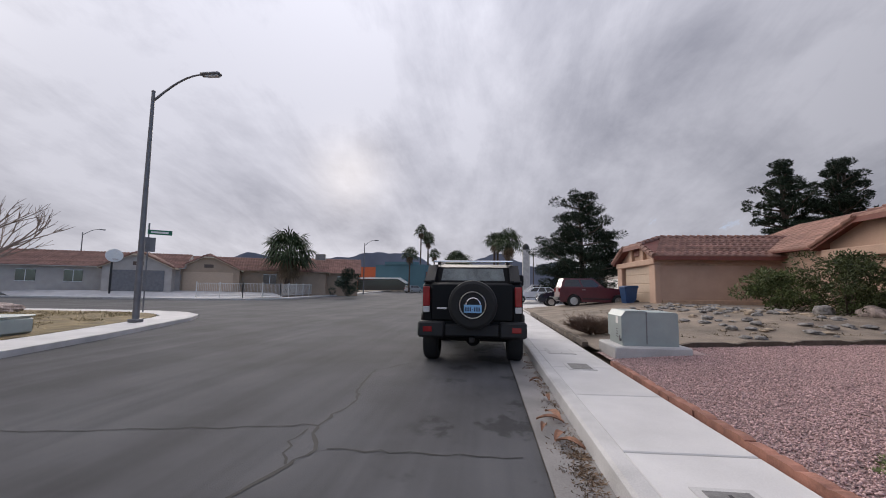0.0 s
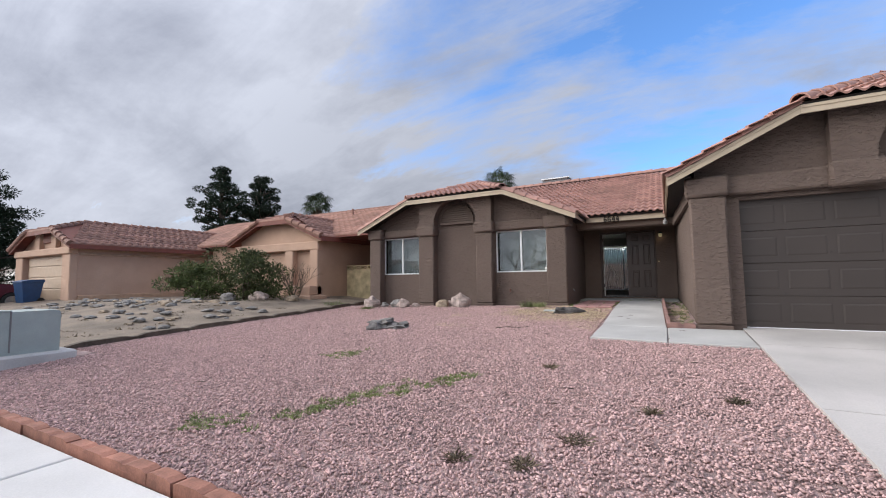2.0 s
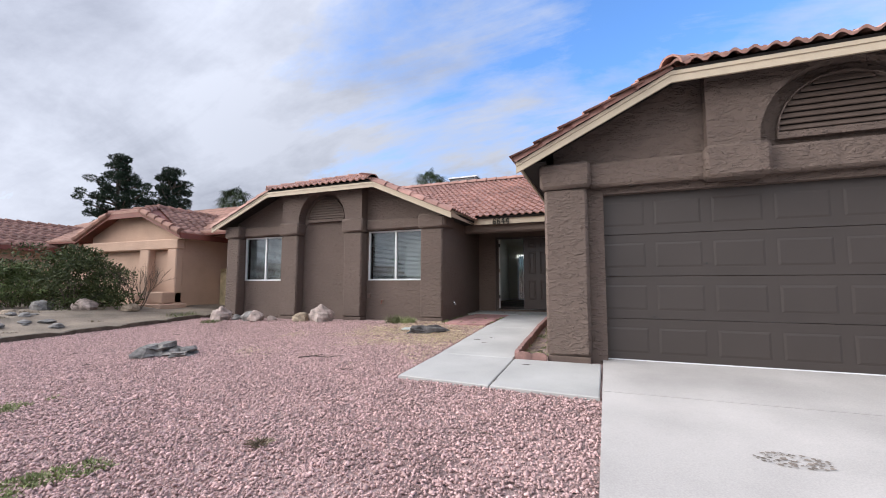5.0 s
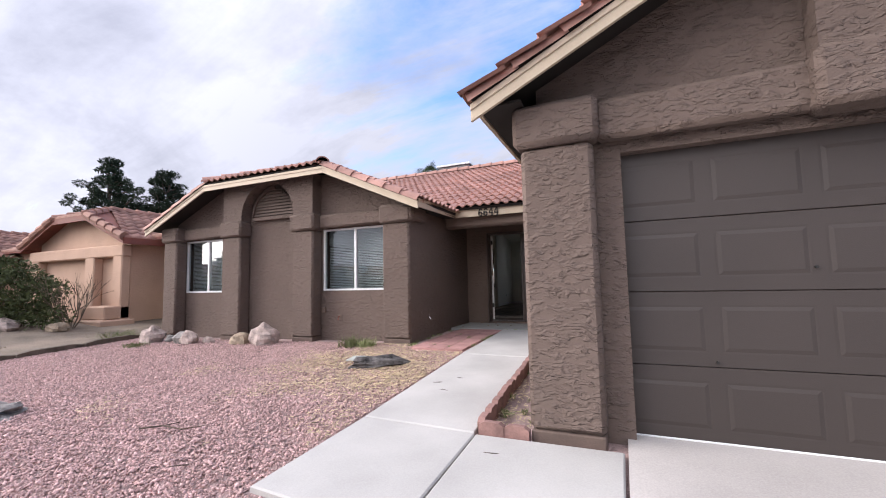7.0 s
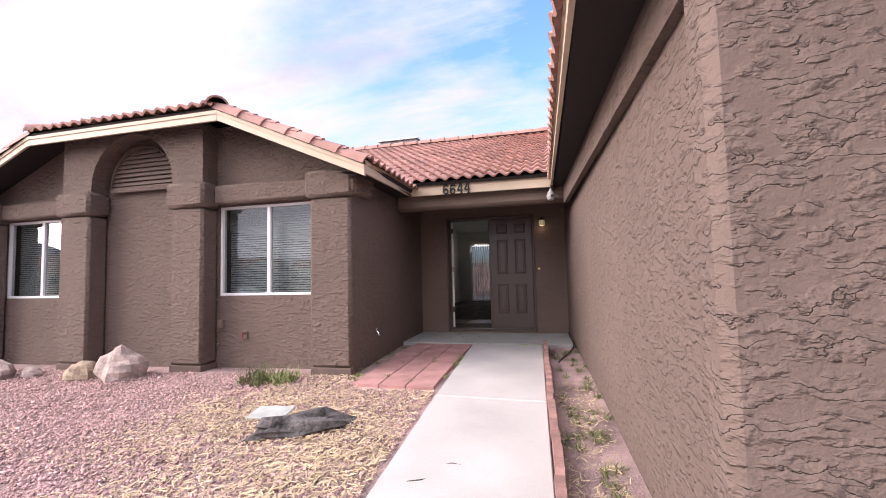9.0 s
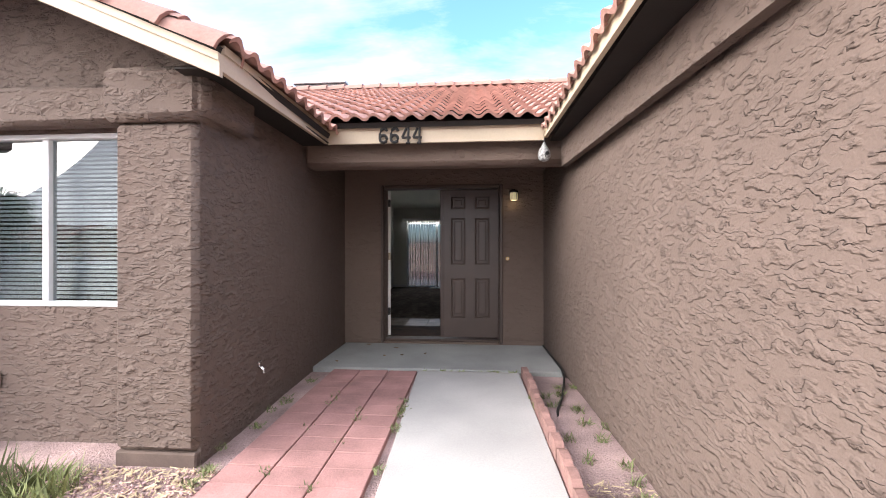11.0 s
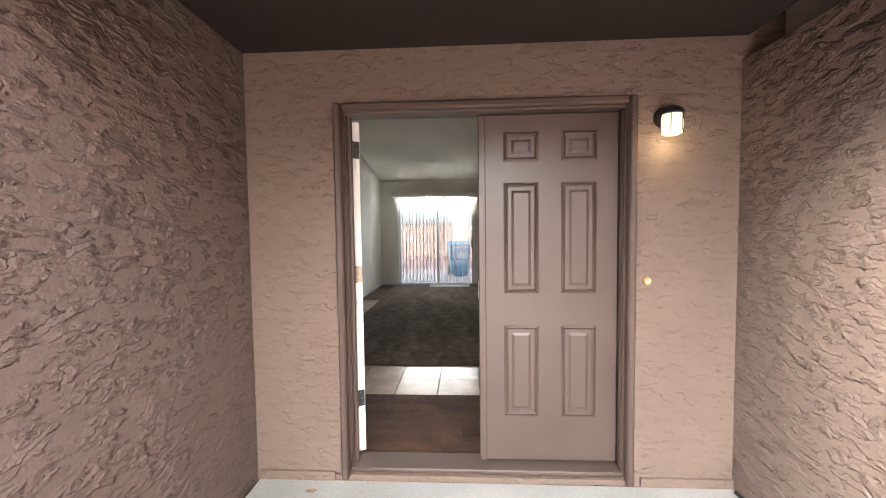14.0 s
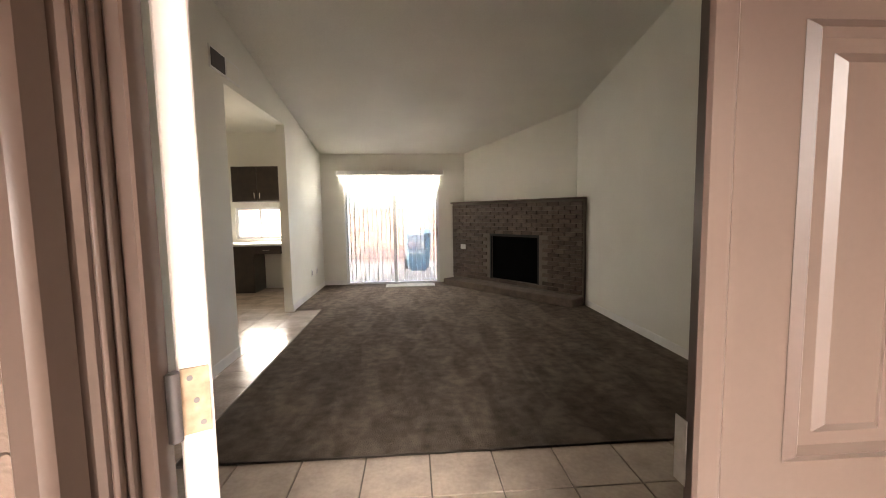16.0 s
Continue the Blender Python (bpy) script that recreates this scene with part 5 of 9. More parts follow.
# corner fireplace of grey-brown brick
d = (FP_B - FP_A)
L = d.length
turn = math.degrees(math.atan2(d.y, d.x))
fp = thing("fireplace", "grey-brown brick corner fireplace with a black firebox", "fireplace", (FP_A.x, FP_A.y, FL + 0.013), turn)
BX0, BX1, BZ0, BZ1 = 0.98, 2.06, 0.20, 1.02
g = Geo().box((0, 0.02, 0), (BX0, 0.10, 1.57)).box((BX1, 0.02, 0), (L, 0.10, 1.57)).box((BX0, 0.02, BZ1), (BX1, 0.10, 1.57)).box((BX0, 0.02, 0), (BX1, 0.10, BZ0))
part("core", g, M_MORTAR, fp)
part("firebox", Geo().box((BX0 - 0.05, 0.105, BZ0 - 0.02), (BX1 + 0.05, 0.125, BZ1 + 0.02)), M_FIREBOX, fp, "flat black back of the firebox")
part("fire_screen", Geo().box((BX0, 0.02, BZ0), (BX0 + 0.03, 0.05, BZ1)).box((BX1 - 0.03, 0.02, BZ0), (BX1, 0.05, BZ1)).box((BX0, 0.02, BZ1 - 0.05), (BX1, 0.05, BZ1)), M_BLACK, fp, "black steel frame")
part("hearth", Geo().box((0.0, -0.26, 0.0), (L, 0.02, 0.12), 0.01), M_GREYBRICK, fp, "raised brick hearth")
part("cap", Geo().box((-0.02, -0.035, 1.57), (L, 0.30, 1.60), 0.006), M_GREYBRICK, fp)
part("switch_plate", Geo().box((0.24, -0.012, 0.70), (0.38, -0.006, 0.79), 0.002), M_WHITE, fp, "white switch plate")
bw, bh2 = 0.203, 0.0665
rb = random.Random(5)
brick_a = Geo().box((0.005, -0.004, 0.005), (bw - 0.005, 0.05, bh2 - 0.005), 0.004).mesh("brick", M_GREYBRICK)
brick_b = Geo().box((0.005, -0.004, 0.005), (bw / 2 - 0.005, 0.05, bh2 - 0.005), 0.004).mesh("brick", M_GREYBRICK)
for r in range(2, 23):
    x = -bw / 2 if r % 2 else 0.0
    while x < L - 0.02:
        half = x < 0 or x + bw > L
        xx, ww = max(x, 0.0), (bw / 2 if half else bw)
        z = r * bh2 + 0.012
        if not (xx + ww > BX0 + 0.02 and xx < BX1 - 0.02 and BZ0 - 0.03 < z < BZ1 - 0.02) and xx + ww <= L + 0.02:
            o = new("brick", brick_b if half else brick_a)
            o.location = (xx, rb.uniform(-0.003, 0.003), z)
            o.parent = fp
        x += bw

# kitchen seen through the opening
kc = thing("wall_cabinet", "dark wooden kitchen wall cabinet", "cabinet", (-3.75, R_Y1 - 0.33, 1.69))
part("body", Geo().box((0, 0, 0), (0.92, 0.32, 0.65)), M_CABINET, kc)
for i in range(2):
    dd = part("door", Geo().box((0.01 + 0.455 * i, -0.022, 0.01), (0.455 + 0.455 * i, -0.001, 0.64), 0.006), M_CABINET, kc)
    hx = 0.41 + 0.10 * i
    part("handle", Geo().tube([(hx, -0.035, 0.06), (hx, -0.035, 0.16)], 0.006, 6), M_CHROME, dd)
kb = thing("base_cabinet", "dark wooden desk cabinet with drawers", "cabinet", (-3.95, R_Y1 - 0.58, 0.012))
part("body", Geo().box((0, 0, 0), (0.62, 0.57, 0.868)), M_CABINET, kb)
part("apron", Geo().box((0.62, 0.0, 0.72), (1.62, 0.57, 0.868)), M_CABINET, kb)
for i in range(2):
    dr = part("drawer", Geo().box((0.64 + 0.48 * i, -0.02, 0.73), (1.10 + 0.48 * i, -0.001, 0.855), 0.004), M_CABINET, kb)
    part("handle", Geo().tube([(0.80 + 0.48 * i, -0.035, 0.79), (0.92 + 0.48 * i, -0.035, 0.79)], 0.006, 6), M_CHROME, dr)
part("side_panel", Geo().box((1.58, 0, 0), (1.62, 0.57, 0.72)), M_CABINET, kb)
tagged(part("worktop", Geo().box((-3.97, R_Y1 - 0.62, 0.881), (-2.325, R_Y1 - 0.002, 0.925), 0.008), M_COUNTER), "white laminate kitchen worktop over the desk cabinet", "worktop")
kw = thing("window_3", "bright kitchen window with a white frame", "window", (-0.095, R_Y1 + 0.05, 0.033))
part("window_frame", Geo().box((-3.75, 0, 0.95), (-2.85, 0.05, 0.99)).box((-3.75, 0, 1.51), (-2.85, 0.05, 1.55)).box((-3.75, 0, 0.99), (-3.71, 0.05, 1.51)).box((-2.89, 0, 0.99), (-2.85, 0.05, 1.51)).box((-3.32, 0, 0.99), (-3.28, 0.05, 1.51)), M_ALU, kw)
o = part("pane", Geo().box((-3.71, 0.02, 0.99), (-2.89, 0.025, 1.51)), M_GLASS, kw)
o.visible_shadow = False
tagged(kw, kind="structure")
av = thing("air_vent", "white supply air grille high on the entry wall", "vent", (R_X0 + 0.002, 3.52, 2.76))
part("frame", Geo().box((0, -0.02, 0), (0.012, 0.62, 0.20), 0.003), M_WHITE, av)
for side, k0 in ((0.0, 0), (0.31, 1)):
    part("grille", Geo().box((0.0125, side + 0.0, 0.02), (0.016, side + 0.28, 0.18)), M_GARAGE if k0 == 0 else M_ROOMWALL, av, "louvred grille")
for yy in (6.85, 7.2):
    op = thing("wall_socket", "white wall socket plate", "socket", (R_X0 + 0.001, yy, 0.42))
    part("plate", Geo().box((0, -0.035, -0.06), (0.008, 0.035, 0.06), 0.002), M_WHITE, op)
    part("outlet", Geo().box((0.008, -0.015, -0.04), (0.010, 0.015, 0.04), 0.001), M_GALV, op)
for nm, a, b in (("baseboard", (R_X0, 5.67, FL), (R_X0 + 0.014, R_Y1, FL + 0.10)), ("baseboard", (R_X0, 0.31, FL), (R_X0 + 0.014, 3.78, FL + 0.10)), ("baseboard", (R_X1 - 0.014, 0.31, FL), (R_X1, 5.4, FL + 0.10)), ("baseboard", (R_X0 + 0.014, R_Y1 - 0.014, FL), (S_X0, R_Y1, FL + 0.10))):
    structure(nm, Geo().box(a, b, 0.004), M_WHITE, "white painted skirting board", "baseboard")

# patio: bin and iron fence
def wheelie_bin(name, at, turn, mat, label):
    b = thing(name, label, "bin", at, turn)
    v = []
    for z, w, dpt in ((0.08, 0.24, 0.26), (0.92, 0.30, 0.36)):
        v += [(-w, -dpt, z), (w, -dpt, z), (w, dpt, z), (-w, dpt, z)]
    part("body", Geo().add(v, [(3, 2, 1, 0), (4, 5, 6, 7), (0, 1, 5, 4), (1, 2, 6, 5), (2, 3, 7, 6), (3, 0, 4, 7)]), mat, b)
    part("lid", Geo().prism([(-0.38, 0.92), (-0.38, 0.95), (-0.1, 1.02), (0.36, 1.03), (0.40, 0.95), (0.40, 0.92)], -0.32, 0.32, "x"), mat, b)
    part("rim", Geo().box((-0.315, -0.375, 0.88), (0.315, 0.375, 0.918), 0.01), mat, b)
    part("handle", Geo().tube([(-0.26, 0.42, 0.95), (0.26, 0.42, 0.95)], 0.018, 8), mat, b)
    for sx in (-1, 1):
        part("wheel", Geo().tube([(sx * 0.24, 0.30, 0.13), (sx * 0.30, 0.30, 0.13)], 0.13, 16), M_BLACK, b)
    part("foot", Geo().box((-0.2, -0.24, 0.0), (0.2, -0.16, 0.08)), mat, b)
    return b


M_BINBLUE = material("blue_bin_plastic", (0.02, 0.065, 0.17), 0.5, vary=0.1)
M_BINLIGHT = material("light_blue_bin_plastic", (0.22, 0.43, 0.60), 0.5, vary=0.1)
wheelie_bin("wheelie_bin", (-0.32, 10.2, -0.02), 8, M_BINLIGHT, "light blue wheeled bin on the patio")
M_IRONPALE = material("pale_grey_iron", (0.22, 0.21, 0.20), 0.6, vary=0.15)
fe = thing("iron_fence", "grey iron bar fence across the patio", "fence", (-2.4, 11.6, -0.02))
for z in (0.15, 0.95, 1.55):
    part("rail", Geo().box((0, -0.012, z), (4.2, 0.012, z + 0.03)), M_IRONPALE, fe)
bar = Geo().box((-0.007, -0.007, 0), (0.007, 0.007, 1.75)).mesh("bar", M_IRONPALE)
for i in range(36):
    o = new("bar", bar)
    o.location = (0.06 + i * 0.115, 0, 0)
    o.parent = fe

# evaporative cooler and pipe on the roof
ac = thing("roof_cooler", "grey box air cooler behind the roof ridge", "air cooler", (-2.95, MR_YR + 0.75, main_roof_z(MR_YR) - 0.40))
part("cabinet", Geo().box((-0.55, -0.45, -0.1), (0.55, 0.45, 0.72), 0.02), M_GALV, ac)
part("top", Geo().box((-0.6, -0.5, 0.722), (0.6, 0.5, 0.78), 0.01), M_ALU, ac)
part("louvre", Geo().box((-0.5, -0.46, 0.1), (0.5, -0.452, 0.6)), M_LOUVRE, ac)

# ---- vehicles ----
M_BLACKPAINT = material("black_car_paint", (0.006, 0.006, 0.007), 0.38, vary=0.1, scale=2, spec=0.15)
M_PLASTIC = material("dark_bumper_plastic", (0.010, 0.010, 0.011), 0.65, vary=0.12, scale=10)
M_RUBBER = material("tyre_rubber", (0.014, 0.014, 0.014), 0.85, vary=0.2, scale=20)
M_REDPAINT = material("dark_red_car_paint", (0.085, 0.006, 0.012), 0.4, vary=0.15, scale=2, coat=0.5)
M_NAVY = material("dark_blue_car_paint", (0.012, 0.016, 0.028), 0.18, vary=0.1, scale=2, coat=0.5)
M_WHITECAR = material("white_car_paint", (0.62, 0.63, 0.66), 0.22, vary=0.04, scale=2, coat=0.4)
M_SILVER = material("silver_car_paint", (0.30, 0.30, 0.32), 0.3, metal=0.5, vary=0.06, scale=2)
M_CARGLASS = material("dark_car_glass", (0.015, 0.018, 0.02), 0.06, vary=0.02, spec=0.8)
M_TAIL = material("red_tail_lens", (0.25, 0.012, 0.014), 0.15, vary=0.1)
M_REVERSE = material("clear_lens", (0.55, 0.55, 0.55), 0.15)
M_PLATE = material("blue_number_plate", (0.20, 0.42, 0.66), 0.4, vary=0.05)
M_PLATEINK = material("dark_plate_ink", (0.02, 0.03, 0.08), 0.5)


def wheel(parent, x, y, z, r, w, side, rim=M_CHROME, spokes=6):
    """A wheel on an axle along the parent's x; side is -1 or 1, the way it faces."""
    tyre = part("wheel", Geo().lathe([(r * 0.62, -w / 2), (r * 0.9, -w / 2), (r * 0.98, -w * 0.4), (r, -w * 0.25), (r, w * 0.25), (r * 0.98, w * 0.4), (r * 0.9, w / 2), (r * 0.62, w / 2)], (0, 0, 0), 28, pose(x, y, z, 0, 90, 0), False), M_RUBBER, parent, "black rubber tyre", True)
    g = Geo().lathe([(r * 0.60, -0.02), (r * 0.62, w * 0.46), (r * 0.55, w * 0.46), (r * 0.52, w * 0.2), (r * 0.16, w * 0.22), (r * 0.15, w * 0.34)], (0, 0, 0), 24, pose(x, y, z, 0, 90 * side, 0))
    part("rim", g, rim, tyre, "bright metal rim", True)
    for k in range(spokes):
        a = 360 * k / spokes
        part("spoke", Geo().box((-r * 0.07, 0.05 * r, w * 0.22), (r * 0.07, r * 0.54, w * 0.36), 0.008, pose(x, y, z, 0, 90 * side, 0) @ pose(0, 0, 0, 0, 0, a)), rim, tyre)
    return tyre


def pickup_truck():
    """Boxy black off-road truck; local y runs forward, the back is at y = 0."""
    t = thing("pickup_truck", "black boxy off-road pickup parked at the kerb", "truck", (-7.22, -15.27, ROAD), 90)
    B = M_BLACKPAINT
    part("body", Geo().box((-0.98, 0.12, 0.72), (0.98, 4.75, 1.60), 0.06).box((-0.86, 0.25, 0.50), (0.86, 4.6, 0.74), 0.03), B, t, smooth=True)
    part("tailgate", Geo().box((-0.80, 0.06, 0.86), (0.80, 0.119, 1.58), 0.03), B, t, smooth=True)
    cab = Geo()
    prof = [(0.60, 1.60), (0.72, 1.93), (0.95, 2.0), (2.75, 2.0), (3.35, 1.60)]
    v = []
    for (y, z) in prof:
        k = 0.93 - 0.09 * max(0.0, (z - 1.6) / 0.4)
        v += [(-k, y, z), (k, y, z)]
    n = len(prof)
    cab.add(v, [tuple(2 * i for i in range(n)), tuple(2 * i + 1 for i in range(n - 1, -1, -1))] + [(2 * i, 2 * i + 1, 2 * i + 3, 2 * i + 2) for i in range(n - 1)] + [(0, 2 * n - 2, 2 * n - 1, 1)])
    part("cab", cab, B, t)
    for sx in (-1, 1):
        part("rear_pillar", Geo().prism([(0.14, 1.60), (0.14, 1.64), (0.66, 1.97), (1.1, 1.97), (0.9, 1.60)], sx * 0.74, sx * 0.93, "x"), B, t)
        part("bed_rail", Geo().box((sx * 0.80, 0.13, 1.60), (sx * 0.965, 0.72, 1.645), 0.015), M_PLASTIC, t)
        lamp = part("tail_light", Geo().box((sx * 0.82, 0.045, 1.14), (sx * 0.955, 0.13, 1.52), 0.012), M_TAIL, t, "red tail light")
        part("reverse_light", Geo().box((sx * 0.825, 0.042, 1.02), (sx * 0.95, 0.12, 1.135), 0.01), M_REVERSE, lamp, "clear reversing light")
        part("bumper_end", Geo().box((sx * 0.52, -0.06, 0.55), (sx * 1.04, 0.22, 0.86), 0.04), M_PLASTIC, t, smooth=True)
        part("reflector", Geo().box((sx * 0.76, -0.066, 0.66), (sx * 0.93, -0.058, 0.76), 0.004), M_TAIL, t, "red reflector")
        part("fender", Geo().box((sx * 0.90, 0.30, 0.80), (sx * 1.03, 1.42, 1.02), 0.05), M_PLASTIC, t, smooth=True)
        part("mirror", Geo().box((sx * 1.0, 3.0, 1.55), (sx * 1.26, 3.14, 1.85), 0.04), M_BLACKPAINT, t, smooth=True)
        part("side_window", Geo().prism([(0.98, 1.64), (1.02, 1.90), (2.70, 1.90), (3.10, 1.64)], sx * 0.895, sx * 0.925, "x"), M_CARGLASS, t)
        part("roof_rail", Geo().tube([(sx * 0.72, 0.72, 2.05), (sx * 0.72, 2.6, 2.05)], 0.02, 8), M_CHROME, t)
        for k in range(3):
            part("roof_light", Geo().box((sx * 0.72 - 0.03, 0.72 + k * 0.9, 1.98), (sx * 0.72 + 0.03, 0.80 + k * 0.9, 2.05), 0.01), M_PLASTIC, t)
    part("bumper_step", Geo().box((-0.52, -0.02, 0.58), (0.52, 0.2, 0.80), 0.02), M_PLASTIC, t)
    part("tow_hitch", Geo().box((-0.05, -0.05, 0.46), (0.05, 0.3, 0.56), 0.01), M_PLASTIC, t)
    part("rear_window", Geo().add([(-0.66, 0.615, 1.65), (0.66, 0.615, 1.65), (0.62, 0.70, 1.90), (-0.62, 0.70, 1.90), (-0.66, 0.63, 1.65), (0.66, 0.63, 1.65), (0.62, 0.715, 1.90), (-0.62, 0.715, 1.90)], [(0, 1, 2, 3), (7, 6, 5, 4), (0, 4, 5, 1), (3, 2, 6, 7), (0, 3, 7, 4), (1, 5, 6, 2)]), M_GREYGLASS, t, "pale rear window")
    part("roof_bar", Geo().box((-0.83, 0.66, 2.03), (0.83, 0.76, 2.07), 0.015), M_CHROME, t, "bright roof rail")
    part("axle", Geo().tube([(-0.8, 0.95, 0.44), (0.8, 0.95, 0.44)], 0.07, 10).blob((0, 0.95, 0.44), 0.17, 2, 0.05, 10, 8), M_PLASTIC, t)
    for y in (0.92, 4.0):
        for sx in (-1, 1):
            wheel(t, sx * 0.86, y, 0.445, 0.445, 0.31, sx)
    # spare wheel on the back, with its cover ring, badge arch and plate
    sp = part("spare_tyre", Geo().lathe([(0.27, -0.14), (0.40, -0.14), (0.45, -0.10), (0.465, 0.0), (0.45, 0.10), (0.40, 0.14), (0.27, 0.14)], (0, 0, 0), 36, pose(0.02, -0.10, 1.18, 90, 0, 0), False), M_RUBBER, t, "black spare tyre", True)
    part("hub", Geo().lathe([(0.275, -0.05), (0.275, 0.10), (0.235, 0.12), (0.22, 0.09), (0.02, 0.08)], (0, 0, 0), 32, pose(0.02, -0.10, 1.18, 90, 0, 0)), M_PLASTIC, sp, "dark wheel cover", True)
    part("ring", Geo().tube([(0.02 + 0.245 * math.cos(a), -0.222, 1.18 + 0.245 * math.sin(a)) for a in [2 * math.pi * i / 36 for i in range(37)]], 0.012, 6), M_STEEL, sp, "bright ring", True)
    part("arch_badge", Geo().tube([(0.03 + 0.135 * math.cos(a), -0.205, 1.17 + 0.14 * math.sin(a)) for a in [math.pi * i / 16 for i in range(17)]], 0.014, 6), M_CHROME, sp, "bright half ring", True)
    pl = part("number_plate", Geo().box((-0.14, -0.235, 1.035), (0.19, -0.225, 1.185), 0.004), M_PLATE, t, "blue number plate")
    for k in range(7):
        if k != 3:
            part("plate_bar", Geo().box((-0.115 + k * 0.041, -0.2372, 1.065), (-0.090 + k * 0.041, -0.2355, 1.14), 0.002), M_PLATEINK, pl)
    part("plate_bar", Geo().box((0.008, -0.2372, 1.095), (0.033, -0.2355, 1.105)), M_PLATEINK, pl)
    part("badge", Geo().box((-0.68, 0.050, 1.08), (-0.48, 0.058, 1.115), 0.003), M_CHROME, t, "small bright badge")
    for sx in (-1, 1):
        part("seat_back", Geo().box((sx * 0.22, 1.3, 1.45), (sx * 0.60, 1.45, 1.86), 0.06), M_PLASTIC, t)
    return t


# opaque; the light seen through the window is put into its pale colour
M_GREYGLASS = material("pale_lit_rear_glass", (0.16, 0.19, 0.19), 0.08, vary=0.3, scale=3, spec=0.9)
pickup_truck()


def car(name, label, at, turn, paint, length, height, lower, roof, hood, nose_low, wr=0.33, two=False, group=""):
    """A car from its side outline: y runs forward from the tail at 0. roof: four y positions, of the cabin's foot and roof line."""
    c = thing(name, label, "car", at, turn, group)
    w = 0.88
    belt = lower + (height - lower) * 0.52
    g = Geo()
    side = [(0.05, 0.32), (0.0, 0.62), (0.06, belt), (roof[3], belt + 0.01), (length - 0.75, hood), (length - 0.08, hood - 0.14), (length, nose_low), (length - 0.06, 0.28)]
    a0, a1 = 0.72 + wr * 0.3, length - 0.85

    def arch(cy):
        return [(cy + (wr + 0.06) * math.cos(t), 0.30 + max(0.0, (wr + 0.10) * math.sin(t))) for t in [math.pi * i / 8 for i in range(9)]]
    low = arch(a1) + arch(a0)
    poly = side + low
    g.prism([(y, z) for y, z in poly], -w, w, "x")
    part("body", g, paint, c)
    cab = Geo()
    k = w - 0.14
    f0, f1, r1, r0 = roof[3], roof[2], roof[1], roof[0]
    v = [(-w + 0.03, r0, belt), (w - 0.03, r0, belt), (w - 0.03, f0, belt), (-w + 0.03, f0, belt), (-k, r1, height), (k, r1, height), (k, f1, height), (-k, f1, height)]
    cab.add(v, [(3, 2, 1, 0), (4, 5, 6, 7), (0, 1, 5, 4), (1, 2, 6, 5), (2, 3, 7, 6), (3, 0, 4, 7)])
    part("cabin", cab, paint, c)

    def on_side(y, u):
        """A point of the cabin's side: y along, u up from the belt (0) to the roof (1)."""
        return w - 0.03 + (k - w + 0.03) * u
    for sx in (-1, 1):
        n = 2 if two else 3
        for i in range(n):
            ua, ub = 0.10, 0.86
            def edge(frac, u):
                ya = r0 + (r1 - r0) * u + 0.10
                yb = f0 + (f1 - f0) * u - 0.10
                return ya + (yb - ya) * frac
            fa, fb = i / n + 0.02, (i + 1) / n - 0.02
            pts = [(sx * (on_side(0, ua) + 0.006), edge(fa, ua), belt + (height - belt) * ua), (sx * (on_side(0, ua) + 0.006), edge(fb, ua), belt + (height - belt) * ua), (sx * (on_side(0, ub) + 0.006), edge(fb, ub), belt + (height - belt) * ub), (sx * (on_side(0, ub) + 0.006), edge(fa, ub), belt + (height - belt) * ub)]
            pts += [(x - sx * 0.01, y, z) for x, y, z in pts]
            part("side_window", Geo().add(pts, [(0, 1, 2, 3), (7, 6, 5, 4), (0, 4, 5, 1), (3, 2, 6, 7), (0, 3, 7, 4), (1, 5, 6, 2)]), M_CARGLASS, c)
        part("mirror", Geo().box((sx * (w - 0.02), f0 - 0.35, belt), (sx * (w + 0.17), f0 - 0.24, belt + 0.14), 0.03), paint, c)
        part("headlight", Geo().box((sx * 0.50, length - 0.14, hood - 0.26), (sx * 0.84, length - 0.01, hood - 0.13), 0.02), M_REVERSE, c)
        part("tail_light", Geo().box((sx * 0.62, -0.012, belt - 0.28), (sx * 0.87, 0.08, belt - 0.04), 0.015), M_TAIL, c)
        part("door_handle", Geo().box((sx * w, r0 + 1.2, belt - 0.14), (sx * (w + 0.02), r0 + 1.38, belt - 0.11), 0.005), M_STEEL, c)
        part("sill_trim", Geo().box((sx * (w - 0.01), a0 + wr + 0.1, 0.46), (sx * (w + 0.012), a1 - wr - 0.1, 0.52), 0.004), M_PLASTIC, c)
        for y in (a0, a1):
            wheel(c, sx * (w - 0.10), y, wr, wr, 0.21, sx, M_STEEL, 5)
    for nm, ya, yb, y2a, y2b in (("windscreen", f0, f1, 0, 0), ("rear_window", r0, r1, 0, 0)):
        s = 1 if nm == "windscreen" else -1
        pts = []
        for u in (0.08, 0.88):
            yy = ya + (yb - ya) * u + s * 0.006
            ww = on_side(0, u) - 0.09
            zz = belt + (height - belt) * u
            pts += [(-ww, yy, zz), (ww, yy, zz)]
        pts = [pts[0], pts[1], pts[3], pts[2]]
        pts += [(x, y - s * 0.008, z) for x, y, z in pts]
        part(nm, Geo().add(pts, [(0, 1, 2, 3), (7, 6, 5, 4), (0, 4, 5, 1), (3, 2, 6, 7), (0, 3, 7, 4), (1, 5, 6, 2)]), M_CARGLASS, c)
    part("front_bumper", Geo().box((-w + 0.02, length - 0.12, 0.34), (w - 0.02, length + 0.05, 0.54), 0.04), M_PLASTIC if two else paint, c, smooth=True)
    part("rear_bumper", Geo().box((-w + 0.02, -0.07, 0.38), (w - 0.02, 0.12, 0.58), 0.04), M_PLASTIC if two else paint, c, smooth=True)
    return c


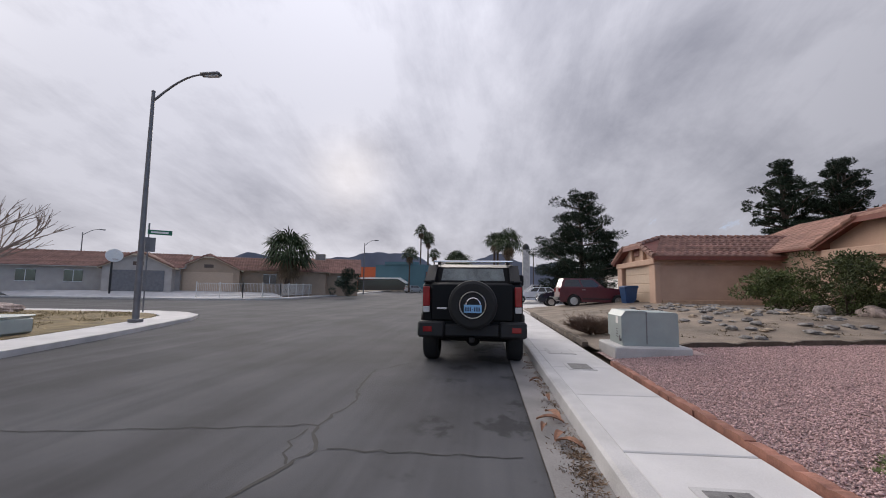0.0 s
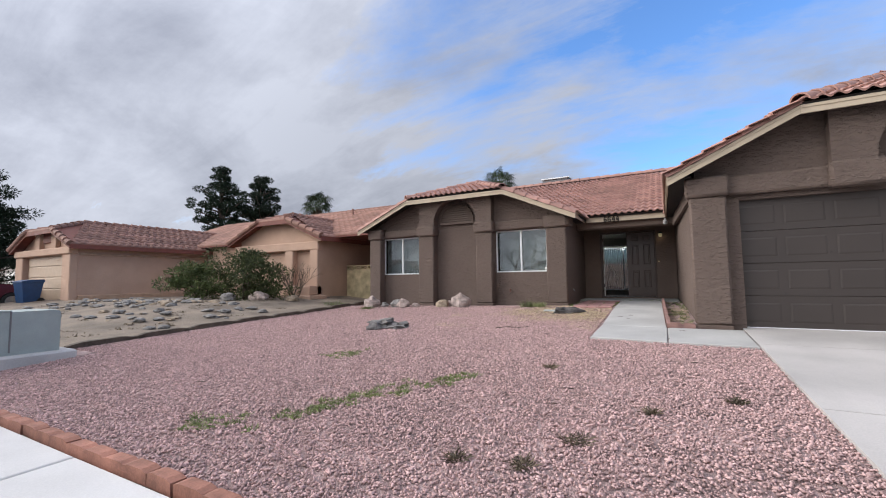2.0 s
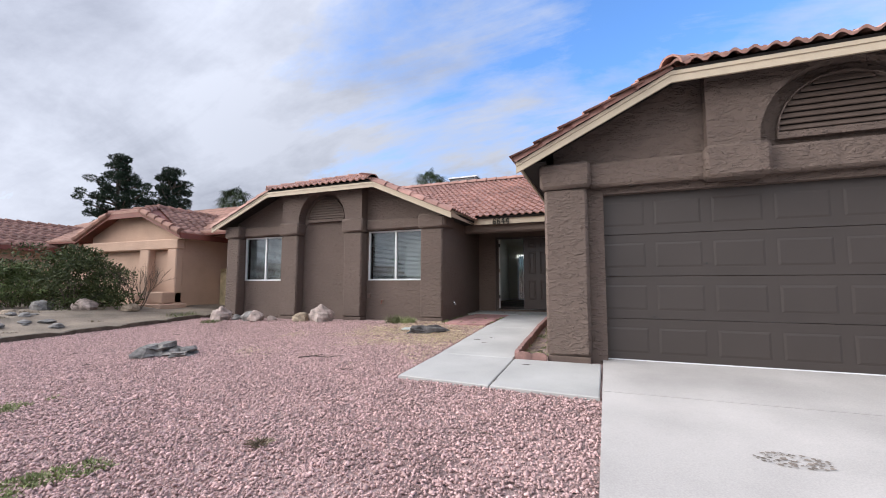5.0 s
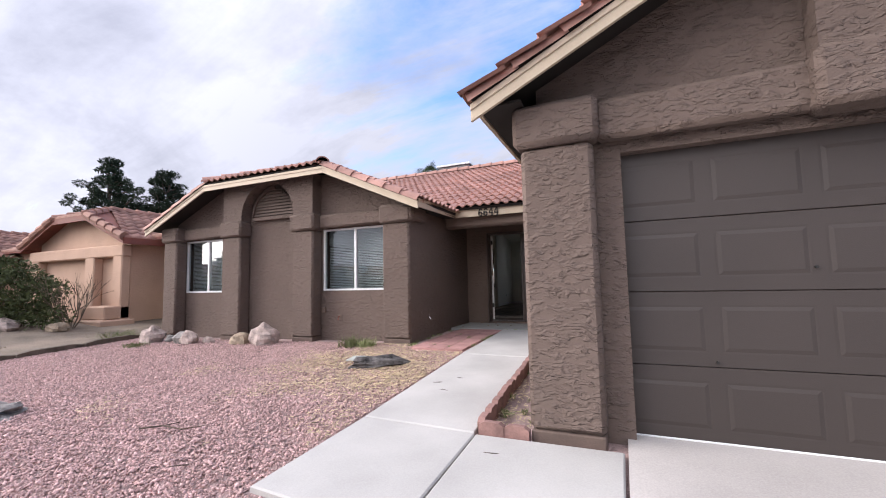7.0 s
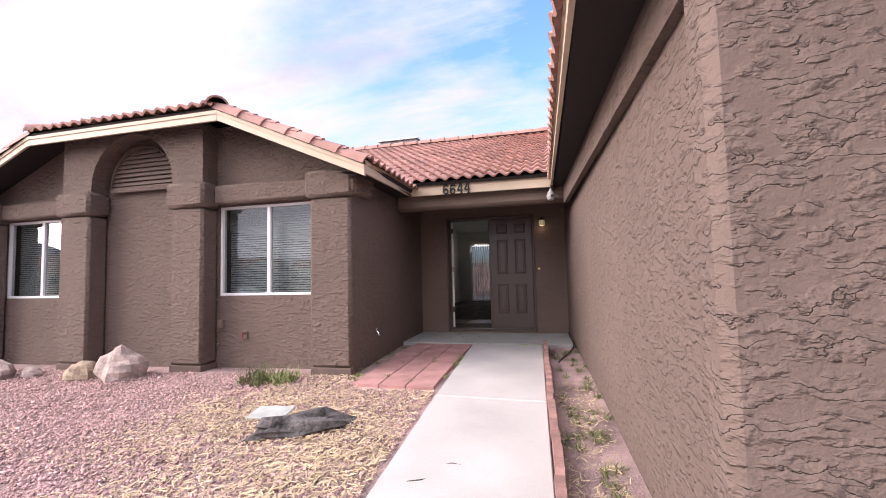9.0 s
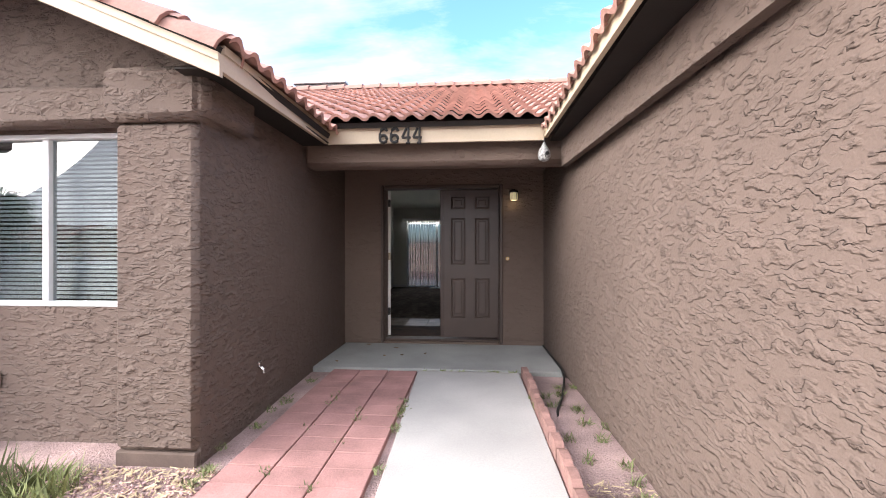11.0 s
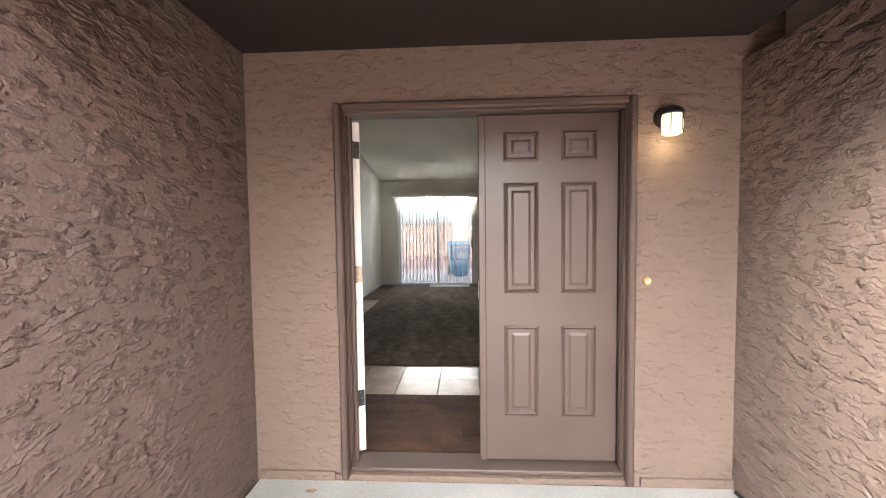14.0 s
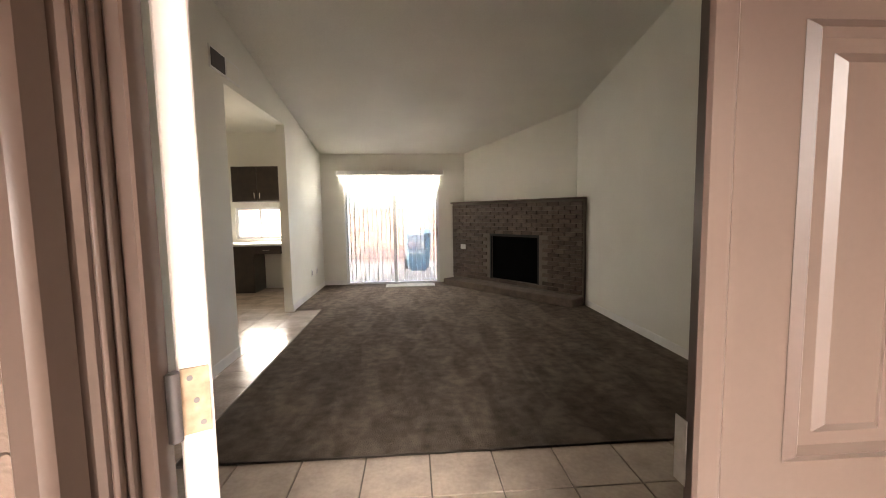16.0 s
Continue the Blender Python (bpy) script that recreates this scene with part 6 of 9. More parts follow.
car("red_suv", "dark red two-door off-roader parked on the drive", (-24.6, -10.75, -0.36), 0, M_REDPAINT, 4.15, 1.66, 0.55, (0.10, 0.28, 1.95, 2.55), 1.06, 0.7, 0.36, True)
car("dark_hatchback", "dark blue hatchback parked beside the red car", (-28.8, -7.2, -0.55), 180, M_NAVY, 4.2, 1.55, 0.5, (0.1, 0.7, 2.0, 2.95), 0.98, 0.6)
car("white_suv", "white estate car parked on a far drive", (-39.5, -7.9, -0.6), 180, M_WHITECAR, 4.7, 1.62, 0.55, (0.08, 0.5, 2.6, 3.3), 1.05, 0.65)
car("white_sedan", "white saloon parked on a far drive", (-36.0, -8.2, -0.6), 180, M_WHITECAR, 4.6, 1.4, 0.5, (0.7, 1.3, 2.6, 3.3), 0.95, 0.6)
car("silver_van", "silver minivan on the far road", (-95.0, -33.2, ROAD), 60, M_SILVER, 4.8, 1.75, 0.55, (0.1, 0.3, 3.0, 4.0), 1.05, 0.65)

# ---- utility box, street lamp, sign ----
M_BOXPAINT = material("pale_green_box_paint", (0.30, 0.345, 0.335), 0.5, vary=0.07, scale=3, bump=0.0006, bump_scale=40)
ub = thing("utility_box", "pale green steel utility box on a concrete pad", "utility box", (-8.25, -11.75, -0.60), 0)
part("pad", Geo().box((-0.60, -0.76, -0.1), (0.60, 0.68, 0.20), 0.03), M_KERB, ub, "rough concrete pad", True)
part("cabinet", Geo().prism([(-0.56, 0.20), (-0.56, 0.76), (-0.48, 0.86), (0.46, 0.86), (0.50, 0.82), (0.50, 0.20)], -0.42, 0.42, "x"), M_BOXPAINT, ub)
part("lid", Geo().prism([(-0.585, 0.34), (-0.585, 0.775), (-0.495, 0.885), (-0.1, 0.885), (-0.1, 0.865), (-0.48, 0.862), (-0.565, 0.76), (-0.565, 0.34)], -0.44, 0.44, "x"), M_BOXPAINT, ub)
part("seam", Geo().box((0.4205, -0.11, 0.24), (0.428, -0.09, 0.87)), M_GALV, ub)
part("warning_label", Geo().box((0.10, -0.5875, 0.62), (0.24, -0.5855, 0.76)), M_WHITE, ub, "faded warning label")
for k in range(4):
    part("label_bar", Geo().box((0.12, -0.5888, 0.50 - k * 0.05), (0.22 + 0.02 * (k % 2), -0.587, 0.52 - k * 0.05)), M_GALV, ub)
part("lock", Geo().box((0.30, -0.595, 0.28), (0.36, -0.56, 0.40), 0.008), M_GALV, ub)


def street_lamp(name, at, turn, h, arm, label):
    s = thing(name, label, "street lamp", at, turn)
    part("base", Geo().box((-0.17, -0.17, 0), (0.17, 0.17, 0.12), 0.02), M_GALV, s)
    part("pole", Geo().tube([(0, 0, 0.1), (0, 0, h * 0.5), (0, 0, h)], [0.115, 0.09, 0.06], 12), M_GALV, s, smooth=True)
    pts = [(arm * u, 0, h - 0.35 + 0.95 * math.sin(u * math.pi / 2)) for u in [i / 10 for i in range(11)]]
    part("arm", Geo().tube(pts, [0.045 - 0.015 * i / 10 for i in range(11)], 8), M_GALV, s, smooth=True)
    part("cap", Geo().lathe([(0.065, 0), (0.07, 0.04), (0.02, 0.08)], (0, 0, h), 10), M_GALV, s)
    hd = part("lamp_head", Geo().box((arm - 0.05, -0.13, h + 0.53), (arm + 0.72, 0.13, h + 0.66), 0.05), M_GALV, s, smooth=True)
    part("lens", Geo().box((arm + 0.15, -0.10, h + 0.505), (arm + 0.65, 0.10, h + 0.535), 0.01), M_ALU, hd)
    return s


street_lamp("street_lamp", (-12.8, -27.3, -0.66), 90, 8.45, 1.9, "grey steel street lamp with a curved arm on the corner")
street_lamp("street_lamp", (-66, -35.0, -0.66), 105, 8.4, 1.6, "grey steel street lamp far down the street")
street_lamp("street_lamp", (-52, -72.0, -0.2), 132, 8.0, 1.8, "grey steel street lamp behind the houses")
sg = thing("street_sign", "green street name sign on a thin grey post", "street sign", (-17.6, -31.3, -0.66), 132)
part("post", Geo().box((-0.03, -0.03, 0), (0.03, 0.03, 4.3)), M_GALV, sg)
M_SIGN = material("green_sign", (0.012, 0.13, 0.07), 0.4, vary=0.05)
b1 = part("name_blade", Geo().box((-0.05, -0.04, 3.75), (0.95, -0.03, 3.98), 0.004), M_SIGN, sg, "green name blade")
b2 = part("name_blade", Geo().box((-0.04, -0.5, 4.02), (-0.03, 0.5, 4.25), 0.004), M_SIGN, sg, "green name blade")
part("letter_bar", Geo().box((0.08, -0.043, 3.82), (0.80, -0.041, 3.91)), M_WHITE, b1)
part("sign_back", Geo().box((-0.30, 0.031, 2.9), (0.30, 0.04, 3.6), 0.004), M_GALV, sg, "plain metal sign back")
hp = thing("basketball_hoop", "white round-backed basketball hoop on a black post", "basketball hoop", (-35.2, -50.5, -0.3), 60)
part("post", Geo().tube([(0, 0, 0), (0, 0, 3.1), (0.5, 0, 3.5)], 0.09, 8), M_BLACK, hp)
part("backboard", Geo().prism([(0.72 * math.cos(a), 3.6 + 0.62 * math.sin(a)) for a in [2 * math.pi * i / 18 for i in range(18)]], 0.52, 0.56, "x"), M_WHITE, hp)
part("rim", Geo().tube([(0.85 + 0.24 * math.cos(a), 0.24 * math.sin(a), 3.25) for a in [2 * math.pi * i / 16 for i in range(17)]], 0.015, 6), M_REDWOOD, hp)
gb = thing("utility_box", "low pale green utility box beside the lawn", "utility box", (-8.3, -27.4, -0.655), 12)
part("cabinet", Geo().box((-0.95, -0.5, 0), (0.75, 0.5, 0.44), 0.06), M_BOXPAINT, gb, smooth=True)
part("lid", Geo().box((-0.97, -0.52, 0.445), (0.77, 0.52, 0.50), 0.03), M_BOXPAINT, gb, smooth=True)


# ---- trees ----
M_PINE = material("pine_needles", (0.022, 0.036, 0.020), 0.8, vary=0.4, scale=3, piece=0.3, spec=0.2)
M_SHRUB = material("shrub_leaves", (0.10, 0.125, 0.045), 0.7, vary=0.35, scale=5, piece=0.35, spec=0.25)
M_PALM = material("palm_fronds", (0.045, 0.066, 0.028), 0.65, vary=0.3, scale=3, piece=0.25, spec=0.25)
M_DEADFROND = material("dead_palm_thatch", (0.16, 0.11, 0.065), 0.9, vary=0.3, scale=6, piece=0.2)
M_BARK = material("bark", (0.085, 0.062, 0.048), 0.95, vary=0.3, scale=8, bump=0.02, bump_scale=18)
M_TWIG = material("bare_twigs", (0.13, 0.095, 0.07), 0.9, vary=0.2, scale=12)
M_WEED = material("green_weeds", (0.19, 0.215, 0.085), 0.75, vary=0.3, scale=20, piece=0.3)
M_DRY = material("dead_weeds", (0.16, 0.125, 0.085), 0.9, vary=0.3, scale=20, piece=0.3)


def leaf_cloud(name, centres, per, size, mat, parent, seed, slim=0.35, label=""):
    """Clumps of small leaf blades, in one mesh. centres: x, y, z, radius across, radius up."""
    rnd = np.random.default_rng(seed)
    c = np.repeat(np.array(centres, float), per, axis=0)
    n = len(c)
    d = rnd.normal(size=(n, 3))
    d /= np.linalg.norm(d, axis=1)[:, None]
    rad = rnd.uniform(0.35, 1.0, n) ** 0.6
    p = c[:, :3] + d * rad[:, None] * np.stack([c[:, 3], c[:, 3], c[:, 4]], 1)
    a = d + rnd.normal(scale=0.7, size=(n, 3))
    a /= np.linalg.norm(a, axis=1)[:, None]
    b = np.cross(a, rnd.normal(size=(n, 3)))
    b /= np.linalg.norm(b, axis=1)[:, None]
    s = size * rnd.uniform(0.6, 1.4, n)[:, None]
    v = np.stack([p - b * s * slim * 0.5, p + a * s * 0.55 + b * s * slim * 0.3, p + a * s, p + a * s * 0.45 - b * s * slim * 0.6], 1).reshape(-1, 3)
    f = np.arange(4 * n).reshape(n, 4)
    ob = new(name, raw_mesh(name, v, f, mat))
    ob.parent = parent
    ob["kind"] = "stuff"
    if label:
        ob["label"] = label
    return ob


def pine(at, h, spread, seed, label, trunk_h=0.25):
    rnd = random.Random(seed)
    t = thing("pine_tree", label, "tree", at)
    lean = rnd.uniform(-0.03, 0.03)
    part("trunk", Geo().tube([(0, 0, -0.2), (lean * h * 0.4, 0, h * 0.4), (lean * h, lean * h, h * 0.96)], [0.032 * h, 0.022 * h, 0.006 * h], 10), M_BARK, t, smooth=True)
    clumps = []
    levels = 11
    for i in range(levels):
        u = i / (levels - 1)
        z = h * (trunk_h + (0.97 - trunk_h) * u)
        reach = spread * (0.55 + 0.45 * math.sin(math.pi * min(1, 0.25 + u * 0.55))) * (1 - 0.72 * u ** 2.2) * rnd.uniform(0.8, 1.15)
        k = rnd.randint(4, 6) if u < 0.85 else 3
        a0 = rnd.uniform(0, 6.28)
        for j in range(k):
            a = a0 + 6.283 * j / k + rnd.uniform(-0.35, 0.35)
            r = reach * rnd.uniform(0.5, 1.2)
            tip = (math.cos(a) * r + lean * z, math.sin(a) * r, z + r * rnd.uniform(0.10, 0.32))
            part("limb", Geo().tube([(lean * z, 0, z - 0.02 * h), (tip[0] * 0.55, tip[1] * 0.55, z + r * 0.05), tip], [0.009 * h, 0.006 * h, 0.002 * h], 5), M_BARK, t)
            m = max(2, int(r / 0.55))
            for q in range(m):
                w = 0.35 + 0.65 * (q + rnd.random()) / m
                clumps.append((tip[0] * w + rnd.uniform(-0.3, 0.3), tip[1] * w + rnd.uniform(-0.3, 0.3), z + (tip[2] - z) * w + rnd.uniform(-0.1, 0.35), rnd.uniform(0.30, 0.62) * spread / 3.2, rnd.uniform(0.18, 0.34) * spread / 3.2))
    clumps.append((lean * h, lean * h, h * 0.97, 0.35 * spread / 3.2, 0.5 * spread / 3.2))
    leaf_cloud("needles", clumps, 240, 0.21, M_PINE, t, seed, 0.30, "dark green needle clumps")
    return t


pine((-36.2, -6.6, -0.5), 9.4, 4.2, 3, "dark green pine with uneven tiers beside the far drive", 0.12)
pine((-38.5, 11.7, 0.0), 12.2, 2.7, 8, "tall dark pine behind the neighbouring house", 0.35)
pine((-38.6, 16.2, 0.0), 12.3, 2.9, 15, "tall open-crowned pine behind the neighbouring house", 0.40)


def fan_leaf(g, base, direction, up, size, fold, rnd):
    """One fan frond: a stalk and a hand of narrow blades."""
    d = Vector(direction).normalized()
    side = d.cross(Vector(up)).normalized()
    nrm = side.cross(d).normalized()
    b = Vector(base)
    hub = b + d * size * 0.45
    g.tube([tuple(b), tuple(hub)], size * 0.014, 4, False)
    k = 13
    for i in range(k):
        a = (i / (k - 1) - 0.5) * 3.6
        dirn = d * math.cos(a) + side * math.sin(a)
        tip = hub + dirn * size * (0.62 - 0.10 * abs(a)) - Vector((0, 0, 1)) * size * fold * (0.16 + 0.08 * rnd.random()) * (1 + abs(a) * 0.4)
        mid = hub + dirn * size * 0.30 + nrm * size * 0.015
        q = (side * math.cos(a) - d * math.sin(a)) * size * 0.028
        g.add([tuple(hub), tuple(mid - q), tuple(tip), tuple(mid + q)], [(0, 1, 2, 3)])


def palm(name, at, h, crown, seed, label, trunk_r=0.18, skirt=0.4, fronds=30, thick_top=1.0):
    rnd = random.Random(seed)
    t = thing(name, label, "palm tree", at)
    lean = (rnd.uniform(-0.03, 0.03) * h, rnd.uniform(-0.03, 0.03) * h)
    n = 14
    g = Geo().tube([(lean[0] * (i / n) ** 2, lean[1] * (i / n) ** 2, h * i / n) for i in range(n + 1)], [trunk_r * (1.35 - 0.45 * min(1, 3 * i / n) + (0.10 if i % 2 else 0)) for i in range(n + 1)], 10)
    part("trunk", g, M_BARK, t, smooth=True)
    top = Vector((lean[0], lean[1], h))
    if skirt:
        gs = Geo()
        for i in range(26):
            a, e = rnd.uniform(0, 6.283), rnd.uniform(-1.35, -0.75)
            fan_leaf(gs, top - Vector((0, 0, rnd.uniform(0.0, skirt))), (math.cos(a) * math.cos(e), math.sin(a) * math.cos(e), math.sin(e)), (0, 0, 1), crown * rnd.uniform(0.5, 0.7), 0.5, rnd)
        part("skirt", gs, M_DEADFROND, t, "dead brown fronds")
    for i in range(fronds):
        a = 2.399 * i
        e = 1.35 - 1.9 * (i / fronds) ** 0.8 + rnd.uniform(-0.12, 0.12)
        g = Geo()
        fan_leaf(g, top + Vector((0, 0, 0.1)), (math.cos(a) * math.cos(e), math.sin(a) * math.cos(e), math.sin(e)), (0, 0, 1), crown * rnd.uniform(0.85, 1.1), 1.0, rnd)
        part("frond", g, M_PALM, t)
    return t


EYE0 = (0.77, -15.02)
def from_eye(dx, dy, dist, z=-0.6):
    return (EYE0[0] + dx * dist, EYE0[1] + dy * dist, z)


palm("fan_palm", from_eye(-0.895, -0.445, 57, -0.3), 5.0, 4.0, 1, "bushy fan palm behind the white fence", 0.34, 1.6, 44)
for i, (dx, dy, dist, h, c) in enumerate([(-0.988, -0.156, 118, 17.0, 2.6), (-0.990, -0.139, 120, 14.6, 2.5), (-0.9905, -0.136, 124, 16.0, 2.5), (-0.992, -0.124, 126, 11.0, 2.4), (-0.983, -0.182, 96, 8.6, 2.4)]):
    palm("fan_palm", from_eye(dx, dy, dist), h, c, 20 + i, "tall slim fan palm far down the street", 0.2, 0.9, 26)
palm("date_palm", from_eye(-0.998, -0.066, 84), 5.6, 4.0, 31, "broad date palm behind the parked truck", 0.4, 0.8, 44)
palm("fan_palm", from_eye(-1.0, 0.022, 74), 9.4, 2.3, 33, "tall fan palm beside the road", 0.22, 0.8, 28)
palm("fan_palm", from_eye(-1.0, 0.030, 78), 9.8, 2.3, 34, "tall fan palm beside the road", 0.22, 0.8, 28)
palm("fan_palm", from_eye(-0.998, 0.054, 66), 8.3, 2.9, 35, "stout fan palm beside the road", 0.42, 1.2, 34)
palm("fan_palm", (-31.0, 17.2, 0.0), 8.5, 2.0, 36, "fan palm above the neighbouring roof", 0.2, 0.5, 26)
palm("fan_palm", (-12.4, 22.0, 0.0), 9.5, 1.9, 37, "fan palm rising behind the house", 0.2, 0.5, 24)


def shrub(name, at, r, h, seed, label, mat, n=26, leaf=0.11):
    rnd = random.Random(seed)
    t = thing(name, label, "shrub", at)
    cl = []
    for i in range(n):
        a, q, u = rnd.uniform(0, 6.283), rnd.random() ** 0.6, rnd.random()
        rr = r * q * (1 - 0.45 * u ** 2)
        z = h * (0.12 + 0.78 * u)
        cl.append((rr * math.cos(a), rr * math.sin(a), z, r * rnd.uniform(0.16, 0.3), h * rnd.uniform(0.10, 0.18)))
        if i % 2 == 0:
            part("stem", Geo().tube([(0.1 * math.cos(a), 0.1 * math.sin(a), 0), (rr * 0.5 * math.cos(a), rr * 0.5 * math.sin(a), z * 0.6), (rr * math.cos(a), rr * math.sin(a), z)], [0.022, 0.014, 0.006], 5), M_BARK, t)
    leaf_cloud("leaves", cl, 260, leaf, mat, t, seed, 0.4, "narrow green leaves")
    return t


shrub("oleander_shrub", (-12.9, -4.2, -0.12), 1.75, 2.0, 4, "large oleander shrub in front of the peach wall", M_SHRUB, 40)
shrub("oleander_shrub", (-15.2, -4.4, -0.1), 1.45, 1.65, 6, "dark green oleander shrub by the peach garage", M_SHRUB, 30)
shrub("juniper_shrub", (-47.6, -31.6, -0.5), 2.0, 3.4, 9, "dark round juniper beside the beige house", M_PINE, 24, 0.16)


def bare_plant(name, at, h, seed, label, spread=0.5, n=9, cat="shrub", r0=0.02, depth=3, mat=None):
    rnd = random.Random(seed)
    t = thing(name, label, cat, at)
    g = Geo()

    def grow(p, d, length, r, level):
        q = p + d * length * 0.5 + Vector((rnd.uniform(-1, 1), rnd.uniform(-1, 1), 0)) * length * 0.06
        e = p + d * length
        g.tube([tuple(p), tuple(q), tuple(e)], [r, r * 0.8, r * 0.55], 5, False)
        if level:
            for _ in range(3):
                nd = (d + Vector((rnd.uniform(-1, 1), rnd.uniform(-1, 1), rnd.uniform(-0.15, 0.6))) * 0.62).normalized()
                grow(p + (e - p) * rnd.uniform(0.5, 1.0), nd, length * rnd.uniform(0.5, 0.75), r * 0.55, level - 1)
    for i in range(n):
        a = 6.283 * i / n + rnd.uniform(-0.3, 0.3)
        grow(Vector((0, 0, 0)), Vector((math.cos(a) * spread, math.sin(a) * spread, 1)).normalized(), h * rnd.uniform(0.35, 0.5), r0, depth)
    part("branch", g, mat or M_TWIG, t)
    return t


bare_plant("bare_shrub", (-11.25, -3.3, -0.18), 2.0, 5, "leafless pale shrub against the peach wall", 0.45, 6)
bare_plant("bare_tree", (-14.5, -38.5, -0.65), 7.0, 12, "leafless street tree on the corner lawn", 0.75, 4, "tree", 0.13, 4, material("pale_bare_bark", (0.26, 0.20, 0.165), 0.9, vary=0.2, scale=8))
M_DEADBUSH = material("dead_brown_twigs", (0.105, 0.062, 0.040), 0.95, vary=0.3, scale=9)
bare_plant("dead_bush", (-11.2, -12.0, -0.60), 1.05, 7, "dead brown tumble bush beside the pavement", 2.6, 90, "shrub", 0.012, 3, M_DEADBUSH)
bare_plant("dead_bush", (-12.2, -11.6, -0.58), 0.95, 8, "dead brown tumble bush on the dirt yard", 2.6, 80, "shrub", 0.012, 3, M_DEADBUSH)


# ---- other houses ----
def roof_tiles_joined(quads, mat, parent, width=0.33, course=0.38, name="roof_tiles"):
    """Rows of wavy tiles over sloping faces, as one mesh. Each face: eave left, eave right, ridge right, ridge left."""
    vs, fs, k = [], [], 0
    for a, b, c, d in quads:
        a, b, c, d = map(Vector, (a, b, c, d))
        n = (b - a).cross(d - a)
        if n.length < 1e-6:
            n = (b - a).cross(c - a)
        n.normalize()
        if n.z < 0:
            n = -n
        up = (((c + d) / 2) - ((a + b) / 2)).length
        rows = max(1, round(up / course))
        for r in range(rows):
            u0, u1 = r / rows, (r + 1) / rows
            p0, p1, q0, q1 = a.lerp(d, u0), b.lerp(c, u0), a.lerp(d, u1), b.lerp(c, u1)
            cols = max(2, round((p1 - p0).length / width)) * 4
            line = []
            for i in range(cols + 1):
                t = i / cols
                wv = 0.030 * math.sin(2 * math.pi * i / 4)
                lo, hi = p0.lerp(p1, t), q0.lerp(q1, t)
                line.append((lo + n * (0.075 + wv), hi + n * (0.045 + wv), lo + n * 0.0))
            base = len(vs)
            for l0, l1, l2 in line:
                vs += [tuple(l0), tuple(l1), tuple(l2)]
            for i in range(cols):
                s = base + 3 * i
                fs += [(s, s + 3, s + 4, s + 1), (s + 2, s + 5, s + 3, s)]
    ob = new(name, raw_mesh(name, np.array(vs), np.array(fs), mat))
    ob.parent = parent
    ob["kind"] = "stuff"
    ob["label"] = "rows of curved roof tiles"
    return ob


def block(h, x0, x1, y0, y1, z0, wall_h, pitch, clip, wall_mat, tile_mat, fascia_mat, over=0.4, back=True):
    """One wing of a house: a box with a clipped gable at y0, its ridge running to y1."""
    cx, hw = (x0 + x1) / 2, (x1 - x0) / 2
    ze = z0 + wall_h
    zr = ze + (hw + over) * pitch
    zc = ze + (hw + over - clip) * pitch
    poly = [(x0, z0 - 0.5), (x1, z0 - 0.5), (x1, ze + over * pitch - 0.06), (cx + clip, zc - 0.06), (cx - clip, zc - 0.06), (x0, ze + over * pitch - 0.06)]
    part("wall", Geo().prism(poly, y0, y1, "y"), wall_mat, h)
    ya = y0 - over
    L0, L1 = (x0 - over, ya, ze), (x0 - over, y1, ze)
    R0, R1 = (x1 + over, ya, ze), (x1 + over, y1, ze)
    cl, cr = (cx - clip, ya, zc), (cx + clip, ya, zc)
    rf, rb = (cx, ya + clip * 1.2, zr), (cx, y1, zr)
    g = Geo()
    for face in ([L0, cl, rf, rb, L1], [R0, R1, rb, rf, cr], [cl, cr, rf]):
        low = [(p[0], p[1], p[2] - 0.05) for p in face]
        m = len(face)
        g.add(face + low, [tuple(range(m)), tuple(range(2 * m - 1, m - 1, -1))] + [(i, m + i, m + (i + 1) % m, (i + 1) % m) for i in range(m)])
    roof = part("roof", g, fascia_mat, h)
    roof_tiles_joined([(cl, cr, rf, rf), (R0, R1, rb, rf), (L1, L0, rf, rb)], tile_mat, h)
    tri = []
    g = Geo()
    for (a, b) in ((L0, cl), (cl, cr), (cr, R0)):
        av, bv = Vector(a), Vector(b)
        g.add([tuple(av + Vector((0, -0.02, 0.02))), tuple(bv + Vector((0, -0.02, 0.02))), tuple(bv + Vector((0, -0.02, -0.16))), tuple(av + Vector((0, -0.02, -0.16))), tuple(av + Vector((0, 0.03, 0.02))), tuple(bv + Vector((0, 0.03, 0.02))), tuple(bv + Vector((0, 0.03, -0.16))), tuple(av + Vector((0, 0.03, -0.16)))],
              [(0, 1, 2, 3), (7, 6, 5, 4), (0, 4, 5, 1), (3, 2, 6, 7), (0, 3, 7, 4), (1, 5, 6, 2)])
    for xx in (x0 - over, x1 + over):
        g.box((xx - 0.02, ya, ze - 0.16), (xx + 0.02, y1, ze + 0.02))
    part("fascia", g, fascia_mat, h)
    g = Geo()
    for a, b in ((L0, cl), (R0, cr), (cl, rf), (cr, rf), (rf, rb)):
        av, bv = Vector(a), Vector(b)
        n = max(1, round((bv - av).length / 0.4))
        for i in range(n):
            p, q = av.lerp(bv, i / n), av.lerp(bv, (i + 1) / n)
            g.tube([tuple(p + Vector((0, 0, 0.05))), tuple(q + Vector((0, 0, 0.02)))], [0.13, 0.105], 8)
    part("ridge_tiles", g, tile_mat, h)
    return ze


